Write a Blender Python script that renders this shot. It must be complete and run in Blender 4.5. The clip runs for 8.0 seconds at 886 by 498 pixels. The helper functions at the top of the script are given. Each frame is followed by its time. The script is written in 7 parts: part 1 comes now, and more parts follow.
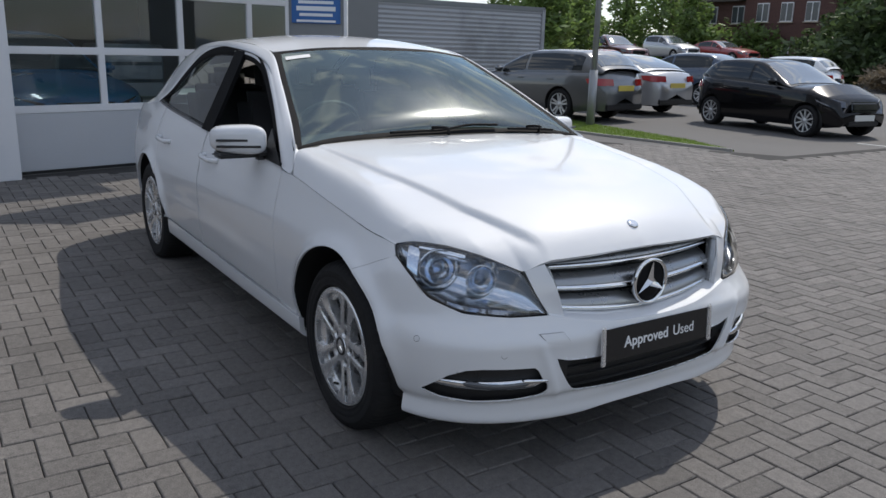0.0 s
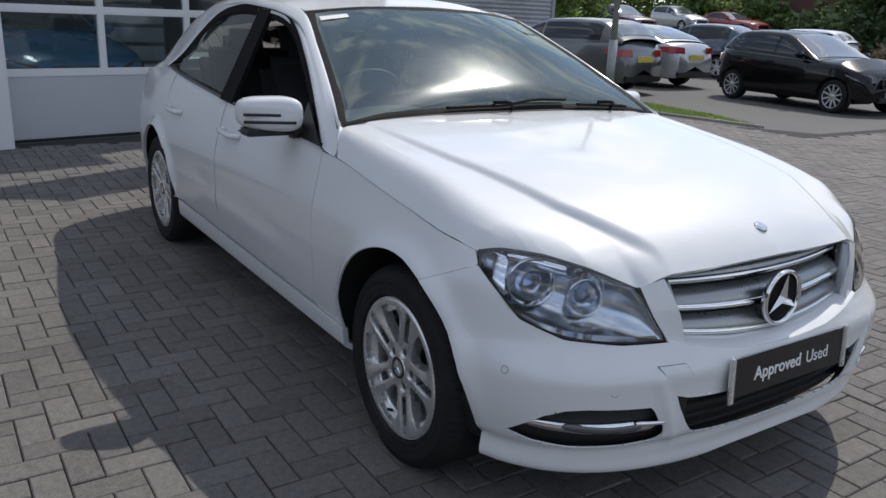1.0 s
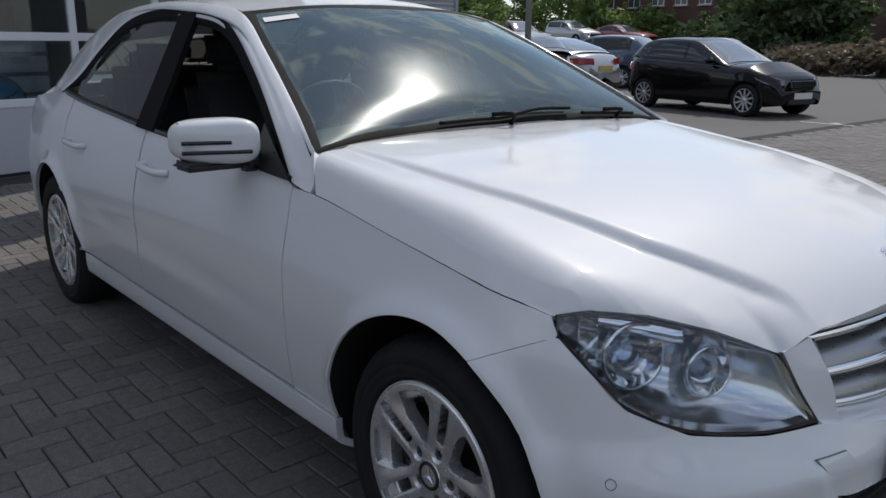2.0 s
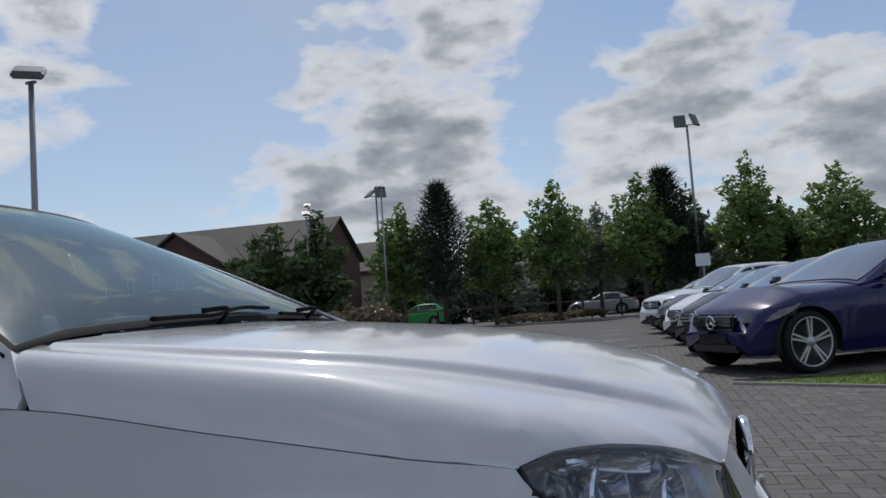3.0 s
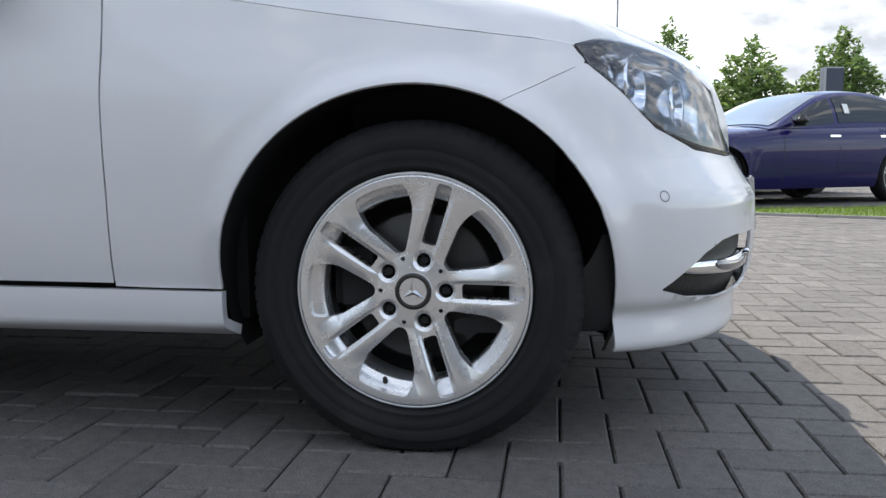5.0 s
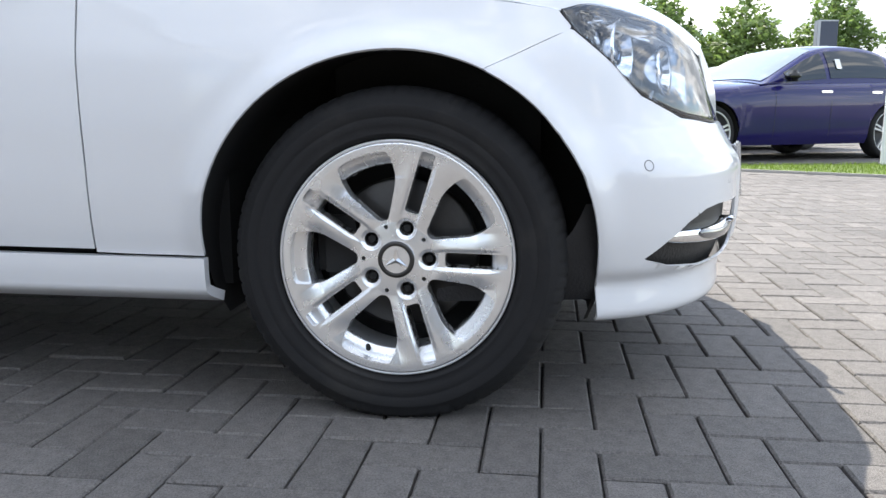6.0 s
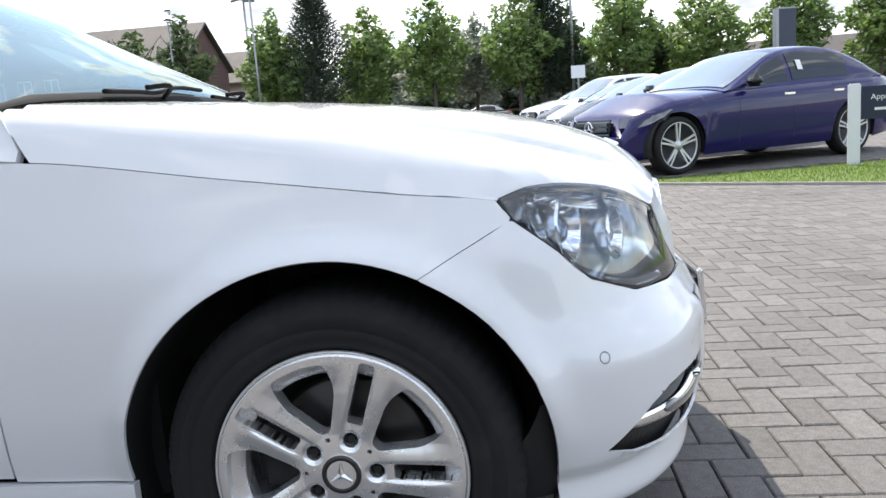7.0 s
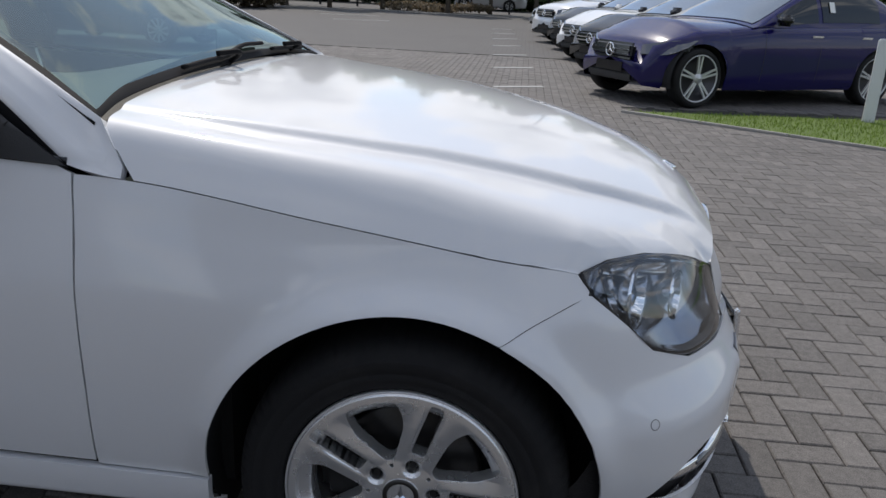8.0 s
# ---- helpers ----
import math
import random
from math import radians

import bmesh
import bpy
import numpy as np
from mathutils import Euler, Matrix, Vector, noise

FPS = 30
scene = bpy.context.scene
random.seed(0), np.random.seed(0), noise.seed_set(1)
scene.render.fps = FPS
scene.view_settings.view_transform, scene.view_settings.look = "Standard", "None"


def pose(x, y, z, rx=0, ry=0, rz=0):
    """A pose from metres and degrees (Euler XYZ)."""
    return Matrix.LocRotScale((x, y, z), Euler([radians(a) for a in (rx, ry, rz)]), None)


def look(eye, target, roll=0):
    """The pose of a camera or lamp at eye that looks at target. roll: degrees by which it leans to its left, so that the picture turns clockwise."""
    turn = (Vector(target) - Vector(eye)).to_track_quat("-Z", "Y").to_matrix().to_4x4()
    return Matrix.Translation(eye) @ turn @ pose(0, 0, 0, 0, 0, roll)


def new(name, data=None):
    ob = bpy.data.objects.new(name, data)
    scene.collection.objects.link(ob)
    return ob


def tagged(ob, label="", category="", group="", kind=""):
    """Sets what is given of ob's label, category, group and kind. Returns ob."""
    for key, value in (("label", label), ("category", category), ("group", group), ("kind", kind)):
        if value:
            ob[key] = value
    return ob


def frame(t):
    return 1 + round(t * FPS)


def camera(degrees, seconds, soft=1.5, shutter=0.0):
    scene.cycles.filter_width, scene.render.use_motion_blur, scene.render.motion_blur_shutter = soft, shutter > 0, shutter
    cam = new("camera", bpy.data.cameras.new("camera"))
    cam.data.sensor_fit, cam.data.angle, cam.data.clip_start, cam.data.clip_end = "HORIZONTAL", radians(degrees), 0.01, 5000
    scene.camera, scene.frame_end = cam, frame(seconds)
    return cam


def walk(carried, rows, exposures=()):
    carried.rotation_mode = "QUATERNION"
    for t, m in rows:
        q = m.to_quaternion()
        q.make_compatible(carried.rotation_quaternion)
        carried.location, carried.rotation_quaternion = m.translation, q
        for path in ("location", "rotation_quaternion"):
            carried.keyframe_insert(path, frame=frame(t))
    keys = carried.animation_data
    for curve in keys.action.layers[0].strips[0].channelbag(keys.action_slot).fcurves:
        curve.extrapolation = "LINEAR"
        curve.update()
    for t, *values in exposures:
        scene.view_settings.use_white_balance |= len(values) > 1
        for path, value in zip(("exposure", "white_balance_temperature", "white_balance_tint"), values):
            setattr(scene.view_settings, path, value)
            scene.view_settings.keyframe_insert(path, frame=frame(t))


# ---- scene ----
# ---- camera ----
cam = camera(58.6, 8.0, soft=1.5)
PATH = [
    (0, (2.481, -2.054, 1.378), (0.862, -0.988, 0.885), 1.6),
    (0.5, (2.234, -2.027, 1.36), (0.634, -0.957, 0.814), 2.1),
    (1, (1.906, -1.986, 1.34), (0.31, -0.921, 0.774), 2.5),
    (1.2, (1.759, -1.934, 1.323), (0.155, -0.876, 0.769), 2.4),
    (2.3, (0.985, -1.868, 1.197), (-0.312, -0.402, 0.788), 0.2),
    (2.5, (0.811, -1.87, 1.145), (-0.316, -0.237, 0.893), 0.1),
    (2.8, (0.582, -1.861, 1.032), (-0.216, -0.027, 1.054), -2.7),
    (3, (0.484, -1.912, 0.978), (0.002, 0.023, 1.133), -4.1),
    (3.5, (0.331, -1.952, 0.788), (0.156, 0.035, 0.93), -6.2),
    (4, (0.301, -2.078, 0.647), (0.144, -0.085, 0.685), -4.6),
    (4.5, (0.264, -2.22, 0.555), (0.007, -0.24, 0.436), -2.4),
    (5, (0.26, -2.279, 0.536), (-0.02, -0.31, 0.325), -0.5),
    (6.3, (0.275, -2.256, 0.599), (0.024, -0.301, 0.258), -0.2),
    (6.5, (0.279, -2.224, 0.643), (0.031, -0.265, 0.325), -1.6),
    (7, (0.332, -2.098, 0.893), (0.128, -0.136, 0.562), -4.2),
    (7.5, (0.354, -2.062, 1.103), (0.142, -0.118, 0.683), 0.1),
    (8, (0.165, -2.107, 1.209), (0.002, -0.215, 0.582), 3.0),
]
walk(cam, [(t, look(eye, target, roll)) for t, eye, target, roll in PATH], [(0, .05, 6680, 10), (1.2, .05, 6680, 10), (2.5, -.50, 6600, 11), (3.5, -.66, 6380, 10), (4.0, -.28, 6360, 10), (4.5, .40, 6750, 10), (5.0, .98, 6950, 9), (5.2, 1.1, 6950, 9), (6.3, 1.68, 6980, 9), (7.0, 1.25, 6950, 9), (7.5, .34, 6750, 10), (8.0, -.02, 6750, 11)])

# ---- sky and sun ----
SUN_DIR = Vector((-.40, .92, 1.30)).normalized()
elev = math.asin(SUN_DIR.z)
world = bpy.data.worlds.new("sky")
scene.world = world
world.use_nodes = True
wt = world.node_tree
wt.nodes.clear()


def wn(kind, **vals):
    n = wt.nodes.new(kind)
    for k, v in vals.items():
        n.inputs[k].default_value = v
    return n


def wmath(op, a, b=0.0, c=.5):
    n = wt.nodes.new("ShaderNodeMath")
    n.operation = op
    for i, v in enumerate((a, b, c)):
        if isinstance(v, (int, float)):
            n.inputs[i].default_value = v
        else:
            wt.links.new(v, n.inputs[i])
    return n.outputs[0]


def wramp(fac, *stops):
    n = wt.nodes.new("ShaderNodeValToRGB")
    while len(n.color_ramp.elements) < len(stops):
        n.color_ramp.elements.new(.5)
    for e, (p, c) in zip(n.color_ramp.elements, stops):
        e.position, e.color = p, (*c, 1)
    wt.links.new(fac, n.inputs[0])
    return n.outputs[0]


sky = wt.nodes.new("ShaderNodeTexSky")
sky.sky_type, sky.sun_disc = "NISHITA", False
sky.sun_elevation, sky.sun_rotation = elev, math.atan2(SUN_DIR.x, SUN_DIR.y)
sky.air_density, sky.dust_density, sky.ozone_density = 1.0, .3, 3.0
co = wt.nodes.new("ShaderNodeTexCoord")
sep = wt.nodes.new("ShaderNodeSeparateXYZ")
wt.links.new(co.outputs["Generated"], sep.inputs[0])
comb = wt.nodes.new("ShaderNodeCombineXYZ")
wt.links.new(sep.outputs[0], comb.inputs[0])
wt.links.new(sep.outputs[1], comb.inputs[1])
wt.links.new(wmath("MULTIPLY", wmath("MAXIMUM", sep.outputs[2], -.02), 2.1), comb.inputs[2])


def cloud_field(offset, scale, detail):
    m = wt.nodes.new("ShaderNodeMapping")
    m.inputs["Location"].default_value = offset
    wt.links.new(comb.outputs[0], m.inputs[0])
    n = wn("ShaderNodeTexNoise", Scale=scale, Detail=detail, Roughness=.52)
    wt.links.new(m.outputs[0], n.inputs["Vector"])
    return n.outputs["Fac"]


CLOUD = (5.35, 2.9, 0)
# heaped clouds: where each bank stands (a direction), how wide it is and how thick
BANKS = [((-.295, .925, .235), .105, .17), ((-.40, .90, .145), .11, .12), ((-.235, .965, .15), .09, .12), ((.049, .973, .235), .085, .17),
         ((-.03, .985, .185), .07, .13), ((-.164, .924, .346), .10, .12), ((.132, .944, .305), .075, .15), ((.243, .955, .165), .11, .22),
         ((.40, .905, .150), .13, .27), ((-.60, .74, .30), .085, .14), ((.58, .79, .19), .20, .26), ((-.75, .62, .17), .16, .10)]
GAPS = [((-.47, .83, .30), .13, -.16), ((.33, .905, .290), .13, -.26), ((-.075, .965, .262), .05, -.10), ((.0, .90, .42), .14, -.14), ((.20, .86, .46), .16, -.12), ((-.55, .80, .20), .09, -.10)]


def bank_field():
    """A smooth field that is high where the banks stand and low in the blue gaps."""
    total = None
    for at, wide, lift in BANKS + GAPS:
        d = wt.nodes.new("ShaderNodeVectorMath")
        d.operation = "DISTANCE"
        wt.links.new(co.outputs["Generated"], d.inputs[0])
        d.inputs[1].default_value = at
        g = wmath("EXPONENT", wmath("MULTIPLY", wmath("POWER", wmath("DIVIDE", d.outputs["Value"], wide), 2.0), -1.0))
        g = wmath("MULTIPLY", g, lift)
        total = g if total is None else wmath("ADD", total, g)
    return total


banks = bank_field()
heap = wmath("ADD", wmath("MULTIPLY", wmath("SUBTRACT", cloud_field(CLOUD, 9.5, 12), .5), 1.05), wmath("ADD", wmath("MULTIPLY", banks, 1.6), .44))
billow = cloud_field((2.4, 7.7, .09), 17.0, 8)
veil = cloud_field((7.3, 2.2, 4), 1.6, 6)
cover = wramp(heap, (.465, (0, 0, 0)), (.51, (.42, .42, .42)), (.60, (1, 1, 1)))
thin = wramp(veil, (.34, (.08, .08, .08)), (.72, (.60, .60, .60)))
lump = wmath("ADD", heap, wmath("MULTIPLY", wmath("SUBTRACT", billow, .5), .55))
tone = wramp(lump, (.52, (1.0, 1.0, 1.0)), (.64, (.86, .88, .90)), (.76, (.56, .59, .63)), (.92, (.36, .39, .44)))
tone_n = wt.nodes.new("ShaderNodeMix")
tone_n.data_type, tone_n.blend_type = "RGBA", "MULTIPLY"
tone_n.inputs[0].default_value = 1
wt.links.new(tone, tone_n.inputs[6])
# clouds on the sun's side are seen from their shaded side, those away from it are lit in full
facing = wramp(wmath("MULTIPLY_ADD", sep.outputs[1], -.5), (0.0, (6.5, 6.65, 6.95)), (1.0, (8.8, 9.0, 9.4)))
wt.links.new(facing, tone_n.inputs[7])


def wmix(fac, a, b):
    n = wt.nodes.new("ShaderNodeMix")
    n.data_type = "RGBA"
    wt.links.new(fac, n.inputs[0])
    wt.links.new(a, n.inputs[6])
    if isinstance(b, tuple):
        n.inputs[7].default_value = (*b, 1)
    else:
        wt.links.new(b, n.inputs[7])
    return n.outputs[2]


veiled = wmix(thin, sky.outputs[0], (4.6, 5.0, 5.7))
clouded = wmix(cover, veiled, tone_n.outputs[2])
bg = wn("ShaderNodeBackground", Strength=.152)
wt.links.new(clouded, bg.inputs[0])
wo = wt.nodes.new("ShaderNodeOutputWorld")
wt.links.new(bg.outputs[0], wo.inputs[0])

sun = new("sun", bpy.data.lights.new("sun", "SUN"))
sun.data.energy, sun.data.angle, sun.data.color = 3.0, radians(.5), (1, .955, .89)
sun.matrix_world = look(SUN_DIR * 40, (0, 0, 0))


# ---- materials ----
def material(name, color, rough=.5, metal=0.0, coat=0.0, vary=.10, scale=5.0, fine=150.0, bump=.08, random_value=0.0,
             spec=.5, wear=.12, emission=None, island=0.0, stain=None, grit=0.0, coat_rough=.03, mottle=0.0):
    """A surface with its colour, gloss, blotches, fine grain and a value that differs from piece to piece."""
    m = bpy.data.materials.new(name)
    m.use_nodes = True
    t = m.node_tree
    p = t.nodes["Principled BSDF"]
    p.inputs["Metallic"].default_value = metal
    p.inputs["Specular IOR Level"].default_value = spec
    p.inputs["Coat Weight"].default_value = coat
    p.inputs["Coat Roughness"].default_value = coat_rough
    co = t.nodes.new("ShaderNodeTexCoord")

    def noise_fac(s, detail=5, rough_=.6):
        n = t.nodes.new("ShaderNodeTexNoise")
        n.inputs["Scale"].default_value, n.inputs["Detail"].default_value, n.inputs["Roughness"].default_value = s, detail, rough_
        t.links.new(co.outputs["Object"], n.inputs["Vector"])
        return n.outputs["Fac"]

    def mul(a, b, op="MULTIPLY", c=None):
        n = t.nodes.new("ShaderNodeMath")
        n.operation = op
        for i, v in enumerate((a, b, c)):
            if v is None:
                continue
            if isinstance(v, (int, float)):
                n.inputs[i].default_value = v
            else:
                t.links.new(v, n.inputs[i])
        return n.outputs[0]
    big, small = noise_fac(scale), noise_fac(fine, 3)
    value = mul(mul(big, 2 * vary, "MULTIPLY_ADD", 1 - vary), mul(small, vary, "MULTIPLY_ADD", 1 - vary / 2))
    if grit:
        value = mul(value, mul(noise_fac(fine * .8, 2, .8), 2 * grit, "MULTIPLY_ADD", 1 - grit))
    if mottle:
        value = mul(value, mul(noise_fac(34, 5, .7), 2 * mottle, "MULTIPLY_ADD", 1 - mottle))
    if random_value:
        info = t.nodes.new("ShaderNodeObjectInfo")
        value = mul(value, mul(info.outputs["Random"], 2 * random_value, "MULTIPLY_ADD", 1 - random_value))
    if island:
        geo = t.nodes.new("ShaderNodeNewGeometry")
        value = mul(value, mul(geo.outputs["Random Per Island"], 2 * island, "MULTIPLY_ADD", 1 - island))
    hsv = t.nodes.new("ShaderNodeHueSaturation")
    hsv.inputs["Color"].default_value = (*color, 1)
    if stain:
        mx = t.nodes.new("ShaderNodeMix")
        mx.data_type = "RGBA"
        r = t.nodes.new("ShaderNodeMapRange")
        r.inputs[1].default_value, r.inputs[2].default_value = .52, .68
        t.links.new(noise_fac(scale * .37, 7, .65), r.inputs[0])
        t.links.new(r.outputs[0], mx.inputs[0])
        mx.inputs[6].default_value, mx.inputs[7].default_value = (*color, 1), (*stain, 1)
        t.links.new(mx.outputs[2], hsv.inputs["Color"])
    t.links.new(value, hsv.inputs["Value"])
    t.links.new(hsv.outputs[0], p.inputs["Base Color"])
    t.links.new(mul(big, wear * 2, "MULTIPLY_ADD", max(.02, rough - wear)), p.inputs["Roughness"])
    if bump:
        b = t.nodes.new("ShaderNodeBump")
        b.inputs["Strength"].default_value, b.inputs["Distance"].default_value = bump, .004
        t.links.new(small, b.inputs["Height"])
        t.links.new(b.outputs[0], p.inputs["Normal"])
    if emission:
        p.inputs["Emission Color"].default_value, p.inputs["Emission Strength"].default_value = (*emission[:3], 1), emission[3]
    return m


def glass_material(name, tint, ior=1.5, rough=0.0, dust_glare=0.0, sheen=(1, 1, 1)):
    """A thin pane: clear, tinted, glossier at a slant, with a little dusty haze that spreads sun glare."""
    m = bpy.data.materials.new(name)
    m.use_nodes = True
    t = m.node_tree
    t.nodes.clear()
    out = t.nodes.new("ShaderNodeOutputMaterial")
    mix, fres = t.nodes.new("ShaderNodeMixShader"), t.nodes.new("ShaderNodeFresnel")
    clear, gloss = t.nodes.new("ShaderNodeBsdfTransparent"), t.nodes.new("ShaderNodeBsdfGlossy")
    clear.inputs[0].default_value = (*tint, 1)
    gloss.inputs["Roughness"].default_value = rough
    fres.inputs[0].default_value = ior
    gloss.inputs[0].default_value = (*sheen, 1)
    base = clear
    # patchy rough gloss: a dusty film that also stands in for the glare's halo
    if dust_glare:
        film, haze = t.nodes.new("ShaderNodeMixShader"), t.nodes.new("ShaderNodeBsdfGlossy")
        co, nz, rg = t.nodes.new("ShaderNodeTexCoord"), t.nodes.new("ShaderNodeTexNoise"), t.nodes.new("ShaderNodeMapRange")
        nz.inputs["Scale"].default_value, nz.inputs["Detail"].default_value = 2.5, 8
        rg.inputs[1].default_value, rg.inputs[2].default_value, rg.inputs[3].default_value, rg.inputs[4].default_value = .3, .75, dust_glare * .4, dust_glare * 1.7
        t.links.new(co.outputs["Object"], nz.inputs["Vector"])
        t.links.new(nz.outputs["Fac"], rg.inputs[0])
        haze.inputs["Roughness"].default_value, haze.inputs[0].default_value = .16, (.85, .9, .88, 1)
        t.links.new(rg.outputs[0], film.inputs[0])
        t.links.new(clear.outputs[0], film.inputs[1])
        t.links.new(haze.outputs[0], film.inputs[2])
        base = film
    t.links.new(fres.outputs[0], mix.inputs[0])
    t.links.new(base.outputs[0], mix.inputs[1])
    t.links.new(gloss.outputs[0], mix.inputs[2])
    t.links.new(mix.outputs[0], out.inputs[0])
    return m


def leaf_material(name, rgb, through_, vary_=.4):
    """Leaves that let light through, each one a little different."""
    m = bpy.data.materials.new(name)
    m.use_nodes = True
    t = m.node_tree
    t.nodes.clear()
    out = t.nodes.new("ShaderNodeOutputMaterial")
    geo, hsv, mix, mix2 = t.nodes.new("ShaderNodeNewGeometry"), t.nodes.new("ShaderNodeHueSaturation"), t.nodes.new("ShaderNodeMixShader"), t.nodes.new("ShaderNodeMixShader")
    d, tr, gl = t.nodes.new("ShaderNodeBsdfDiffuse"), t.nodes.new("ShaderNodeBsdfTranslucent"), t.nodes.new("ShaderNodeBsdfGlossy")
    mr = t.nodes.new("ShaderNodeMapRange")
    mr.inputs[3].default_value, mr.inputs[4].default_value = 1 - vary_, 1 + vary_
    t.links.new(geo.outputs["Random Per Island"], mr.inputs[0])
    t.links.new(mr.outputs[0], hsv.inputs["Value"])
    hsv.inputs["Color"].default_value = (*rgb, 1)
    t.links.new(hsv.outputs[0], d.inputs[0])
    t.links.new(hsv.outputs[0], tr.inputs[0])
    gl.inputs["Roughness"].default_value, gl.inputs[0].default_value = .45, (.5, .5, .5, 1)
    mix.inputs[0].default_value, mix2.inputs[0].default_value = through_, .06
    t.links.new(d.outputs[0], mix.inputs[1])
    t.links.new(tr.outputs[0], mix.inputs[2])
    t.links.new(mix.outputs[0], mix2.inputs[1])
    t.links.new(gl.outputs[0], mix2.inputs[2])
    t.links.new(mix2.outputs[0], out.inputs[0])
    return m


M_WHITE = material("white_paint", (.70, .71, .725), .48, metal=.0, coat=1, vary=.02, scale=2, fine=900, bump=.0, wear=.03, spec=.25, coat_rough=.07)
M_BLACK = material("black_plastic", (.018, .018, .019), .42, vary=.1, bump=.15, fine=400)
M_GLOSSB = material("gloss_black", (.012, .012, .013), .10, vary=.05, bump=.0, wear=.03)
M_RUBBER = material("tyre_rubber", (.014, .014, .015), .78, vary=.18, scale=9, fine=260, bump=.2, stain=(.026, .025, .024), spec=.28)
M_SILVER = material("alloy_silver", (.78, .785, .79), .27, metal=.8, coat=.3, vary=.04, scale=12, fine=700, bump=0, wear=.05)
M_CHROME = material("chrome", (.80, .81, .82), .07, metal=1, vary=.02, bump=0, wear=.03)
M_BARREL = material("rim_barrel", (.74, .75, .76), .34, metal=.6, vary=.10, scale=20, fine=300, bump=.04)
M_DISC = material("brake_disc", (.07, .068, .066), .42, metal=.9, vary=.2, scale=30, fine=300, bump=.1)
M_LINER = material("dark_liner", (.012, .012, .012), .85, vary=.2, bump=.2, fine=120)
M_SEAL = material("rubber_seal", (.014, .014, .015), .55, vary=.05, bump=.05)
M_GREYRING = material("grey_ring", (.16, .16, .165), .5, vary=.02, bump=0)
M_BORDER = material("screen_border", (.008, .008, .009), .7, vary=.05, bump=0, spec=.12)
M_SCREEN = glass_material("screen_glass", (.50, .74, .70), 1.85, .015, .05, (.84, 1, .98))
M_SIDEGLASS = glass_material("side_glass", (.36, .44, .42), 1.40)
M_LENS = glass_material("lamp_lens", (.95, .97, 1.0), 1.75, .0)
M_LAMPBOWL = material("lamp_reflector", (.80, .82, .84), .08, metal=.95, vary=.04, bump=0, wear=.05)
M_LAMPDARK = material("dark_lamp_glass", (.07, .075, .085), .12, coat=1.0, vary=.04, bump=0)
M_LAMPBODY = material("lamp_housing", (.56, .59, .63), .12, metal=.92, vary=.04, bump=.0)
M_BULB = glass_material("projector_glass", (.70, .78, .9), 1.7)
M_LOUVRE = material("grille_silver", (.33, .34, .35), .30, metal=.8, vary=.05, scale=20, bump=.03)
M_MESH = material("grille_mesh", (.010, .010, .011), .55, vary=.1, bump=.4, fine=180)
M_CLOTH = material("dark_cloth", (.022, .022, .024), .85, vary=.15, scale=20, fine=500, bump=.25)
M_DASH = material("dashboard_plastic", (.030, .031, .033), .6, vary=.1, fine=400, bump=.2)
M_PLATE = material("black_plate", (.012, .012, .013), .22, vary=.05, bump=.02)
M_TEXT = material("white_lettering", (.78, .78, .78), .5, vary=.02, bump=0)
M_PAPER = material("white_sticker", (.8, .8, .78), .6, vary=.04, bump=0)


# ---- helpers of the build ----
def thing(name, label, category, m=None, group="", kind=""):
    ob = new(name)
    if m is not None:
        ob.matrix_basis = m
    return tagged(ob, label, category, group, kind)


def mesh_of(name, verts, faces, mat, smooth=True):
    me = bpy.data.meshes.new(name)
    me.from_pydata([tuple(map(float, v)) for v in verts], [], [tuple(map(int, f)) for f in faces])
    me.materials.append(mat)
    if smooth:
        me.polygons.foreach_set("use_smooth", [True] * len(me.polygons))
    me.update()
    return me


def raw(name, verts, faces, mat, parent=None, label="", smooth=True):
    ob = new(name, mesh_of(name, verts, faces, mat, smooth))
    ob.parent = parent
    return tagged(ob, label)


def part(name, bm, mat, parent=None, label="", smooth=False):
    bmesh.ops.recalc_face_normals(bm, faces=bm.faces)
    me = bpy.data.meshes.new(name)
    bm.to_mesh(me)
    bm.free()
    me.materials.append(mat)
    if smooth:
        me.polygons.foreach_set("use_smooth", [True] * len(me.polygons))
    ob = new(name, me)
    ob.parent = parent
    return tagged(ob, label)


def block(size, at=(0, 0, 0), bevel=.01, seg=2, m=None, bm=None):
    """A box with rounded edges, added to bm."""
    bm = bm or bmesh.new()
    b2 = bmesh.new()
    bmesh.ops.create_cube(b2, size=1)
    for v in b2.verts:
        v.co = Vector(v.co[i] * size[i] for i in range(3))
    if bevel:
        bmesh.ops.bevel(b2, geom=b2.edges[:], offset=min(bevel, min(size) * .45), segments=seg, affect="EDGES")
    t = Matrix.Translation(at) @ (m or Matrix.Identity(4))
    bmesh.ops.transform(b2, matrix=t, verts=b2.verts)
    me = bpy.data.meshes.new("tmp")
    b2.to_mesh(me)
    b2.free()
    bm.from_mesh(me)
    bpy.data.meshes.remove(me)
    return bm


def rod(a, b, r0, r1=None, seg=12, bm=None):
    """A tapered rod from a to b."""
    bm = bm or bmesh.new()
    a, b = Vector(a), Vector(b)
    r1 = r0 if r1 is None else r1
    q = (b - a).to_track_quat("Z", "Y").to_matrix().to_4x4()
    m = Matrix.Translation((a + b) / 2) @ q
    bmesh.ops.create_cone(bm, cap_ends=True, segments=seg, radius1=r0, radius2=r1, depth=(b - a).length, matrix=m)
    return bm


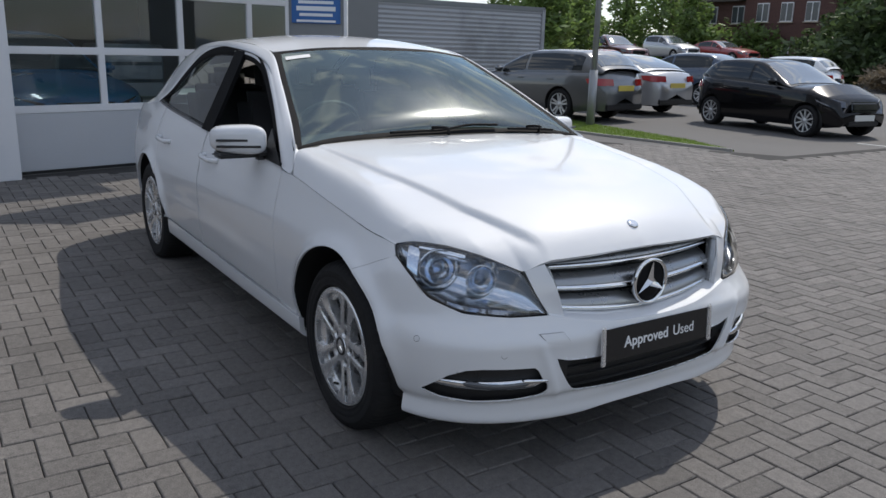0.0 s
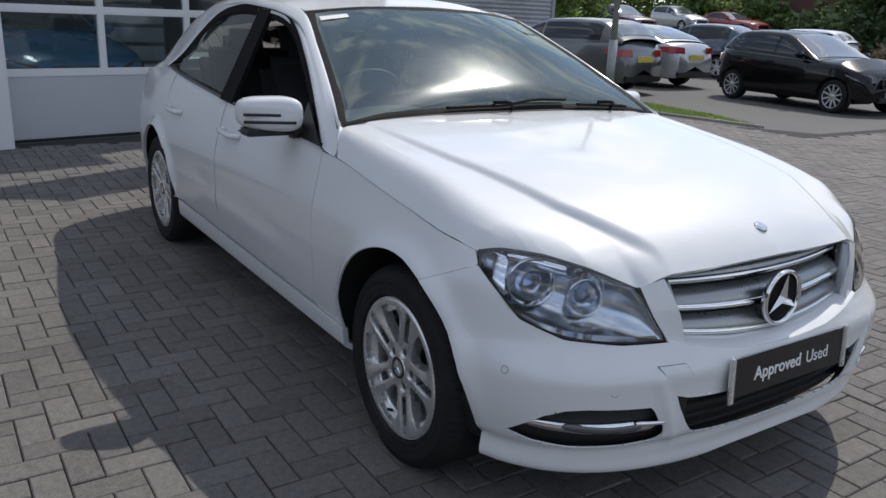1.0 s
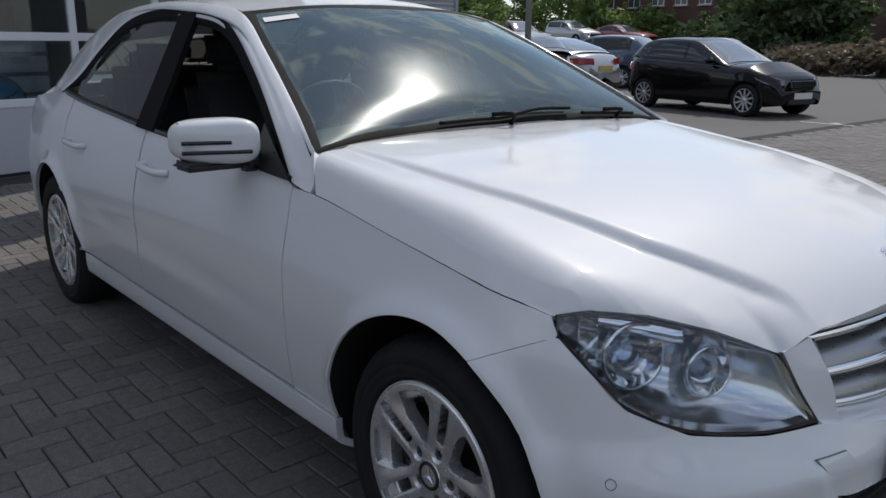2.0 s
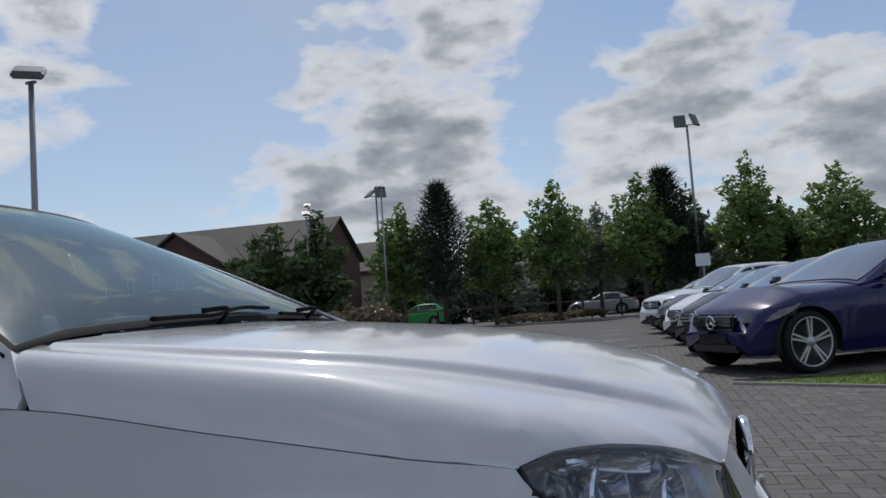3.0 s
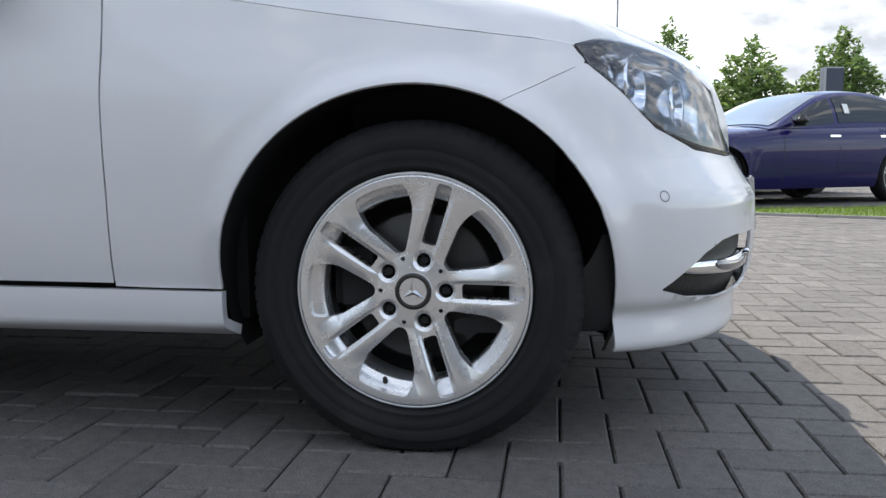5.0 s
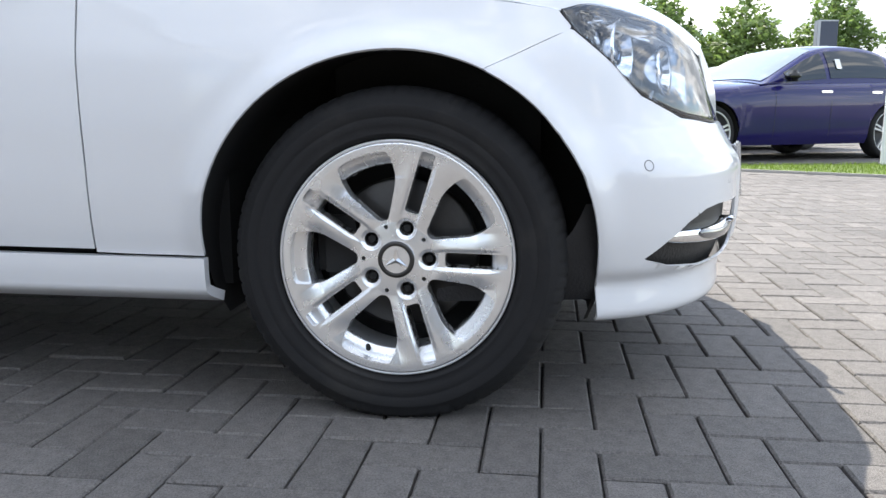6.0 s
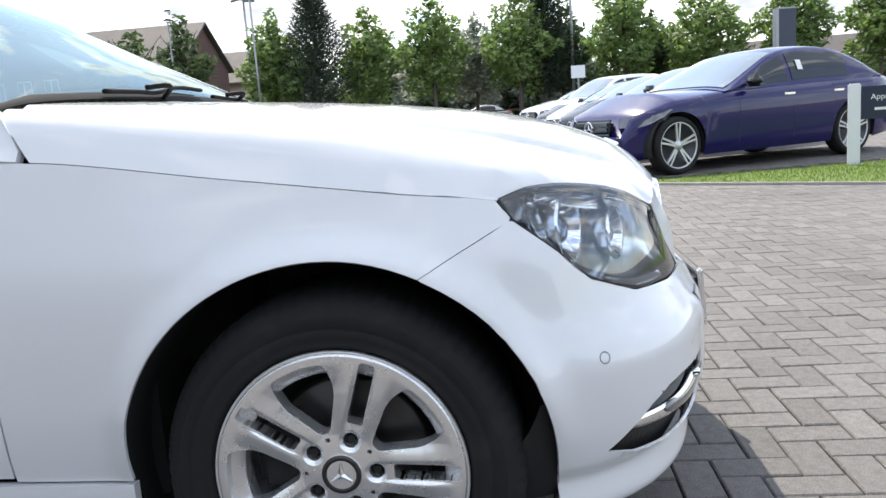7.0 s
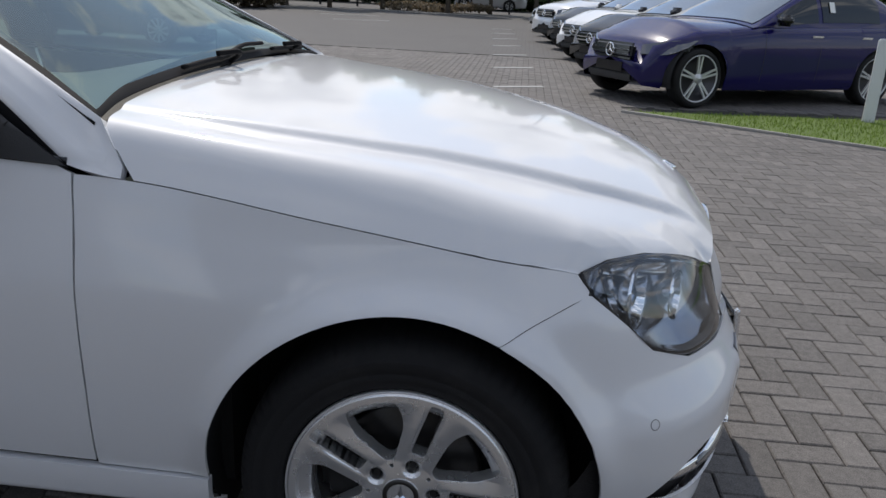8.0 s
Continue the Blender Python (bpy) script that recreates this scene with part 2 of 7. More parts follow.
def spun(profile, seg, centre, axis="y", mat=None, name="", parent=None, label="", shape=None, closed=False):
    """A ring turned from (radius, along) pairs about an axis."""
    pr = np.array(profile, float)
    th = np.linspace(0, 2 * np.pi, seg, endpoint=False)
    r, al = pr[:, 0][None, :] * np.ones((seg, 1)), pr[:, 1][None, :] * np.ones((seg, 1))
    if shape:
        r, al = shape(th[:, None] * np.ones_like(r), r, al)
    u, v = r * np.cos(th)[:, None], r * np.sin(th)[:, None]
    pts = {"y": (u, al, v), "x": (al, u, v), "z": (u, v, al)}[axis]
    V = np.stack(pts, -1).reshape(-1, 3) + np.array(centre)
    n = len(pr)
    F = []
    for i in range(seg):
        j = (i + 1) % seg
        for k in range(n if closed else n - 1):
            l = (k + 1) % n
            F.append((i * n + k, j * n + k, j * n + l, i * n + l))
    ob = raw(name, V, F, mat, parent, label)
    fix_normals(ob)
    return ob


def fix_normals(ob):
    bm = bmesh.new()
    bm.from_mesh(ob.data)
    bmesh.ops.recalc_face_normals(bm, faces=bm.faces)
    bm.to_mesh(ob.data)
    bm.free()


def resample(pts, n, even=None):
    """n points along a polyline, rounded by a Catmull-Rom curve."""
    P = np.array(pts, float)
    if 2 < len(P) < 14:
        E = np.vstack([2 * P[0] - P[1], P, 2 * P[-1] - P[-2]])
        out = []
        for i in range(1, len(E) - 2):
            t = np.linspace(0, 1, 14, endpoint=False)[:, None]
            p0, p1, p2, p3 = E[i - 1], E[i], E[i + 1], E[i + 2]
            out.append(.5 * (2 * p1 + (p2 - p0) * t + (2 * p0 - 5 * p1 + 4 * p2 - p3) * t**2 + (3 * p1 - p0 - 3 * p2 + p3) * t**3))
        P = np.vstack(out + [P[-1:]])
    s = np.r_[0, np.cumsum(np.linalg.norm(np.diff(P, axis=0), axis=1))]
    q = (np.linspace(0, 1, n) if even is None else even) * s[-1]
    return np.stack([np.interp(q, s, P[:, k]) for k in range(P.shape[1])], -1)


def coons(bottom, top_, left, right, nu, nv, inset=0.0, vs=None, us=None):
    """A grid spanned by four border curves: bottom and top run left to right, left and right run upward."""
    def ticks(n):
        t = np.linspace(0, 1, n - 2)
        return np.sort(np.r_[t, .012, .988])
    u, v = ticks(nu) if us is None else us, ticks(nv) if vs is None else vs
    b, t, l, r = (resample(c, 400) for c in (bottom, top_, left, right))
    lu, lv = np.linalg.norm(np.diff(b, axis=0), axis=1).sum(), np.linalg.norm(np.diff(l, axis=0), axis=1).sum()
    lv = max(lv, np.linalg.norm(np.diff(r, axis=0), axis=1).sum())
    u = inset / lu + u * (1 - 2 * inset / lu)
    v = inset / lv + v * (1 - 2 * inset / lv)
    k = np.linspace(0, 1, 400)

    def at(c, q):
        return np.stack([np.interp(q, k, c[:, j]) for j in range(c.shape[1])], -1)
    B, T, L, R = at(b, u)[:, None], at(t, u)[:, None], at(l, v)[None], at(r, v)[None]
    U, V = u[:, None, None], v[None, :, None]
    return (B * (1 - V) + T * V + L * (1 - U) + R * U
            - (b[0] * (1 - U) * (1 - V) + b[-1] * U * (1 - V) + t[0] * (1 - U) * V + t[-1] * U * V))


def normals(G):
    n = np.cross(np.gradient(G, axis=0), np.gradient(G, axis=1))
    return n / (np.linalg.norm(n, axis=-1, keepdims=True) + 1e-12)


def sheet(name, G, mat, parent, out=(0, -1, 0), hem=.014, label="", extra=()):
    """A panel of one or more point grids, its rims folded back by hem, facing out."""
    V, F = [], []
    for g in (G, *extra):
        n = normals(g)
        s = np.sign((n * np.array(out)).sum(-1).mean())
        nu, nv = g.shape[:2]
        base = len(V)
        V += list(g.reshape(-1, 3))
        quads = [(base + i * nv + j, base + (i + 1) * nv + j, base + (i + 1) * nv + j + 1, base + i * nv + j + 1)
                 for i in range(nu - 1) for j in range(nv - 1)]
        if hem:
            ring = ([(i, 0) for i in range(nu)] + [(nu - 1, j) for j in range(1, nv)]
                    + [(i, nv - 1) for i in range(nu - 2, -1, -1)] + [(0, j) for j in range(nv - 2, 0, -1)])
            k = len(ring)
            ids = [len(V) + m for m in range(k)]
            h0 = len(V) + k
            V += [g[i, j] for i, j in ring] + [g[i, j] - s * n[i, j] * hem for i, j in ring]
            quads += [(ids[m], h0 + m, h0 + (m + 1) % k, ids[(m + 1) % k]) for m in range(k)]
        F += [q if s > 0 else q[::-1] for q in quads]
    return raw(name, V, F, mat, parent, label)


def both(make):
    """Calls make for the offside (-1) and the nearside (+1)."""
    return [make(-1), make(1)]


def flank(c, sgn):
    """Points (a, z) of the flank as places."""
    x, y = side(c[..., 0], c[..., 1])
    return np.stack([x, sgn * y, c[..., 1]], -1)


def sgn_of(G, sgn):
    G = np.array(G, float)
    G[..., 1] *= sgn
    return G


def inside(poly, q):
    """Signed distance of the points q to a closed outline (minus: within), and the nearest points on it."""
    P = np.array(poly, float)
    A, B = P, np.roll(P, -1, 0)
    d = B - A
    w = q[:, None] - A[None]
    t = np.clip((w * d).sum(-1) / ((d * d).sum(-1) + 1e-12), 0, 1)
    near = A[None] + t[..., None] * d[None]
    dist = np.linalg.norm(q[:, None] - near, axis=-1)
    k = dist.argmin(1)
    cross = ((A[None, :, 1] > q[:, None, 1]) != (B[None, :, 1] > q[:, None, 1])) & (
        q[:, None, 0] < (B - A)[None, :, 0] * (q[:, None, 1] - A[None, :, 1]) / ((B - A)[None, :, 1] + 1e-12) + A[None, :, 0])
    ins = cross.sum(1) % 2 == 1
    best = dist[np.arange(len(q)), k]
    return np.where(ins, -best, best), near[np.arange(len(q)), k]


def lettering(name, text, size, m, mat, parent, depth=.0008, bold=0.0, label=""):
    cu = bpy.data.curves.new(name, "FONT")
    cu.body, cu.size, cu.extrude, cu.offset, cu.align_x = text, size, depth, bold, "LEFT"
    tmp = bpy.data.objects.new("tmp", cu)
    scene.collection.objects.link(tmp)
    bpy.context.view_layer.update()
    me = bpy.data.meshes.new_from_object(tmp.evaluated_get(bpy.context.evaluated_depsgraph_get()))
    bpy.data.objects.remove(tmp)
    me.materials.clear()
    me.materials.append(mat)
    ob = new(name, me)
    ob.parent, ob.matrix_local = parent, m
    return tagged(ob, label)


# ---- shape of the white saloon: x ahead of the front axle, y to its left, z up ----
def table(*pairs):
    """Monotone cubic through a few pairs."""
    px = np.array([p[0] for p in pairs], float)
    py = np.array([p[1] for p in pairs], float)
    h = np.diff(px)
    d = np.diff(py) / h
    m = np.zeros(len(px))
    m[0], m[-1] = d[0], d[-1]
    for i in range(1, len(px) - 1):
        if d[i - 1] * d[i] > 0:
            m[i] = 2 * d[i - 1] * d[i] / (d[i - 1] + d[i])

    def f(x):
        x = np.clip(np.asarray(x, float), px[0], px[-1])
        i = np.clip(np.searchsorted(px, x) - 1, 0, len(px) - 2)
        t = (x - px[i]) / h[i]
        return (py[i] * (2 * t**3 - 3 * t**2 + 1) + h[i] * m[i] * (t**3 - 2 * t**2 + t)
                + py[i + 1] * (3 * t**2 - 2 * t**3) + h[i] * m[i + 1] * (t**3 - t**2))
    return f


XC, XR = 0.10, -3.25
WHEEL_Z, ARCH = 0.312, 0.368
half_width = table((.15, .80), (.20, .822), (.25, .846), (.30, .858), (.36, .870), (.45, .880), (.58, .886),
                   (.66, .884), (.74, .870), (.80, .855), (.87, .836), (.95, .80), (1.05, .75))
nose = table((.15, .52), (.19, .56), (.25, .598), (.30, .618), (.38, .624), (.46, .621), (.52, .610), (.56, .598),
             (.64, .585), (.70, .565), (.76, .52), (.85, .36))
squareness = table((.15, 2.92), (.45, 2.92), (.55, 2.38), (.65, 2.2), (.75, 2.0), (.90, 2.0))
tail = table((.15, .45), (.25, .52), (.45, .55), (.70, .52), (.90, .49), (1.0, .46))


lean = table((-.58, .0), (-.3, .012), (-.05, .026), (.14, .034), (.24, .022), (.31, .0))


def side(a, z):
    """The flank at the way a round the plan (0 nose, 1 at XC, then metres back) and the height z: x and half-width."""
    a, z = np.broadcast_arrays(np.asarray(a, float), np.asarray(z, float))
    w, e = half_width(z), 2 / squareness(z)
    t = np.clip(a, 0, 1) * np.pi / 2
    x = XC + nose(z) * np.cos(t).clip(0)**e
    y = w * np.sin(t).clip(0)**e
    x = np.where(a > 1, XC - (a - 1), x)
    back = 1 + XC - XR
    t2 = np.clip(a - back, 0, 1) * np.pi / 2
    x = np.where(a > back, XR - tail(z) * np.sin(t2)**.75, x)
    y = np.where(a > back, w * np.cos(t2).clip(0)**.75, y)
    y = y * (1 - .09 * np.clip((-2.5 - x) / 1.2, 0, 1)**1.5)
    for xw in (0.002, -2.76):
        r = np.hypot(x - xw, (z - WHEEL_Z).clip(0))
        y = y + .024 * np.exp(-((r - ARCH) / .034)**2) * (np.abs(x - xw) < .45) * (a < back) * np.clip((z - .27) / .16, 0, 1)
    s = np.clip((z - .60) / .20, 0, 1)
    y = y - lean(x) * s * s * (3 - 2 * s) * (x > -.58) * (a < back)
    return x, y


def ax(x, z):
    """The way round the plan at which the flank has that x."""
    if x <= XC:
        return 1 + XC - x
    c = min(1, max(0, (x - XC) / float(nose(z))))**(float(squareness(z)) / 2)
    return math.acos(c) / (np.pi / 2)


def ay(y, z):
    """The way round the nose at which the flank has that half-width."""
    return math.asin(min(1, y / float(half_width(z)))**(float(squareness(z)) / 2)) / (np.pi / 2)


edge_z = table((-.9, .89), (-.5, .868), (-.15, .8165), (.14, .7735), (.292, .752), (.45, .675), (.587, .565), (.70, .48))
front_y = table((.292, .778), (.45, .715), (.587, .61), (.70, .48))
ridge_z = table((-.9, 1.0), (-.6, .983), (-.3, .961), (0, .933), (.3, .889), (.45, .848), (.55, .808), (.61, .770),
                (.655, .722), (.70, .64))
pitch = table((-.6, 2.1), (-.2, 1.75), (.3, 1.6), (.7, 1.6))
_xs = np.linspace(-.9, .292, 60)
_ys = [float(side(ax(x, float(edge_z(x))), float(edge_z(x)))[1]) - .001 for x in _xs]


def edge_y(x):
    """Half-width of the bonnet: along the wing, then round the lamp."""
    x = np.asarray(x, float)
    return np.where(x < .292, np.interp(x, _xs, _ys), front_y(x) + (_ys[-1] - .778) * np.clip(1 - (x - .292) / .1, 0, 1))


def top(x, y):
    """The height of the bonnet: a leaning shoulder that rolls into a flat top, with the folded line along either side."""
    x, y = np.asarray(x, float), np.abs(np.asarray(y, float))
    ey, ez, rz = edge_y(x), edge_z(x), ridge_z(x)
    r = np.clip(y / ey, 0, 1)
    wall = pitch(x) * (ey - y).clip(0)
    flat = (rz - ez) - np.interp(x, (-.6, 0, .45), (.018, .040, .094)) * r**2.2
    s = .024
    z = ez - s * np.log(np.exp(-wall / s) + np.exp(-flat / s))
    fold = np.interp(x, (-.55, -.1, .3, .55), (.675, .625, .54, .41))
    depth = np.interp(x, (-.62, -.3, .3, .5, .60), (.005, .015, .020, .018, .0))
    fade = (1 - ((y - fold) / (ey - fold - .03)).clip(0, 1)**1.3)
    return z - depth * fade / (1 + np.exp(-(y - fold) / .0042))


# ---- ground, lanes and lawns ----
M_ASPHALT = material("worn_asphalt", (.106, .102, .098), .86, vary=.16, scale=.8, fine=90, bump=.35, stain=(.112, .108, .104))
M_SOIL = material("joint_sand", (.032, .030, .028), .95, vary=.2, scale=6, fine=200, bump=.4)
M_GRASS = material("lawn_soil", (.10, .15, .03), .9, vary=.25, scale=3, fine=60, bump=.5)
M_BLADE = leaf_material("grass_blades", (.16, .24, .035), .35, .35)
M_KERB = material("concrete_kerb", (.30, .29, .27), .8, vary=.15, scale=3, fine=120, bump=.3, random_value=.08)
M_LINE = material("road_paint", (.42, .42, .41), .7, vary=.15, scale=6, fine=80, bump=.2)


def paver_material(name):
    """Grey concrete blocks: every block a little different, dark and pale grit, moss-dark stains."""
    m = material(name, (.146, .136, .128), .74, vary=.26, scale=1.3, fine=300, bump=1.0, island=.16, stain=(.108, .100, .094), spec=.4, wear=.14, grit=.95, mottle=.60)
    return m


M_PAVER = paver_material("paving_block")
M_PAVER_ONE = material("paving_block_single", (.146, .136, .128), .74, vary=.26, scale=1.3, fine=300, bump=1.0, random_value=.16, stain=(.108, .100, .094), spec=.4, wear=.14, grit=.95, mottle=.60)


def far_paving_material():
    m = material("far_paving", (.112, .107, .103), .85, vary=.14, scale=.5, fine=40, bump=.3, stain=(.100, .096, .093))
    t = m.node_tree
    p = t.nodes["Principled BSDF"]
    src = p.inputs["Base Color"].links[0].from_socket
    co = t.nodes.new("ShaderNodeTexCoord")
    br = t.nodes.new("ShaderNodeTexBrick")
    br.inputs["Scale"].default_value = 1
    br.inputs["Brick Width"].default_value, br.inputs["Row Height"].default_value, br.inputs["Mortar Size"].default_value = .2, .1, .006
    br.inputs["Color1"].default_value, br.inputs["Color2"].default_value, br.inputs["Mortar"].default_value = (1, 1, 1, 1), (.86, .86, .86, 1), (.45, .45, .45, 1)
    t.links.new(co.outputs["Object"], br.inputs["Vector"])
    mx = t.nodes.new("ShaderNodeMix")
    mx.data_type, mx.blend_type = "RGBA", "MULTIPLY"
    mx.inputs[0].default_value = 1
    t.links.new(src, mx.inputs[6])
    t.links.new(br.outputs[0], mx.inputs[7])
    t.links.new(mx.outputs[2], p.inputs["Base Color"])
    return m


M_FARPAVE = far_paving_material()
n = 81
gx = np.r_[-900, -400, -200, np.linspace(-100, 100, n), 200, 400, 900]
G = np.array([[(x, y, -.016) for y in gx] for x in gx])
G[..., 2] += 1.15 * np.exp(-((G[..., 0] + 31.5)**2 + (G[..., 1] - 36)**2) / 81)
ground = sheet("ground", G, M_ASPHALT, None, (0, 0, 1), 0)
tagged(ground, "worn grey tarmac of the car park", "ground", kind="structure")


def plate_of(name, outline, z0, z1, mat, label, category, kind="structure"):
    """A flat slab over an outline."""
    bm = bmesh.new()
    f = bm.faces.new([bm.verts.new((x, y, z1)) for x, y in outline])
    r = bmesh.ops.extrude_face_region(bm, geom=[f])
    for v in r["geom"]:
        if isinstance(v, bmesh.types.BMVert):
            v.co.z = z0
    return tagged(part(name, bm, mat), label, category, kind=kind)


# bed of the block paving, the coursed paving further off, the tarmac bays
plate_of("paving_bed", [(-9.3, -7), (11, -7), (11, 14), (-4.4, 14), (-4.4, 8.4), (-9.3, 5.6)], -.06, -.012, M_SOIL, "dark sand bed under the block paving", "pavement")
plate_of("pavement_far", [(-4.4, 14.0), (11, 14.0), (22, 39), (-15, 39)], -.06, -.002, M_FARPAVE, "grey block paving of the wide lane", "pavement")


# ---- the white saloon ----
hero = thing("saloon_car", "white four-door saloon with silver alloy wheels, parked on block paving", "car")


def arc(x0, a0, a1, n=9):
    """Points of a wheel arch, by degrees from ahead, as (x, z)."""
    return [(x0 + ARCH * math.cos(radians(d)), WHEEL_Z + ARCH * math.sin(radians(d))) for d in np.linspace(a0, a1, n)]


def on_flank(points):
    return [(ax(x, z), z) for x, z in points]


JOINT = [(.163 + .150 * k / 5, .644 + .074 * k / 5) for k in range(6)]
LAMP_TOP = [(.292, .797, .752), (.345, .757, .767), (.42, .682, .762), (.51, .60, .738), (.587, .497, .690)]
LAMP_END = [(.313, .718), (.302, .736), (.292, .752)]
LAMP_LOW = [(float(side(ax(x, z), z)[0]), float(side(ax(x, z), z)[1]), z) for x, z in LAMP_END[:1]] + [(float(side(ay(y, z), z)[0]) - .004, y, z) for y, z in ((.794, .662), (.764, .602), (.685, .561), (.555, .550), (.432, .552))]
BELT = [(-.606, .884), (-1.10, .903), (-1.66, .924), (-2.05, .945), (-2.45, .968), (-2.74, .993)]


def front_fender(sgn):
    """Spanned from the arch outwards to the door seam, the bonnet edge and the bumper joint."""
    seam = on_flank(list(zip(np.interp(np.linspace(0, 1, 16), (0, .35, .8, 1), (-.587, -.583, -.587, -.596)), np.linspace(.306, .8725, 16))))
    edge = on_flank([(x, float(edge_z(x)) - .0012) for x in np.linspace(-.596, .290, 24)])
    q = np.array(seam + edge[1:])
    step = np.r_[0, np.cumsum(np.linalg.norm(np.diff(q, axis=0), axis=1))]
    f = step[len(seam) - 1] / step[-1]
    us = np.r_[np.linspace(0, f, 40)[:-1], np.linspace(f, 1, 56)]
    g = coons(on_flank([(-.366, .304)] + arc(.002, 178, 64, 30)), [tuple(p) for p in q], on_flank([(-.366, .304), (-.48, .304), (-.587, .306)]),
              on_flank(JOINT + [(.300, .737), (.290, .7505)]), 0, 0, .0007, vs=np.linspace(0, 1, 40)**1.3, us=us)
    return sheet("front_wing", flank(g, sgn), M_WHITE, hero, (0, sgn, 0), .007)


wings = both(front_fender)

# bumper: one skin from arch to arch, with openings for the intake and the two lamps' grilles
FOG = [(.797, .302), (.775, .334), (.745, .368), (.705, .389), (.66, .395), (.50, .393), (.487, .380), (.468, .346), (.452, .330), (.448, .306),
       (.47, .292), (.56, .280), (.68, .275), (.755, .284)]
INTAKE = [(-.425, .416), (-.34, .402), (0, .395), (.34, .402), (.425, .416), (.405, .37), (.36, .305), (.30, .288), (0, .276), (-.30, .288), (-.36, .305), (-.405, .37)]


def bumper_grid():
    left = on_flank([(.362, .195), (.371, .26)] + arc(.002, -4, 63, 14) + [JOINT[0]])
    lamp_low = [(ay(y, z), z) for x, y, z in LAMP_LOW[1:]]
    up = on_flank(JOINT) + lamp_low + [(ay(.37, .540), .540), (ay(.2, .512), .512), (0, .503)]
    low = [left[0], (ay(.735, .186), .187), (ay(.65, .18), .181), (ay(.52, .18), .182), (ay(.38, .19), .196), (ay(.2, .20), .212), (0, .214)]
    return coons(low, up, left, [(0, .214), (0, .36), (0, .503)], 130, 64, .0006)


def bumper():
    g = bumper_grid()
    half = flank(g, -1)
    # crease above the lower lip, and the dent line that runs to the fog lamps
    G = np.concatenate([half, sgn_of(half, -1)[::-1][1:]], 0)
    n = normals(G)
    n *= np.sign((n[..., 0]).mean())
    lip = np.exp(-((G[..., 2] - .206) / .022)**2) * .024
    waist = -np.exp(-((G[..., 2] - .245 - .04 * (1 - np.abs(G[..., 1]))) / .018)**2) * .011
    fold = np.abs(G[..., 1]) - .428 - .38 * (G[..., 2] - .33)
    ridge = np.exp(-(fold / np.where(fold > 0, .022, .012))**2) * .0075 * np.clip((G[..., 2] - .25) / .05, 0, 1) * np.clip((.50 - G[..., 2]) / .07, 0, 1)
    chin = np.exp(-((G[..., 2] - .475) / .03)**2) * .006 * np.clip((.82 - np.abs(G[..., 1])) / .35, 0, 1)**2
    G = G + n * (lip + waist + chin + ridge)[..., None]
    nu, nv = G.shape[:2]
    V = G.reshape(-1, 3).copy()
    F = np.array([(i * nv + j, (i + 1) * nv + j, (i + 1) * nv + j + 1, i * nv + j + 1) for i in range(nu - 1) for j in range(nv - 1)])
    keep = np.ones(len(F), bool)
    rims = []
    for poly in (FOG, [(-y, z) for y, z in FOG], INTAKE):
        poly = resample(poly + poly[:1], 120)[:-1]
        q = V[:, 1:3]
        front = V[:, 0] > .25
        sd, near = inside(poly, q)
        snap = front & (np.abs(sd) < .0055)
        V[snap, 1:3] = near[snap]
        for q_ in np.nonzero(snap)[0]:
            V[q_, 0] = side(ay(min(abs(V[q_, 1]), .86), V[q_, 2]), V[q_, 2])[0]
        c = V[F].mean(1)
        sd, _ = inside(poly, c[:, 1:3])
        gone = (sd < 0) & (c[:, 0] > .25)
        keep &= ~gone
    F = F[keep]
    # folded rims of the skin and of the openings
    N = n.reshape(-1, 3)
    count = {}
    for f in F:
        for a, b in zip(f, np.roll(f, -1)):
            count[(a, b)] = count.get((a, b), 0) + 1
    rim = [(a, b) for a, b in count if (b, a) not in count]
    lip_v = sorted({v for e in rim for v in e})
    first = {v: len(V) + i for i, v in enumerate(lip_v)}
    rows = {v: len(V) + len(lip_v) + i for i, v in enumerate(lip_v)}
    V2 = np.vstack([V] + [V[v] for v in lip_v] + [V[v] - N[v] * .006 for v in lip_v])
    quads = [tuple(f) for f in F] + [(first[b], first[a], rows[a], rows[b]) for a, b in rim]
    ob = raw("front_bumper", V2, quads, M_WHITE, hero, "white bumper skin with lower lip")
    bm = bmesh.new()
    bm.from_mesh(ob.data)
    mid = [f for f in bm.faces if f.calc_center_median().x > .6 and abs(f.normal.x) > .5]
    if sum(f.normal.x for f in mid) < 0:
        bmesh.ops.reverse_faces(bm, faces=bm.faces)
    bm.to_mesh(ob.data)
    bm.free()
    return ob


front_bumper = bumper()


def bumper_x(y, z):
    return float(side(ay(min(abs(y), .86), z), z)[0])


# the strip between lamp and grille, up to the bonnet
def grille_cheek(sgn):
    out_ = [(.636, .430, .556), (.610, .465, .62), (.583, .494, .693)]
    in_ = [(.652, .372, .541), (.638, .395, .63), (.600, .424, .712)]
    g = coons([out_[0], in_[0]], [out_[2], in_[2]], out_, in_, 8, 12, .001)
    g = g + np.array((.006, 0, 0))
    return sheet("grille_surround", sgn_of(g, sgn), M_WHITE, hero, (1, 0, 0), .02)


both(grille_cheek)


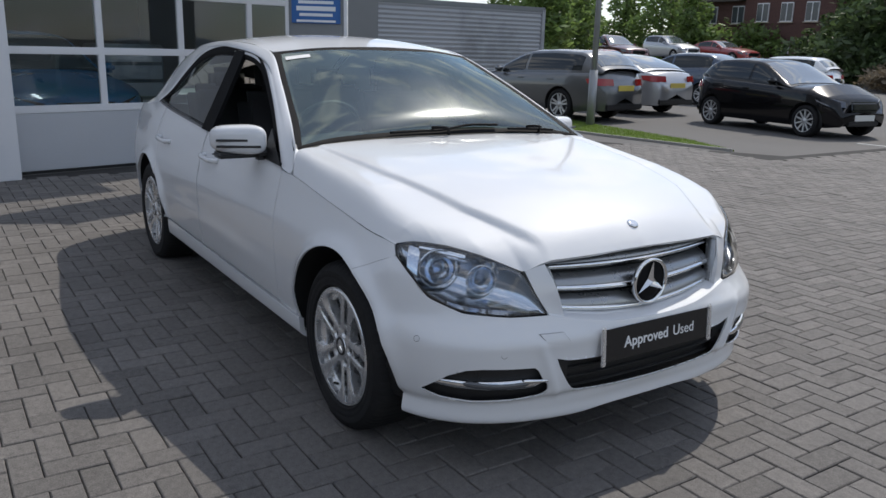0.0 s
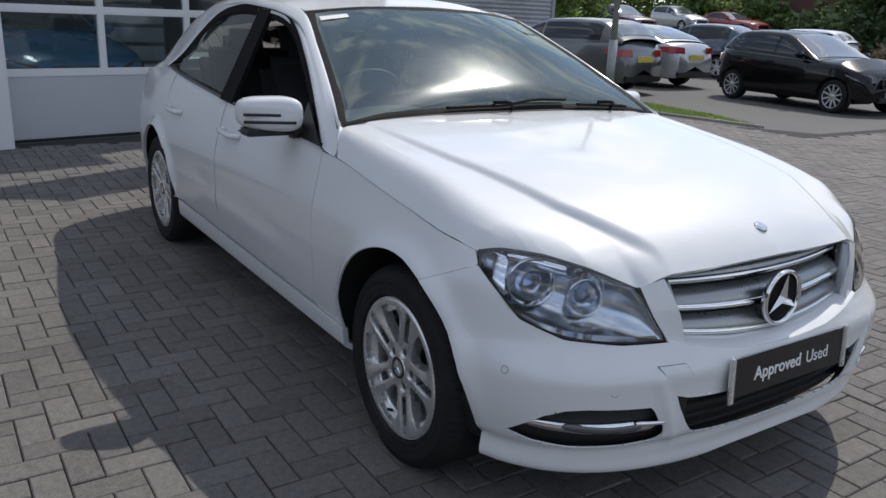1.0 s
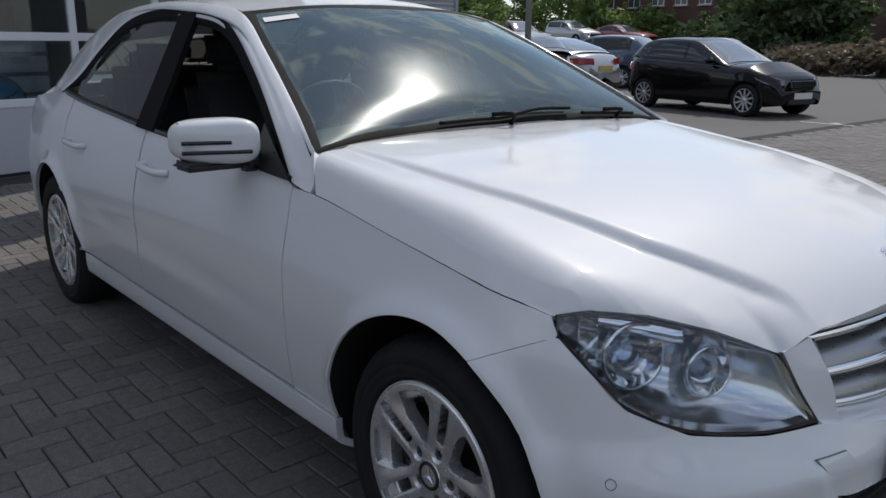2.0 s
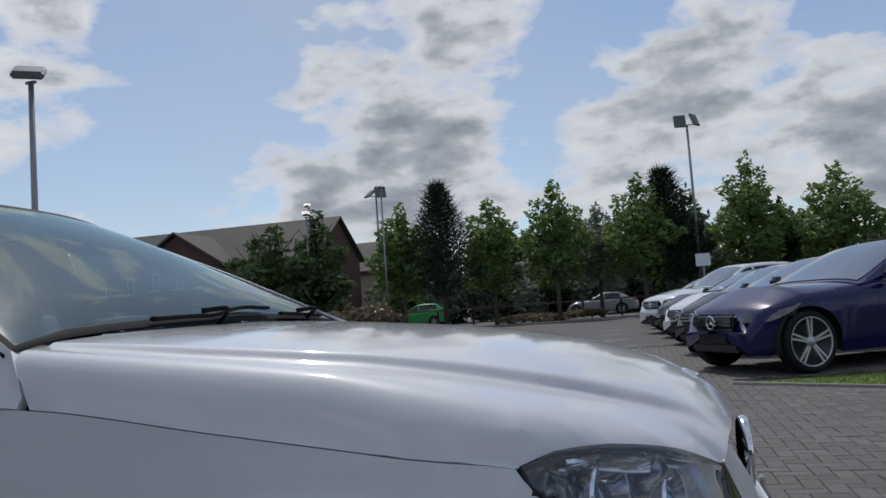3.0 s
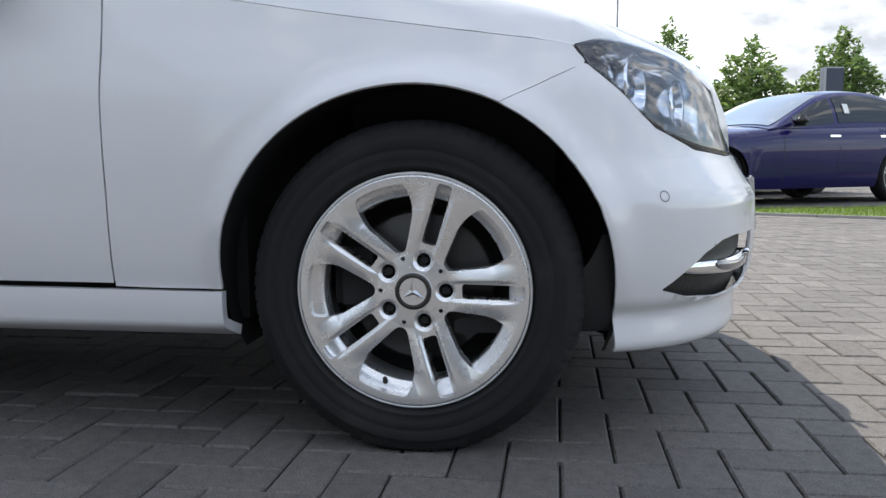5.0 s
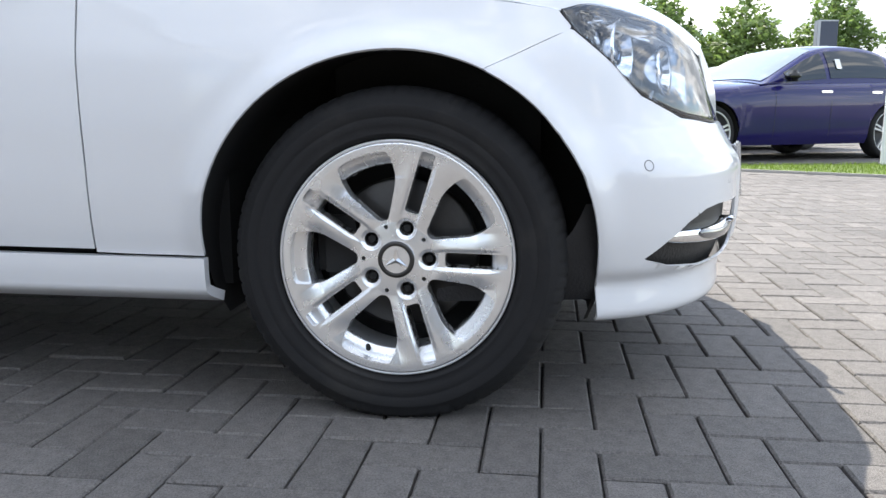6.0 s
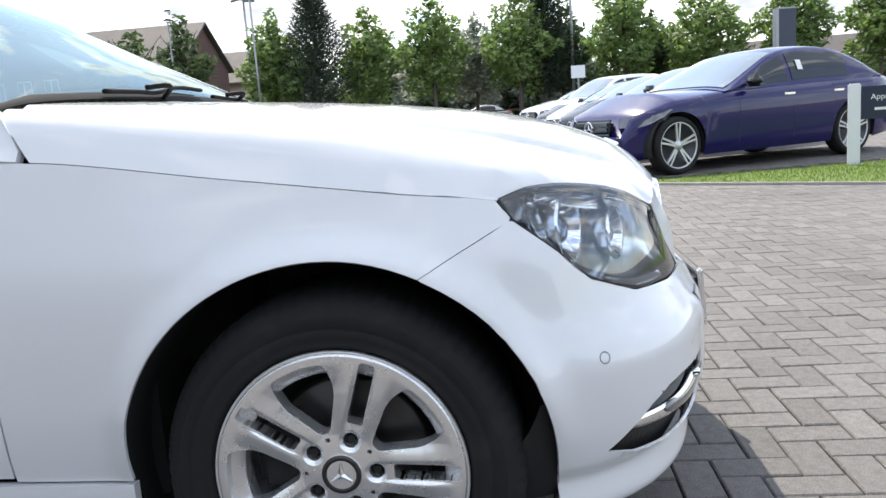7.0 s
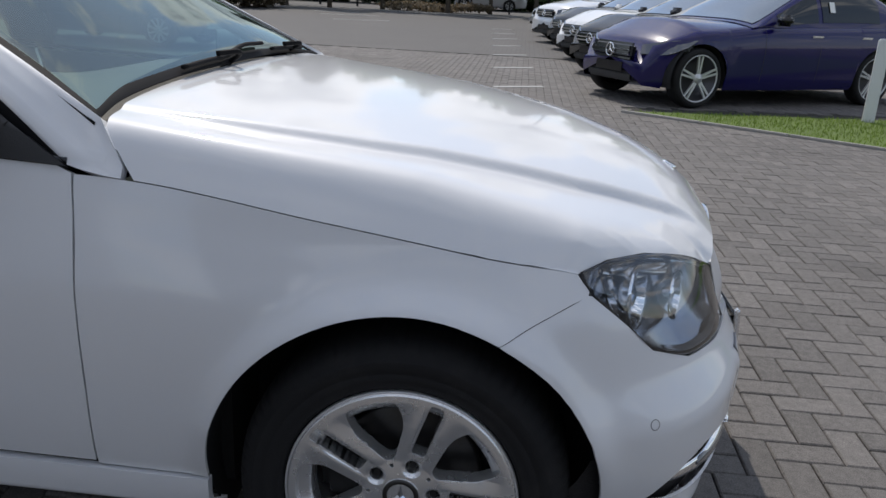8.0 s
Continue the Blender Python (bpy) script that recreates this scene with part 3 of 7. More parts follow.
# bonnet in two mirrored halves of one mesh
def bonnet():
    side_ = [(x, float(edge_y(x))) for x in np.linspace(-.488, .288, 16)]
    front = [(.288, float(edge_y(.288))), (.345, .753), (.42, .680), (.51, .594), (.585, .492), (.604, .43), (.630, .25), (.645, 0)]
    mid = [(-.62, 0), (0, 0), (.645, 0)]
    rear = [(-.488, float(edge_y(-.488))), (-.523, .811), (-.554, .786), (-.590, .60), (-.612, .3), (-.62, 0)]
    v = np.linspace(0, 1, 110)
    g = coons(side_, mid, rear, front, 130, 110, .0, vs=.45 * v + .55 * v**2.2)
    z = top(g[..., 0], g[..., 1])
    # the front edge dips to the lamps and the grille
    lt = np.array(LAMP_TOP)[::-1]
    want = np.interp(g[-1, :, 1], np.r_[0, .40, .44, lt[:, 1]], np.r_[float(top(.645, 0)), .722, .712, lt[:, 2] - .001])
    run = np.linalg.norm(g - g[-1:], axis=-1)
    z = z + (want - z[-1])[None] * np.exp(-(run / .055)**1.5)
    G = np.dstack([g[..., 0], -g[..., 1], z])
    full = np.concatenate([G, sgn_of(G, -1)[:, ::-1][:, 1:]], 1)
    return sheet("bonnet", full, M_WHITE, hero, (0, 0, 1), .016, "white bonnet with a folded line along each side")


bonnet()
badge = spun([(0, .004), (.014, .004), (.019, .003), (.021, 0), (.022, -.004)], 32, (0, 0, 0), "z", M_CHROME, "bonnet_badge", hero, "small round chrome badge")
badge.matrix_local = Matrix.Translation((.572, 0, float(top(.572, 0)) + .002)) @ pose(0, 0, 0, 0, 24, 0)


# headlamps
def headlamp(sgn):
    lens = coons(LAMP_LOW, LAMP_TOP, [LAMP_LOW[0]] + [tuple(float(c) for c in (side(ax(x, z), z)[0], side(ax(x, z), z)[1], z)) for x, z in LAMP_END[1:2]] + [LAMP_TOP[0]], [LAMP_LOW[-1], (.612, .465, .625), LAMP_TOP[-1]], 40, 22, .002)
    n = normals(lens)
    n *= np.sign((n * np.array((.7, .5, .3))).sum(-1).mean())
    u, v = np.linspace(0, 1, lens.shape[0])[:, None, None], np.linspace(0, 1, lens.shape[1])[None, :, None]
    swell = np.sin(np.pi * u)**.8 * np.sin(np.pi * v)**.7
    lens = lens + n * .020 * swell
    body = lens - n * (.012 + .075 * swell)
    lamp = sheet("headlamp", sgn_of(body, sgn), M_LAMPBODY, hero, (.7, .5 * sgn, .3), 0, "clear-lens headlamp with two round reflectors")
    sheet("lens", sgn_of(lens, sgn), M_LENS, lamp, (.7, .5 * sgn, .3), 0, "clear glossy lens").visible_shadow = False
    # dark rim all round
    loop = np.vstack([lens[:, 0], lens[-1, 1:], lens[::-1, -1][1:], lens[0, ::-1][1:]])
    nn = np.vstack([n[:, 0], n[-1, 1:], n[::-1, -1][1:], n[0, ::-1][1:]])
    mid = lens[20, 11]
    inward = mid - loop
    inward /= np.linalg.norm(inward, axis=1, keepdims=True) + 1e-9
    strip = np.stack([loop - nn * .014, loop + nn * .002, loop + inward * .007 + nn * .001, loop + inward * .009 - nn * .010], 1)
    sheet("rim", sgn_of(strip, sgn), M_SEAL, lamp, (.7, .5 * sgn, .3), 0)

    def bowl(i, j, r, deep, tilt):
        c = lens[i, j] - n[i, j] * (.020 + deep)
        d = Vector((.92, .36 * sgn, .06))
        m = Matrix.Translation((c[0], c[1] * sgn, c[2])) @ d.to_track_quat("Z", "Y").to_matrix().to_4x4()
        ob = spun([(r * .12, -.045), (r * .5, -.038), (r * .85, -.018), (r, .0), (r * 1.08, .004), (r * 1.12, -.004)], 32, (0, 0, 0), "z",
                  M_LAMPBOWL, "reflector", lamp, "bright round reflector")
        ob.matrix_local = m
        gl = spun([(0, -.002), (r * .3, -.006), (r * .46, -.016), (r * .5, -.035)], 24, (0, 0, 0), "z", M_BULB, "projector", lamp, "bluish glass bulb cover")
        gl.matrix_local = m
    bowl(14, 12, .060, .018, 0)
    bowl(25, 12, .046, .026, 0)
    # eyebrow above the main reflector, bright blade near the outer tip, clear strip along the foot
    a, b, c = lens[8:22, 16], lens[8:22, 19], n[8:22, 17]
    sheet("trim_brow", sgn_of(np.stack([a - c * .030, (a + b) / 2 - c * .016, b - c * .020], 1), sgn), M_LAMPBOWL, lamp, (.7, .5 * sgn, .3), .004, "silver eyebrow trim")
    a, b, c = lens[5, 3:19], lens[8, 3:19], n[6, 3:19]
    sheet("turn_signal", sgn_of(np.stack([a - c * .014, b - c * .030], 1), sgn), M_LAMPBOWL, lamp, (.7, .5 * sgn, .3), .004, "pale turn-signal cover")
    a, b, c = lens[16:38, 1], lens[16:38, 3], n[16:38, 2]
    sheet("position_lamp", sgn_of(np.stack([a - c * .008, b - c * .018], 1), sgn), M_LAMPBOWL, lamp, (.7, .5 * sgn, .3), .004, "clear ribbed strip")
    return lamp


both(headlamp)


# radiator grille
def grille_line(z, off, half, n=41, droop=0.0):
    y = np.linspace(-half, half, n)
    x = .658 - .30 * y**2 - .35 * np.abs(z - .60) * (z > .60) + off
    return np.stack([x, y, z - droop * (1 - (y / half)**2)], -1)


grille = raw("radiator_grille", *(lambda a, b: (np.vstack([a, b]), [(i, i + 1, 41 + i + 1, 41 + i) for i in range(40)]))(
    grille_line(.730, -.055, .405), grille_line(.535, -.035, .37, droop=.028)), M_MESH, hero, "silver three-louvre grille with a star emblem")


def louvre(z0, z1, h0, h1, droop0, droop1, off):
    rows = []
    for k, (dz, dx) in enumerate(((0, -.030), (.0, -.004), (.18, .004), (.30, .006), (.75, -.012), (1, -.034))):
        z = z1 + (z0 - z1) * dz
        rows.append(grille_line(z, dx + off, h1 + (h0 - h1) * dz, droop=droop1 + (droop0 - droop1) * dz))
    sheet("louvre", np.stack(rows, 1)[:, ::-1], M_LOUVRE, grille, (1, 0, .3), 0, "matt silver louvre")
    edge = np.stack([grille_line(z1 + d, dx + off, h1, droop=droop1) for d, dx in ((-.004, .0), (-.006, .008), (.003, .011), (.011, .005), (.010, -.004))], 1)
    sheet("louvre_edge", edge, M_CHROME, grille, (1, 0, .3), 0, "thin chrome edge")


louvre(.722, .688, .402, .392, .000, .006, -.012)
louvre(.664, .622, .392, .380, .008, .016, -.006)
louvre(.598, .557, .380, .368, .018, .028, -.002)


def strip_round(rows, name, mat, parent, out, label=""):
    return sheet(name, np.stack(rows, 1), mat, parent, out, 0, label)


ys = np.linspace(-.43, .43, 41)
low_ = np.array([(bumper_x(y, z) + .002, y, z - .004) for y, z in zip(ys, np.interp(np.abs(ys), (0, .2, .37, .432), (.503, .512, .540, .556)))])
high_ = np.stack([.646 - .30 * ys**2, ys, np.interp(np.abs(ys), (0, .2, .37, .43), (.520, .530, .552, .566))], -1)
sheet("grille_shelf", np.stack([low_, low_ * .5 + high_ * .5 + np.array((.006, 0, .004)), high_], 1), M_WHITE, front_bumper, (.3, 0, 1), .006)
for sgn in (-1, 1):
    post = np.array([(.600, .411, .703), (.622, .392, .64), (.634, .372, .545)])
    post[:, 1] *= sgn
    c = resample(post, 14)
    strip_round([c + np.array(o) for o in ((-.03, -.004 * sgn, 0), (.008, -.002 * sgn, 0), (.010, .006 * sgn, 0), (-.02, .010 * sgn, 0))], "grille_frame", M_LOUVRE, grille, (1, 0, 0))

ec = (.676, 0, .614)
spun([(.078, -.012), (.083, -.004), (.081, .006), (.075, .008), (.070, .002), (.069, -.010)], 64, ec, "x", M_CHROME, "emblem_ring", grille, "chrome ring")
spun([(0, .000), (.05, -.001), (.070, -.006), (.074, -.014)], 48, ec, "x", M_BORDER, "emblem_disc", grille, "gloss black disc")


def star(centre, r, hub, high, axis, mat, name, parent, spin=90):
    """A three-pointed star of raised ridges."""
    V, F = [(high, 0, 0)], []
    for k in range(6):
        rr = r if k % 2 == 0 else hub
        t = radians(spin + 60 * k)
        V.append((0 if k % 2 else high * .5, rr * math.cos(t), rr * math.sin(t)))
    F = [(0, 1 + k, 1 + (k + 1) % 6) for k in range(6)]
    V = np.array(V)
    if axis == "-y":
        V = V[:, [1, 0, 2]] * np.array((1, -1, 1))
    ob = raw(name, V + np.array(centre), F, mat, parent, "three-pointed star emblem", False)
    fix_normals(ob)
    return ob


star((ec[0] + .002, 0, ec[2]), .074, .018, .014, "x", M_CHROME, "emblem_star", grille)

# lower intake and fog grilles behind the bumper's openings
back = np.stack([np.stack([[bumper_x(y, z) - .045, y, z] for y in np.linspace(-.47, .47, 31)]) for z in np.linspace(.235, .43, 8)], 1)
sheet("intake_mesh", back, M_MESH, front_bumper, (1, 0, 0), 0, "black honeycomb intake mesh")
for z in (.29, .325, .36):
    bar = np.stack([[[bumper_x(y, z) - .034 + dx, y, z + dz] for dx, dz in ((-.02, -.004), (0, -.004), (.002, 0), (0, .004), (-.02, .004))] for y in np.linspace(-.41, .41, 25)])
    sheet("intake_bar", bar, M_LINER, front_bumper, (1, 0, 0), 0)


def fog_fill(sgn):
    g = np.array([[[bumper_x(y, z) - .024, sgn * (y - .006), z] for z in np.linspace(.225, .41, 9)] for y in np.linspace(.37, .85, 24)])
    b = sheet("fog_grille", g, M_MESH, front_bumper, (1, 0, 0), 0, "black grille insert")
    # the lamp strip hangs between an upper and a lower slot; its inner end runs out as a bright blade
    def strip(name, y0, y1, z, h0, h1, dx, mt, parent, lb, bow=.006):
        ys = np.linspace(y0, y1, 26)
        q = (ys - y0) / (y1 - y0)
        bar = []
        for y, k in zip(ys, q):
            h, zc = h0 + (h1 - h0) * k, z - bow * math.sin(math.pi * min(1, k)) + .004 * k * k
            e = 1 - .65 * abs(2 * k - 1)**9
            bar.append([[bumper_x(y, zc) + dx + ox, sgn * y, zc + h * e * oz] for ox, oz in ((-.03, -1), (-.005, -1), (.001, -.7), (.002, 0), (.001, .7), (-.005, 1), (-.03, 1))])
        return sheet(name, np.array(bar), mt, parent, (1, 0, 0), .002, lb)

    light = strip("running_light", .475, .782, .338, .0185, .0125, -.006, M_CHROME, b, "bright strip of the running light")
    strip("light_lens", .515, .705, .336, .0125, .0120, -.0035, M_LAMPDARK, light, "dark glass of the running light")
    strip("trim_blade", .436, .535, .344, .0035, .0095, .002, M_CHROME, b, "bright blade at the inner end", .0)
    return b


both(fog_fill)

# show plate with clips
plate_m = Matrix.Translation((bumper_x(0, .43) + .010, 0, .437)) @ pose(0, 0, 0, 90 - 4, 0, 90)
plate = part("show_plate", block((.52, .112, .006), (0, 0, 0), .003), M_PLATE, hero, "black show plate with white words")
plate.matrix_local = plate_m
lettering("words", "Approved", .053, Matrix.Translation((-.165, -.017, .0036)), M_TEXT, plate, bold=.0008)
lettering("words", "Used", .053, Matrix.Translation((.072, -.017, .0036)), M_TEXT, plate)
for s in (-1, 1):
    part("clip", block((.020, .135, .012), (s * .262, 0, .004), .004), M_SILVER, plate, "aluminium end clip")
part("plate_holder", block((.50, .10, .03), (0, 0, -.018), .008), M_BLACK, plate)

# tow-eye cover and parking sensors
for y, z, r in ((.355, .478, .012), (-.812, .477, .0100), (.812, .477, .0100), (-.60, .44, .0095), (.60, .44, .0095)):
    x = bumper_x(y, z)
    yy = float(side(ay(min(abs(y), .86), z), z)[1]) * (1 if y > 0 else -1)
    e = .003
    a0, a1 = ay(abs(y) - .01, z), ay(min(abs(y) + .01, .87), z)
    p0, p1 = np.array(side(a0, z)), np.array(side(a1, z))
    up_, dn_ = np.array(side(ay(abs(y), z), z + .008)), np.array(side(ay(abs(y), z), z - .008))
    ta, tz = Vector((p1[0] - p0[0], p1[1] - p0[1], 0)), Vector((up_[0] - dn_[0], up_[1] - dn_[1], .016))
    d = ta.cross(tz)
    d = (d if d.x > 0 else -d).normalized()
    d.y *= 1 if y > 0 else -1
    ob = spun([(r * .90, .0007), (r * .94, .0009), (r * 1.02, .0009), (r * 1.06, .0003)], 28, (0, 0, 0), "z",
              M_GREYRING, "parking_sensor", hero, "thin grey ring of a flush sensor")
    ob.matrix_local = Matrix.Translation((x - .0004, yy, z)) @ d.to_track_quat("Z", "Y").to_matrix().to_4x4()
def tow_plate(grow, proud):
    return np.array([[[bumper_x(y, z) + proud + .004 * math.exp(-((z - .475) / .03)**2), y - (z - .480) * .7, z] for z in np.linspace(.459 - grow, .502 + grow, 7)] for y in np.linspace(-.468 - grow, -.388 + grow, 8)])


# grey plate a hair wider than the cover, coloured as the shaded gap
sheet("tow_gap", tow_plate(.0013, .0030), M_GREYRING, front_bumper, (1, 0, 0), .008, "grey plate whose rim stands in for the shaded gap")
sheet("tow_cover", tow_plate(0, .0040), M_WHITE, front_bumper, (1, 0, 0), .008, "white square cover of the towing eye")


# ---- doors, sills, rear quarter ----
def door_front(sgn):
    g = coons(on_flank([(-.5885, .312), (-1.2, .318), (-1.668, .322)]), on_flank([(x, float(np.interp(-x, (.5975, .625, 1.10, 1.668), (.8735, .885, .903, .924)))) for x in np.r_[np.linspace(-.5975, -.625, 6), np.linspace(-.66, -1.668, 12)]]),
              on_flank([(-.5885, .312), (-.5845, .5), (-.5885, .75), (-.5975, .8735)]), on_flank([(-1.668, .322), (-1.668, .924)]), 40, 30, .002)
    return sheet("front_door", door_crease(flank(g, sgn), sgn), M_WHITE, hero, (0, sgn, 0), .016)


def door_crease(G, sgn):
    """The pressed lines of the doors: a soft shoulder and a low swage."""
    x, z = G[..., 0], G[..., 2]
    swage = .40 - .03 * x
    shoulder = .735 - .045 * x
    bump_ = .007 * np.exp(-((z - swage - .02) / .035)**2) - .006 * np.exp(-((z - swage - .09) / .04)**2)
    bump_ += .006 / (1 + np.exp((z - shoulder) / .008)) - .003
    G = G.copy()
    G[..., 1] += sgn * .45 * bump_ * np.clip((-.60 - x) / .5, 0, 1)
    return G


def door_rear(sgn):
    low = [(-1.676, .322), (-2.15, .328), (-2.385, .331)] + [(-2.387, .345), (-2.394, .40), (-2.415, .465), (-2.45, .53), (-2.50, .585)]
    g = coons(on_flank(low), on_flank([(-1.676, .924), (-2.05, .945), (-2.45, .968), (-2.60, .980)]),
              on_flank([(-1.676, .322), (-1.676, .924)]), on_flank([(-2.50, .585), (-2.58, .80), (-2.60, .980)]), 40, 30, .002)
    return sheet("rear_door", door_crease(flank(g, sgn), sgn), M_WHITE, hero, (0, sgn, 0), .016)


def sill(sgn):
    g = coons(on_flank([(-.352, .206), (-1.4, .214), (-2.40, .218)]), on_flank([(-.3655, .300), (-1.4, .312), (-2.392, .324)]),
              on_flank([(-.352, .206), (-.3655, .232), (-.3655, .300)]), on_flank([(-2.40, .218), (-2.392, .324)]), 50, 16, .001)
    G = flank(g, sgn)
    # an upright face, a rounded edge and an underside that turns in
    z = G[..., 2]
    G[..., 1] = sgn * (.868 - .006 * np.clip((.300 - z) / .06, 0, 1)**2 - .050 * np.clip((.236 - z) / .030, 0, 1)**1.4
                       - .09 * .868 * np.clip((-2.5 - G[..., 0]) / 1.2, 0, 1)**1.5)
    return sheet("sill_panel", G, M_WHITE, hero, (0, sgn, 0), .02, "white sill below the doors")


def rear_quarter(sgn):
    back_a = 2 + XC - XR - .02
    low = on_flank([(-2.508, .592)] + arc(-2.76, 46, 176, 14) + [(-3.13, .30), (-3.12, .22)])
    low = [low[0]] + low[1:] + [(1 + XC - XR + .3, .22), (back_a, .24)]
    upper = on_flank([(-2.608, .982), (-2.75, .995), (-3.0, .985), (-3.2, .965)]) + [(1 + XC - XR + .3, .935), (back_a, .91)]
    g = coons(low, upper, on_flank([(-2.508, .592), (-2.588, .80), (-2.608, .982)]), [(back_a, .24), (back_a, .91)], 60, 30, .001)
    return sheet("rear_quarter", flank(g, sgn), M_WHITE, hero, (-.3, sgn, 0), .016)


for f in (door_front, door_rear, sill, rear_quarter):
    both(f)


def tube(pts, r, seg=8, flat=1.0):
    """A bent rod along points, as a bmesh."""
    P = resample(pts, max(6, 6 * len(pts)))
    T = np.gradient(P, axis=0)
    T /= np.linalg.norm(T, axis=1, keepdims=True)
    V = []
    for p, t in zip(P, T):
        u = np.cross(t, (0, .03, 1))
        u /= np.linalg.norm(u)
        w = np.cross(t, u)
        for k in range(seg):
            a = 2 * np.pi * k / seg
            V.append(p + r * (math.cos(a) * u + flat * math.sin(a) * w))
    n = len(P)
    F = [(i * seg + k, i * seg + (k + 1) % seg, (i + 1) * seg + (k + 1) % seg, (i + 1) * seg + k) for i in range(n - 1) for k in range(seg)]
    return V, F + [tuple(range(seg))[::-1], tuple((n - 1) * seg + k for k in range(seg))]


def handle(sgn):
    def at(x0):
        y = float(side(ax(x0, .80), .80)[1])
        V, F = tube([(x0 - .10, sgn * (y - .005), .812), (x0 - .075, sgn * (y + .032), .812), (x0 + .07, sgn * (y + .034), .806), (x0 + .10, sgn * (y - .003), .803)], .013, 10, 1.0)
        raw("door_handle", V, F, M_WHITE, hero, "white pull handle")
    at(-1.50)
    at(-2.38)


both(handle)

# ---- pillars, roof and glass ----
INNER = [(-.562, .787, .963), (-.75, .728, 1.058), (-1.05, .648, 1.205), (-1.36, .572, 1.335), (-1.65, .585, 1.372), (-2.0, .588, 1.382),
         (-2.4, .570, 1.366), (-2.72, .545, 1.330), (-3.0, .585, 1.222), (-3.38, .64, 1.005)]
OUTER = [(-.607, .834, .886), (-.79, .775, 1.010), (-1.06, .697, 1.165), (-1.36, .625, 1.298), (-1.65, .612, 1.342), (-2.0, .614, 1.350),
         (-2.3, .630, 1.305), (-2.52, .672, 1.195), (-2.68, .725, 1.075), (-2.80, .775, .998)]


def pillar(sgn):
    g = coons(INNER, OUTER, [INNER[0], (-.505, .828, .873), (-.555, .8375, .8745), OUTER[0]], [INNER[-1], (-3.1, .705, 1.004), OUTER[-1]], 70, 12, .001)
    n = normals(g)
    n *= np.sign((n * np.array((0, .6, .6))).sum(-1).mean())
    v = np.sin(np.linspace(0, np.pi, g.shape[1]))[None, :, None]
    foot = np.clip(np.linspace(0, 1, g.shape[0]) * 9, .15, 1)[:, None, None]
    g = g + n * .018 * v * foot
    return sheet("roof_pillar", sgn_of(g, sgn), M_WHITE, hero, (0, sgn * .6, .6), .02, "white windscreen pillar and roof rail")


both(pillar)


def quarter_shoulder(sgn):
    low = [(x, float(side(ax(x, z), z)[1]) - .002, z) for x, z in ((-2.79, .992), (-2.95, .986), (-3.12, .973), (-3.24, .958))]
    high = [(-2.80, .775, .998), (-2.96, .742, 1.003), (-3.12, .702, 1.004), (-3.36, .645, 1.004)]
    g = coons(low, high, [low[0], high[0]], [low[-1], (-3.31, .69, .988), high[-1]], 20, 8, 0)
    return sheet("quarter_shoulder", sgn_of(g, sgn), M_WHITE, hero, (0, sgn * .4, .8), .01, "white shoulder below the rear pillar")


both(quarter_shoulder)


def roof():
    front = [(-1.352, -.566, 1.338), (-1.30, -.3, 1.366), (-1.285, 0, 1.372), (-1.30, .3, 1.366), (-1.352, .566, 1.338)]
    rear = [(-2.72, -.540, 1.334), (-2.77, 0, 1.362), (-2.72, .540, 1.334)]
    rail = [p for p in INNER[3:8]]
    lo, hi = [(x, -y + .006, z) for x, y, z in rail], [(x, y - .006, z) for x, y, z in rail]
    g = coons(lo, hi, front, rear, 40, 30, .001)
    u, v = np.linspace(0, 1, 40)[:, None], np.linspace(0, 1, 30)[None]
    g[..., 2] += .016 * np.sin(np.pi * u) * np.sin(np.pi * v)
    return sheet("roof", g, M_WHITE, hero, (0, 0, 1), .02)


roof()


def windscreen():
    low = [(-.575, -.782, .956), (-.605, -.6, .980), (-.622, -.3, .996), (-.626, 0, 1.000), (-.622, .3, .996), (-.605, .6, .980), (-.575, .782, .956)]
    high = [(-1.345, -.563, 1.332), (-1.295, -.3, 1.360), (-1.28, 0, 1.367), (-1.295, .3, 1.360), (-1.345, .563, 1.332)]
    l = [(-.575, -.782, .956), (-.76, -.722, 1.054), (-1.05, -.642, 1.198), (-1.345, -.563, 1.332)]
    r = [(x, -y, z) for x, y, z in l]
    g = coons(low, high, l, r, 60, 48, .004)
    n = normals(g)
    n *= np.sign(n[..., 2].mean())
    u, v = np.linspace(0, 1, 60)[:, None, None], np.linspace(0, 1, 48)[None, :, None]
    g = g + n * .022 * (1 - np.abs(2 * u - 1)**2.3) * (1 - (1 - np.minimum(v / .2, 1))**2) * (1 - np.clip((v - .5) / .5, 0, 1)**2)
    ob = sheet("windscreen", g, M_SCREEN, hero, (.5, 0, .8), 0, "green-tinted windscreen")
    ob.visible_shadow = False
    for c, nn in ((g[0], n[0]), (g[-1], n[-1]), (g[:, 0], n[:, 0]), (g[:, -1], n[:, -1])):
        w = .034
        toward = g[30, 24] - c
        toward /= np.linalg.norm(toward, axis=1, keepdims=True)
        s = np.stack([c - toward * .020 + nn * .001, c + nn * .004, c + toward * w + nn * .003], 1)
        sheet("screen_seal", s, M_BORDER, ob, (.5, 0, .8), .004, "black border of the screen")
    st = g[3:10, 41:44] + n[3:10, 41:44] * .003
    sheet("sticker", st, M_PAPER, ob, (.5, 0, .8), 0, "white paper strip")
    return g[::2, ::2]


screen_grid = windscreen()


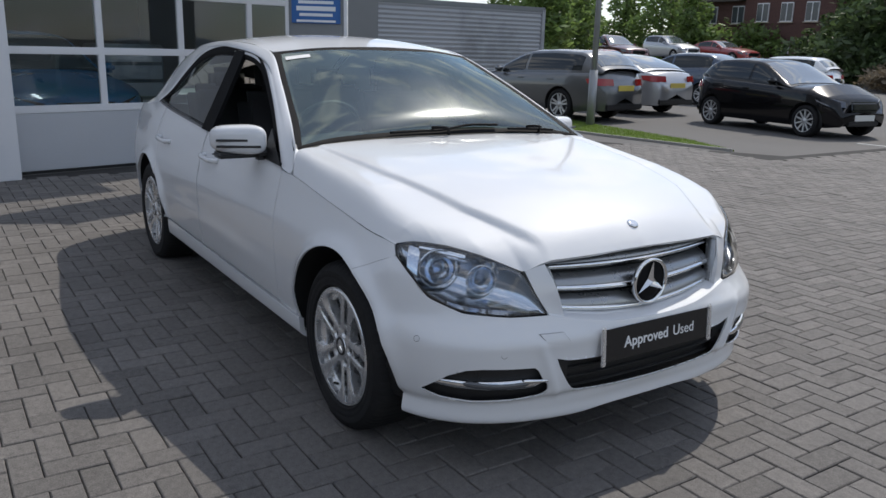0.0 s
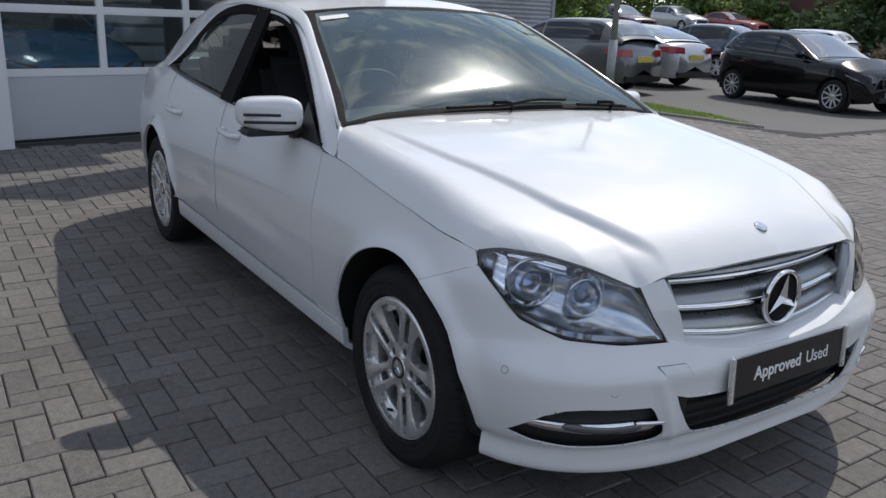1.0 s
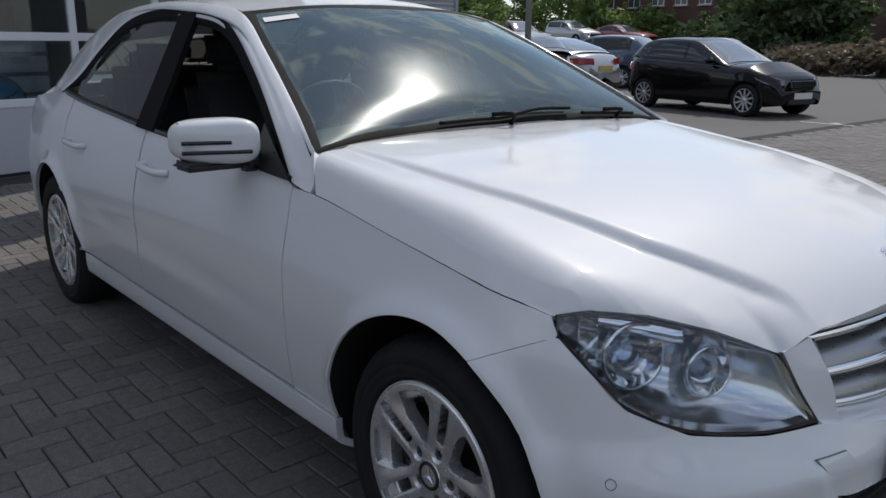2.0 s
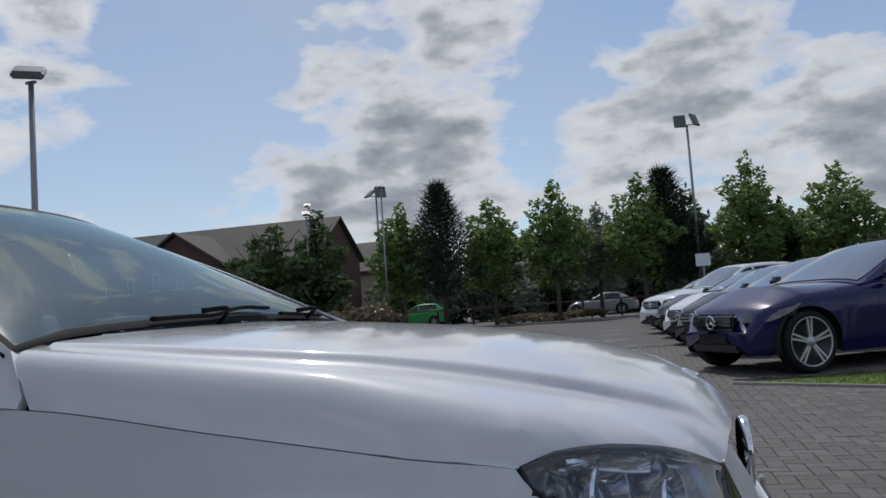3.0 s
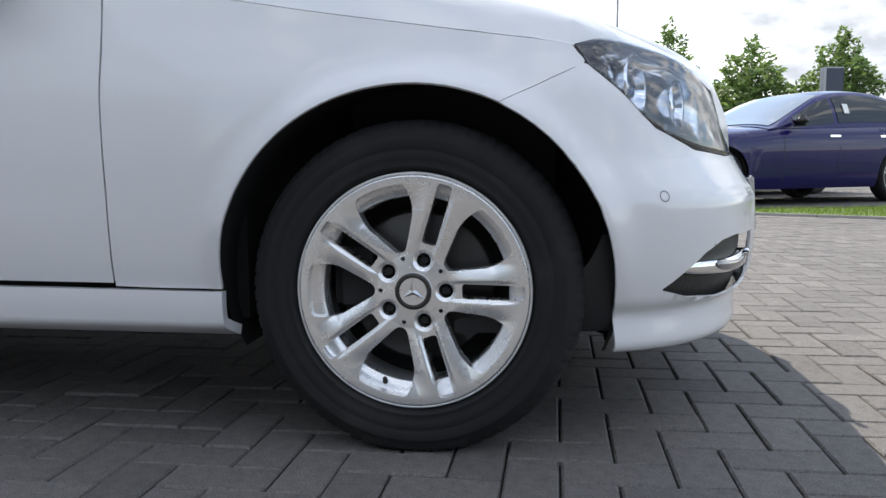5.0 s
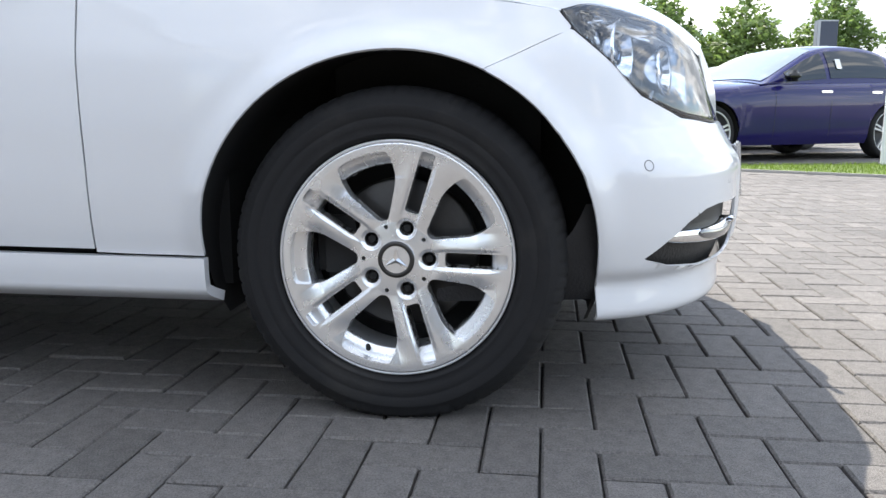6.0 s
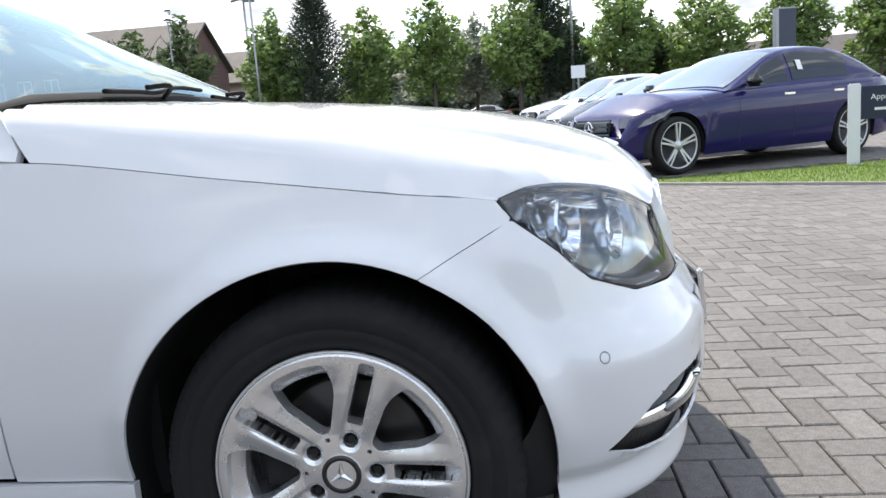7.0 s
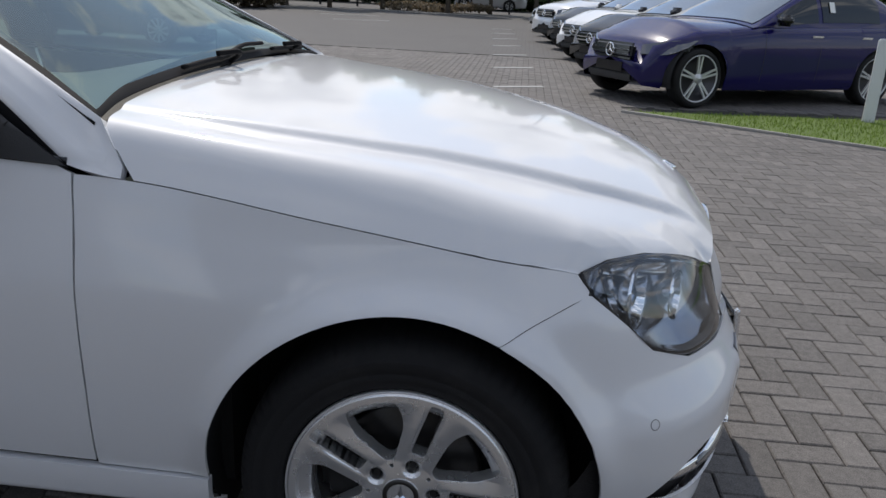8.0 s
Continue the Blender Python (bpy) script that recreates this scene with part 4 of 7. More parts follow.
def side_glass(sgn):
    bl = [(x, float(half_width(z)) - .004, z) for x, z in BELT]
    def strip_at(k0, k1, name):
        lo = resample(bl, 100)
        up = resample(OUTER, 100)
        # stations by x
        xs = np.linspace(k0, k1, 24)
        L = np.array([[x, np.interp(-x, -lo[:, 0], lo[:, 1]), np.interp(-x, -lo[:, 0], lo[:, 2])] for x in xs])
        U = np.array([[x, np.interp(-x, -up[:, 0], up[:, 1]), np.interp(-x, -up[:, 0], up[:, 2])] for x in xs])
        t = np.linspace(0, 1, 10)[None, :, None]
        g = L[:, None] * (1 - t) + U[:, None] * t
        g[..., 1] += .012 * np.sin(np.pi * t[..., 0]) - .012
        ob = sheet(name, sgn_of(g, sgn), M_SIDEGLASS, hero, (0, sgn, .2), 0, "tinted side window")
    if sgn > 0:                                   # the driver's window is wound down
        strip_at(-.80, -1.60, "front_window")
    strip_at(-1.74, -2.62, "rear_window")
    # black frame along the upper edge, belt strip, B pillar and the mirror's sail
    up = resample(OUTER, 60)
    ends = np.clip(np.minimum((-.625 - up[:, 0]) / .12, (up[:, 0] + 2.78) / .12), .05, 1)[:, None]
    fr = np.stack([up + np.array((0, .002, .004)), up + np.array((0, .005, -.020)) * ends, up + np.array((0, .012, -.044)) * ends, up + np.array((0, -.010, -.048)) * ends], 1)
    sheet("window_frame", sgn_of(fr, sgn), M_BORDER, hero, (0, sgn, 0), 0, "black window frame")
    lo = resample(bl, 40)
    be = np.stack([lo + np.array((0, .001, -.006)), lo + np.array((0, .008, .002)), lo + np.array((0, .004, .014)), lo + np.array((0, -.016, .016))], 1)
    sheet("belt_strip", sgn_of(be, sgn), M_GLOSSB, hero, (0, sgn, 0), 0, "black belt strip")
    for x0, x1 in ((-1.60, -1.76),):
        g = coons([(x0, .823, .925), (x1, .822, .93)], [(x0 - .02, .618, 1.334), (x1 + .0, .617, 1.340)], [(x0, .823, .925), (x0 - .02, .618, 1.334)], [(x1, .822, .93), (x1, .617, 1.340)], 6, 12, 0)
        sheet("door_pillar", sgn_of(g, sgn), M_BORDER, hero, (0, sgn, 0), .02, "black door pillar")
    tri = coons([(-.607, .836, .886), (-.83, .829, .896)], [(-.72, .808, .952), (-.83, .782, 1.018)], [(-.607, .836, .886), (-.72, .808, .952)], [(-.83, .829, .896), (-.83, .782, 1.018)], 6, 6, 0)
    sheet("mirror_sail", sgn_of(tri + np.array((0, .004, 0)), sgn), M_BLACK, hero, (0, sgn, 0), .012, "black corner panel")


both(side_glass)


def mirror(sgn):
    c = np.array((-.835, .935, .972) if sgn < 0 else (-.86, .90, .965))
    bm = bmesh.new()
    bmesh.ops.create_uvsphere(bm, u_segments=48, v_segments=28, radius=1, matrix=pose(0, 0, 0, 0, 90, 0))
    for v in bm.verts:
        d = v.co / (abs(v.co.x)**3.4 + abs(v.co.y)**3.4 + abs(v.co.z)**3.4)**(1 / 3.4)
        o = d.y                                   # -1 at the door, 1 outside
        v.co = Vector((d.x * .058 - .045 * o + c[0] - .005, sgn * (d.y * .104 + c[1]), d.z * .062 * (1 - .08 * o) + c[2] + .004))
    cap = part("mirror_cap", bm, M_WHITE, hero, "white mirror cap with a dark turn-signal slot", True)
    part("mirror_foot", block((.105, .205, .026), (c[0] - .025, sgn * (c[1] - .006), c[2] - .062), .011, 3), M_BLACK, cap, "black lower shell")
    part("mirror_arm", block((.075, .10, .055), (c[0] + .01, sgn * (c[1] - .105), c[2] - .058), .02, 3), M_BLACK, cap, "black arm")
    part("mirror_glass", block((.006, .19, .115), (c[0] - .075, sgn * c[1], c[2]), .01, 2, pose(0, 0, 0, 0, 0, sgn * -22)), M_CHROME, cap, "mirror glass")
    for dz, w in ((.008, .12), (-.018, .17)):
        V, F = tube([(c[0] + .052 - .045 * (y / .108), sgn * (c[1] + y), c[2] + dz - .004) for y in np.linspace(.10, .10 - w, 6)], .0055, 8)
        raw("turn_slot", V, F, M_GLOSSB, cap, "dark signal slot")
    return cap


both(mirror)

# wipers and scuttle
sc = np.stack([np.stack([(x + dx, y, z + dz) for x, y, z in resample([(-.555, -.78, .940), (-.605, -.6, .956), (-.632, -.3, .965), (-.642, 0, .968), (-.632, .3, .965), (-.605, .6, .956), (-.555, .78, .940)], 40)]) for dx, dz in ((.02, -.012), (-.02, -.002), (-.05, .006))], 1)
sheet("scuttle", sc, M_BLACK, hero, (.3, 0, 1), .01, "black panel below the windscreen")


def wiper(y0, y1, k0, k1):
    def on_screen(i, j, h):
        n = normals(screen_grid)[i, j]
        n = n * np.sign(n[2])
        return screen_grid[i, j] + n * h
    a, b = k0, k1
    pts = [on_screen(int(round(a[0] + (b[0] - a[0]) * t)), max(0, int(round(a[1] + (b[1] - a[1]) * t))), .016) for t in np.linspace(0, 1, 5)]
    V, F = tube(pts, .0075, 8, .8)
    w = raw("wiper", V, F, M_BORDER, hero, "black wiper resting at the foot of the screen")
    mid = (np.array(pts[1]) + np.array(pts[2])) / 2
    V, F = tube([mid + np.array((0, 0, .012)), mid + np.array((.04, (y0 - mid[1]) * .5, .012)), (-.648, y0, .972)], .007, 8)
    raw("wiper_arm", V, F, M_BORDER, w, "black wiper arm")


wiper(.02, .2, (9, 0), (20, 1))
wiper(.56, .3, (21, 0), (26, 0))


# ---- wheels ----
def wheel(xw, sgn):
    """Outer face at sgn; five pairs of spokes."""
    face = .866
    tyre_prof = [(.205, -.195), (.216, -.205), (.240, -.222), (.270, -.226), (.296, -.215), (.310, -.195), (.316, -.170), (.3165, -.110), (.316, -.040), (.3105, -.018),
                 (.3025, -.006), (.294, .001), (.283, .006), (.2815, .0085), (.279, .008), (.262, .0125), (.2605, .0105), (.258, .012), (.244, .010), (.2345, .006), (.232, .0075), (.2295, .007), (.226, .002), (.221, -.010), (.212, -.022)]

    def sipe(th, r, al):
        cut = (np.arange(th.shape[0]) % 6 == 0)[:, None] * np.ones_like(r)
        shoulder = (r > .295) & (al > -.06)
        r = r - .0035 * cut * shoulder
        z = r * np.sin(th)
        f = np.where(z < -.3045, .3045 / np.maximum(-np.sin(th), .01), r)
        al = np.where((z < -.285) & (al > -.03), al + .006, al)
        return np.minimum(r, f), al
    w = new("wheel")
    w.parent = hero
    tagged(w, "silver ten-spoke alloy wheel with a black tyre")
    w.matrix_local = Matrix.Translation((xw, sgn * face, .3050))
    flip = lambda pr: [(r, sgn * a) for r, a in pr]
    spun(flip(tyre_prof), 432, (0, 0, 0), "y", M_RUBBER, "tyre", w, "black rubber tyre", shape=lambda t, r, a: (lambda q: (q[0], sgn * q[1]))(sipe(t, r, sgn * a)))
    spun(flip([(.217, -.020), (.2205, -.006), (.2195, .000), (.2165, .0005), (.2145, -.003), (.2120, -.010), (.2105, -.028), (.197, -.05), (.190, -.11), (.186, -.19)]), 160, (0, 0, 0), "y", M_BARREL, "rim_barrel", w, "silver rim barrel")
    spun(flip([(.2090, -.004), (.2080, -.014), (.1990, -.018), (.1900, -.0215), (.1765, -.025), (.1750, -.030), (.1740, -.060)]), 120, (0, 0, 0), "y", M_SILVER, "rim_ledge", w, "silver inner ledge of the rim")
    rimf = rim_face(sgn, w)
    spun(flip([(.055, -.085), (.14, -.085), (.146, -.088), (.146, -.108)]), 64, (0, 0, 0), "y", M_DISC, "brake_disc", w, "steel brake disc")
    part("brake_caliper", block((.10, .07, .15), (-.115, sgn * -.085, .02), .02), M_LINER, w, "dark brake caliper")
    spun(flip([(.0, -.090), (.060, -.090), (.19, -.14), (.195, -.16)]), 48, (0, 0, 0), "y", M_LINER, "back_plate", w, "dark back plate")
    cap = spun(flip([(0, -.0035), (.030, -.004), (.033, -.004), (.0345, -.006), (.036, -.012)]), 40, (0, 0, 0), "y", M_SILVER, "hub_cap", w, "silver hub cap with star")
    spun(flip([(.0255, -.0038), (.0262, -.0028), (.0335, -.003), (.0345, -.0058)]), 40, (0, 0, 0), "y", M_DISC, "cap_ring", cap, "dark grey ring")
    if sgn < 0:
        star((0, .0028, 0), .024, .006, .004, "-y", M_CHROME, "cap_star", cap, 90)
    return w


def rim_face(sgn, parent):
    nr, nt = 84, 840
    r = np.linspace(.030, .2155, nr)
    th = np.linspace(0, 2 * np.pi, nt, endpoint=False)
    R, T = np.meshgrid(r, th, indexing="ij")
    P = np.stack([R * np.cos(T), R * np.sin(T)], -1).reshape(-1, 2)

    def parts_of(p):
        rr, tt = np.hypot(p[:, 0], p[:, 1]), np.arctan2(p[:, 1], p[:, 0])
        k = np.round(tt / (2 * np.pi / 5))
        d = tt - k * 2 * np.pi / 5
        return rr, rr * np.cos(d), np.abs(rr * np.sin(d)), d

    def rounded(x, y, x0, x1, y0, y1, rad):
        cx, cy, hx, hy = (x0 + x1) / 2, (y0 + y1) / 2, (x1 - x0) / 2 - rad, (y1 - y0) / 2 - rad
        qx, qy = np.abs(x - cx) - hx, np.abs(y - cy) - hy
        return np.hypot(np.maximum(qx, 0), np.maximum(qy, 0)) + np.minimum(np.maximum(qx, qy), 0) - rad

    def void(p):
        """Minus inside an opening."""
        rr, u, v, d = parts_of(p)
        slot = rounded(u, v, .090, .2055, -.0138, .0138, .006)
        outer = .0355 + .013 * np.clip((u - .06) / .12, 0, 1) + .034 * np.clip((u - .128) / .066, 0, 1.2)**2
        # soften the corners of the big opening
        a, b, c = outer - v, rr - .1985, .073 - rr
        s = .0035
        big = s * np.log(np.exp(a / s) + np.exp(b / s) + np.exp(c / s))
        bolt = np.hypot(u - .0595, v) - .0135
        pin = np.hypot(rr * np.cos(np.abs(d) - np.pi / 5) - .0625, rr * np.sin(np.abs(d) - np.pi / 5)) - .0042
        return np.minimum(np.minimum(slot, big), np.minimum(bolt, pin))

    for _ in range(3):
        f = void(P)
        e = 1e-4
        g = np.stack([(void(P + (e, 0)) - f) / e, (void(P + (0, e)) - f) / e], -1)
        near = np.abs(f) < .0022
        P[near] -= (f[near] / ((g[near]**2).sum(1) + 1e-6))[:, None] * g[near]

    def depth_of(p):
        rr, u, v, d = parts_of(p)
        depth = np.interp(rr, (.03, .045, .07, .10, .15, .195, .2155), (-.008, -.009, -.011, -.006, .0005, .0035, .0040))
        # every spoke slopes from a crest by the slot down to the big opening, and fades into the lip
        mid = .0205 + .004 * np.clip((u - .06) / .14, 0, 1)
        fade = np.clip((rr - .066) / .03, 0, 1) * np.clip((.200 - rr) / .045, 0, 1)
        depth = depth - fade * (.0075 * np.clip((v - mid) / .028, 0, 1)**1.5 + .004 * np.clip((mid - v) / .007, 0, 1)**2)
        depth = depth - .005 * np.clip(1 - (np.hypot(u - .0595, v) - .0135) / .006, 0, 1) * (rr < .09)
        return depth - .004 * np.clip((rr - .2115) / .004, 0, 1)**2

    depth, e = depth_of(P), 8e-4
    slope = np.stack([depth_of(P + (e, 0)) - depth_of(P - (e, 0)), depth_of(P + (0, e)) - depth_of(P - (0, e))], -1) / (2 * e)
    N = np.stack([-slope[:, 0], np.full(len(P), float(sgn)), -slope[:, 1]], -1)
    e = 1e-4
    g = np.stack([void(P + (e, 0)) - void(P), void(P + (0, e)) - void(P)], -1) / e
    rad = np.hypot(P[:, 0], P[:, 1])
    hole = np.abs(void(P)) < .004
    out_ = np.where(hole[:, None], -g, P * np.where(rad > .1, 1, -1)[:, None])
    wall_n = np.stack([out_[:, 0], np.zeros(len(P)), out_[:, 1]], -1)
    V = np.stack([P[:, 0], sgn * depth, P[:, 1]], -1)
    F = []
    idx = np.arange(nr * nt).reshape(nr, nt)
    quads = np.stack([idx[:-1], idx[1:], np.roll(idx[1:], -1, 1), np.roll(idx[:-1], -1, 1)], -1).reshape(-1, 4)
    c = P[quads].mean(1)
    quads = quads[void(c) > 0]
    edges = {}
    for q in quads:
        for a, b in zip(q, np.roll(q, -1)):
            edges[(a, b)] = 1
    rim = [(a, b) for a, b in edges if (b, a) not in edges]
    ids = {w: len(V) + i for i, w in enumerate({w for e in rim for w in e})}
    back = {w: len(V) + len(ids) + i for i, w in enumerate(ids)}
    inset = np.array([V[w] - np.array((0, sgn * .003, 0)) for w in ids])
    deep = np.array([V[w] * np.array((1, 1, 1)) - np.array((0, sgn * .036, 0)) for w in ids])
    V = np.vstack([V, inset, deep])
    allq = [tuple(q) for q in quads] + [(b, a, ids[a], ids[b]) for a, b in rim] + [(ids[b], ids[a], back[a], back[b]) for a, b in rim]
    ob = raw("rim", V, allq, M_SILVER, parent, "silver alloy spokes")
    fix_normals(ob)
    keys = list(ids)
    N = np.vstack([N, wall_n[keys], wall_n[keys]])
    N /= np.linalg.norm(N, axis=1, keepdims=True) + 1e-9
    ob.data.normals_split_custom_set_from_vertices([tuple(map(float, q)) for q in N])
    for k in range(5):
        t = 2 * np.pi / 5 * k
        bm = bmesh.new()
        bmesh.ops.create_cone(bm, cap_ends=True, segments=6, radius1=.0085, radius2=.0075, depth=.014,
                              matrix=Matrix.Translation((.0595 * math.cos(t), sgn * -.030, .0595 * math.sin(t))) @ pose(0, 0, 0, 90, 0, 0))
        part("wheel_bolt", bm, M_LINER, ob, "dark wheel bolt")
    t = radians(-108.5)
    part("valve", rod((.19 * math.cos(t), sgn * -.03, .19 * math.sin(t)), (.175 * math.cos(t), sgn * -.004, .175 * math.sin(t)), .0055, .0045, 10), M_LINER, ob, "black tyre valve")
    return ob


for xw in (0.002, -2.758):
    for sgn in (-1, 1):
        wheel(xw, sgn)

# wheel housings, floor and cabin
for xw in (.002, -2.76):
    for sgn in (-1, 1):
        V = []
        for y, r in ((-.010, .3712), (-.026, .380), (.70, .385), (.60, .385), (.60, .0)):
            for t in np.linspace(-.36, np.pi + .36, 40):
                x, z = xw + r * math.cos(t), WHEEL_Z + r * math.sin(t)
                V.append((x, sgn * (y if y > 0 else float(side(ax(x, z), z)[1]) + y), z))
        F = [(i * 40 + k, i * 40 + k + 1, (i + 1) * 40 + k + 1, (i + 1) * 40 + k) for i in range(4) for k in range(39)]
        raw("wheel_housing", V, F, M_LINER, hero, "black wheel housing")
bm = block((3.9, 1.16, .30), (-1.5, 0, .37), .04)
block((2.04, 1.58, .36), (-1.375, 0, .38), .03, bm=bm)
block((.2, .9, .18), (.45, 0, .32), .03, bm=bm)
part("underbody", bm, M_LINER, hero, "dark floor of the car")
bm = block((.52, 1.30, .34), (.05, 0, .58), .05)
part("engine_block", bm, M_LINER, hero, "dark engine bay filling")

dash = raw("dashboard", *(lambda g: (g.reshape(-1, 3), [(i * 9 + j, (i + 1) * 9 + j, (i + 1) * 9 + j + 1, i * 9 + j + 1) for i in range(20) for j in range(8)]))(
    np.array([[(x, y, z + .03 * math.exp(-((y + .36) / .2)**2) * (x < -.9)) for x, z in ((-.62, .93), (-.75, .945), (-.9, .95), (-1.0, .945), (-1.06, .92), (-1.09, .87), (-1.08, .78), (-1.05, .68), (-1.03, .6))] for y in np.linspace(-.74, .74, 21)])), M_DASH, hero, "dark dashboard")
st = spun([(.182, 0), (.187, .010), (.197, .012), (.203, 0), (.197, -.012), (.187, -.010)], 40, (0, 0, 0), "x", M_DASH, "steering_wheel", hero, "dark steering wheel", closed=True)
st.matrix_local = Matrix.Translation((-1.20, -.36, .93)) @ pose(0, 0, 0, 0, 24, 0)
bm = block((.03, .12, .10), (0, 0, 0), .02, 3)
block((.02, .36, .03), (0, 0, .0), .01, bm=bm)
block((.02, .03, .18), (0, 0, -.09), .01, bm=bm)
part("wheel_hub", bm, M_DASH, st, "airbag hub")


def seat(x, y, name="seat"):
    bm = block((.52, .50, .16), (x, y, .50), .06, 4)
    s = part("seat", bm, M_CLOTH, hero, "dark cloth seat", True)
    part("backrest", block((.14, .50, .62), (x - .30, y, .82), .06, 4, pose(0, 0, 0, 0, -16, 0)), M_CLOTH, s, "dark backrest", True)
    part("headrest", block((.09, .26, .19), (x - .42, y, 1.205), .04, 4, pose(0, 0, 0, 0, -10, 0)), M_CLOTH, s, "dark headrest", True)
    for d in (-.07, .07):
        part("headrest_post", rod((x - .39, y + d, 1.05), (x - .41, y + d, 1.13), .006), M_CHROME, s)


seat(-1.42, -.36)
seat(-1.42, .36)
part("rear_bench", block((.50, 1.25, .18), (-2.30, 0, .52), .06, 4), M_CLOTH, hero, "dark rear bench", True)
part("rear_backrest", block((.16, 1.25, .58), (-2.62, 0, .84), .06, 4, pose(0, 0, 0, 0, -22, 0)), M_CLOTH, hero, "dark rear backrest", True)
for y in (-.36, .36):
    part("rear_headrest", block((.09, .24, .16), (-2.73, y, 1.14), .04, 4), M_CLOTH, hero, "dark headrest", True)
part("rear_view_mirror", block((.03, .22, .065), (-1.16, 0, 1.27), .02, 3), M_GLOSSB, hero, "black interior mirror", True)

# boot lid and rear window
g = coons([(-3.32, -.60, 1.0), (-3.30, 0, 1.02), (-3.32, .60, 1.0)], [(-3.70, -.50, .945), (-3.75, 0, .975), (-3.70, .50, .945)],
          [(-3.32, -.60, 1.0), (-3.70, -.50, .945)], [(-3.32, .60, 1.0), (-3.70, .50, .945)], 24, 12, .001)
sheet("boot_lid", g, M_WHITE, hero, (0, 0, 1), .03, "white boot lid")
for sgn in (-1, 1):
    g = coons([(-3.32, .60, 1.0), (-3.70, .50, .945)], [(-3.2, .72, .966), (-3.64, .55, .918)], [(-3.22, .60, 1.0), (-3.2, .72, .966)], [(-3.70, .50, .945), (-3.64, .55, .918)], 8, 6, .001)
    sheet("rear_shoulder", sgn_of(g, sgn), M_WHITE, hero, (0, 0, 1), .02)
g = coons([(-3.37, -.63, 1.002), (-3.34, 0, 1.02), (-3.37, .63, 1.002)], [(-2.73, -.538, 1.328), (-2.78, 0, 1.358), (-2.73, .538, 1.328)],
          [(-3.37, -.63, 1.002), (-3.0, -.578, 1.218), (-2.73, -.538, 1.328)], [(-3.37, .63, 1.002), (-3.0, .578, 1.218), (-2.73, .538, 1.328)], 20, 12, .001)
for sg_ in (-1, 1):
    e_ = resample([(-3.37, .63, 1.002), (-3.0, .578, 1.218), (-2.73, .538, 1.328)], 16)
    sheet("rear_seal", sgn_of(np.stack([e_ + np.array((0, .010, -.012)), e_ + np.array((0, .0, .004)), e_ + np.array((0, -.04, .002))], 1), sg_), M_SEAL, hero, (-.5, 0, .8), .004, "black border of the rear screen")
rw = sheet("rear_screen", g, M_SIDEGLASS, hero, (-.5, 0, .8), 0, "tinted rear screen")


# ---- other parked cars ----
M_CARGLASS = material("dark_car_glass", (.012, .016, .018), .05, vary=.1, bump=0, wear=.02, spec=.6)
# paler, part-metal base stands in for bright sky mirrored in the screens
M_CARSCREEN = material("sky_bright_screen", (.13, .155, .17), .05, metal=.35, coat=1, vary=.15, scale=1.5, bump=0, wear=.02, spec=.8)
M_TAIL = material("red_lamp", (.32, .012, .014), .15, coat=.5, vary=.1, bump=0)
M_HEADL = material("lamp_glass", (.12, .125, .14), .12, metal=.5, coat=1, vary=.2, scale=20, bump=0)
M_WHEELCOVER = material("silver_wheel", (.55, .56, .57), .35, metal=.5, vary=.05, bump=0)
M_DARKWHEEL = material("dark_wheel", (.06, .06, .065), .35, metal=.5, vary=.05, bump=0)
M_PLATEW = material("plate_white", (.66, .66, .62), .5, vary=.05, bump=0)
M_PLATEY = material("plate_yellow", (.60, .47, .10), .5, vary=.05, bump=0)


def paint(name, rgb, rough=.28, metal=.0, coat=1.0, spec=.5):
    return material(name, rgb, rough, metal=metal, coat=coat, spec=spec, vary=.04, scale=2, fine=800, bump=.01, wear=.03)


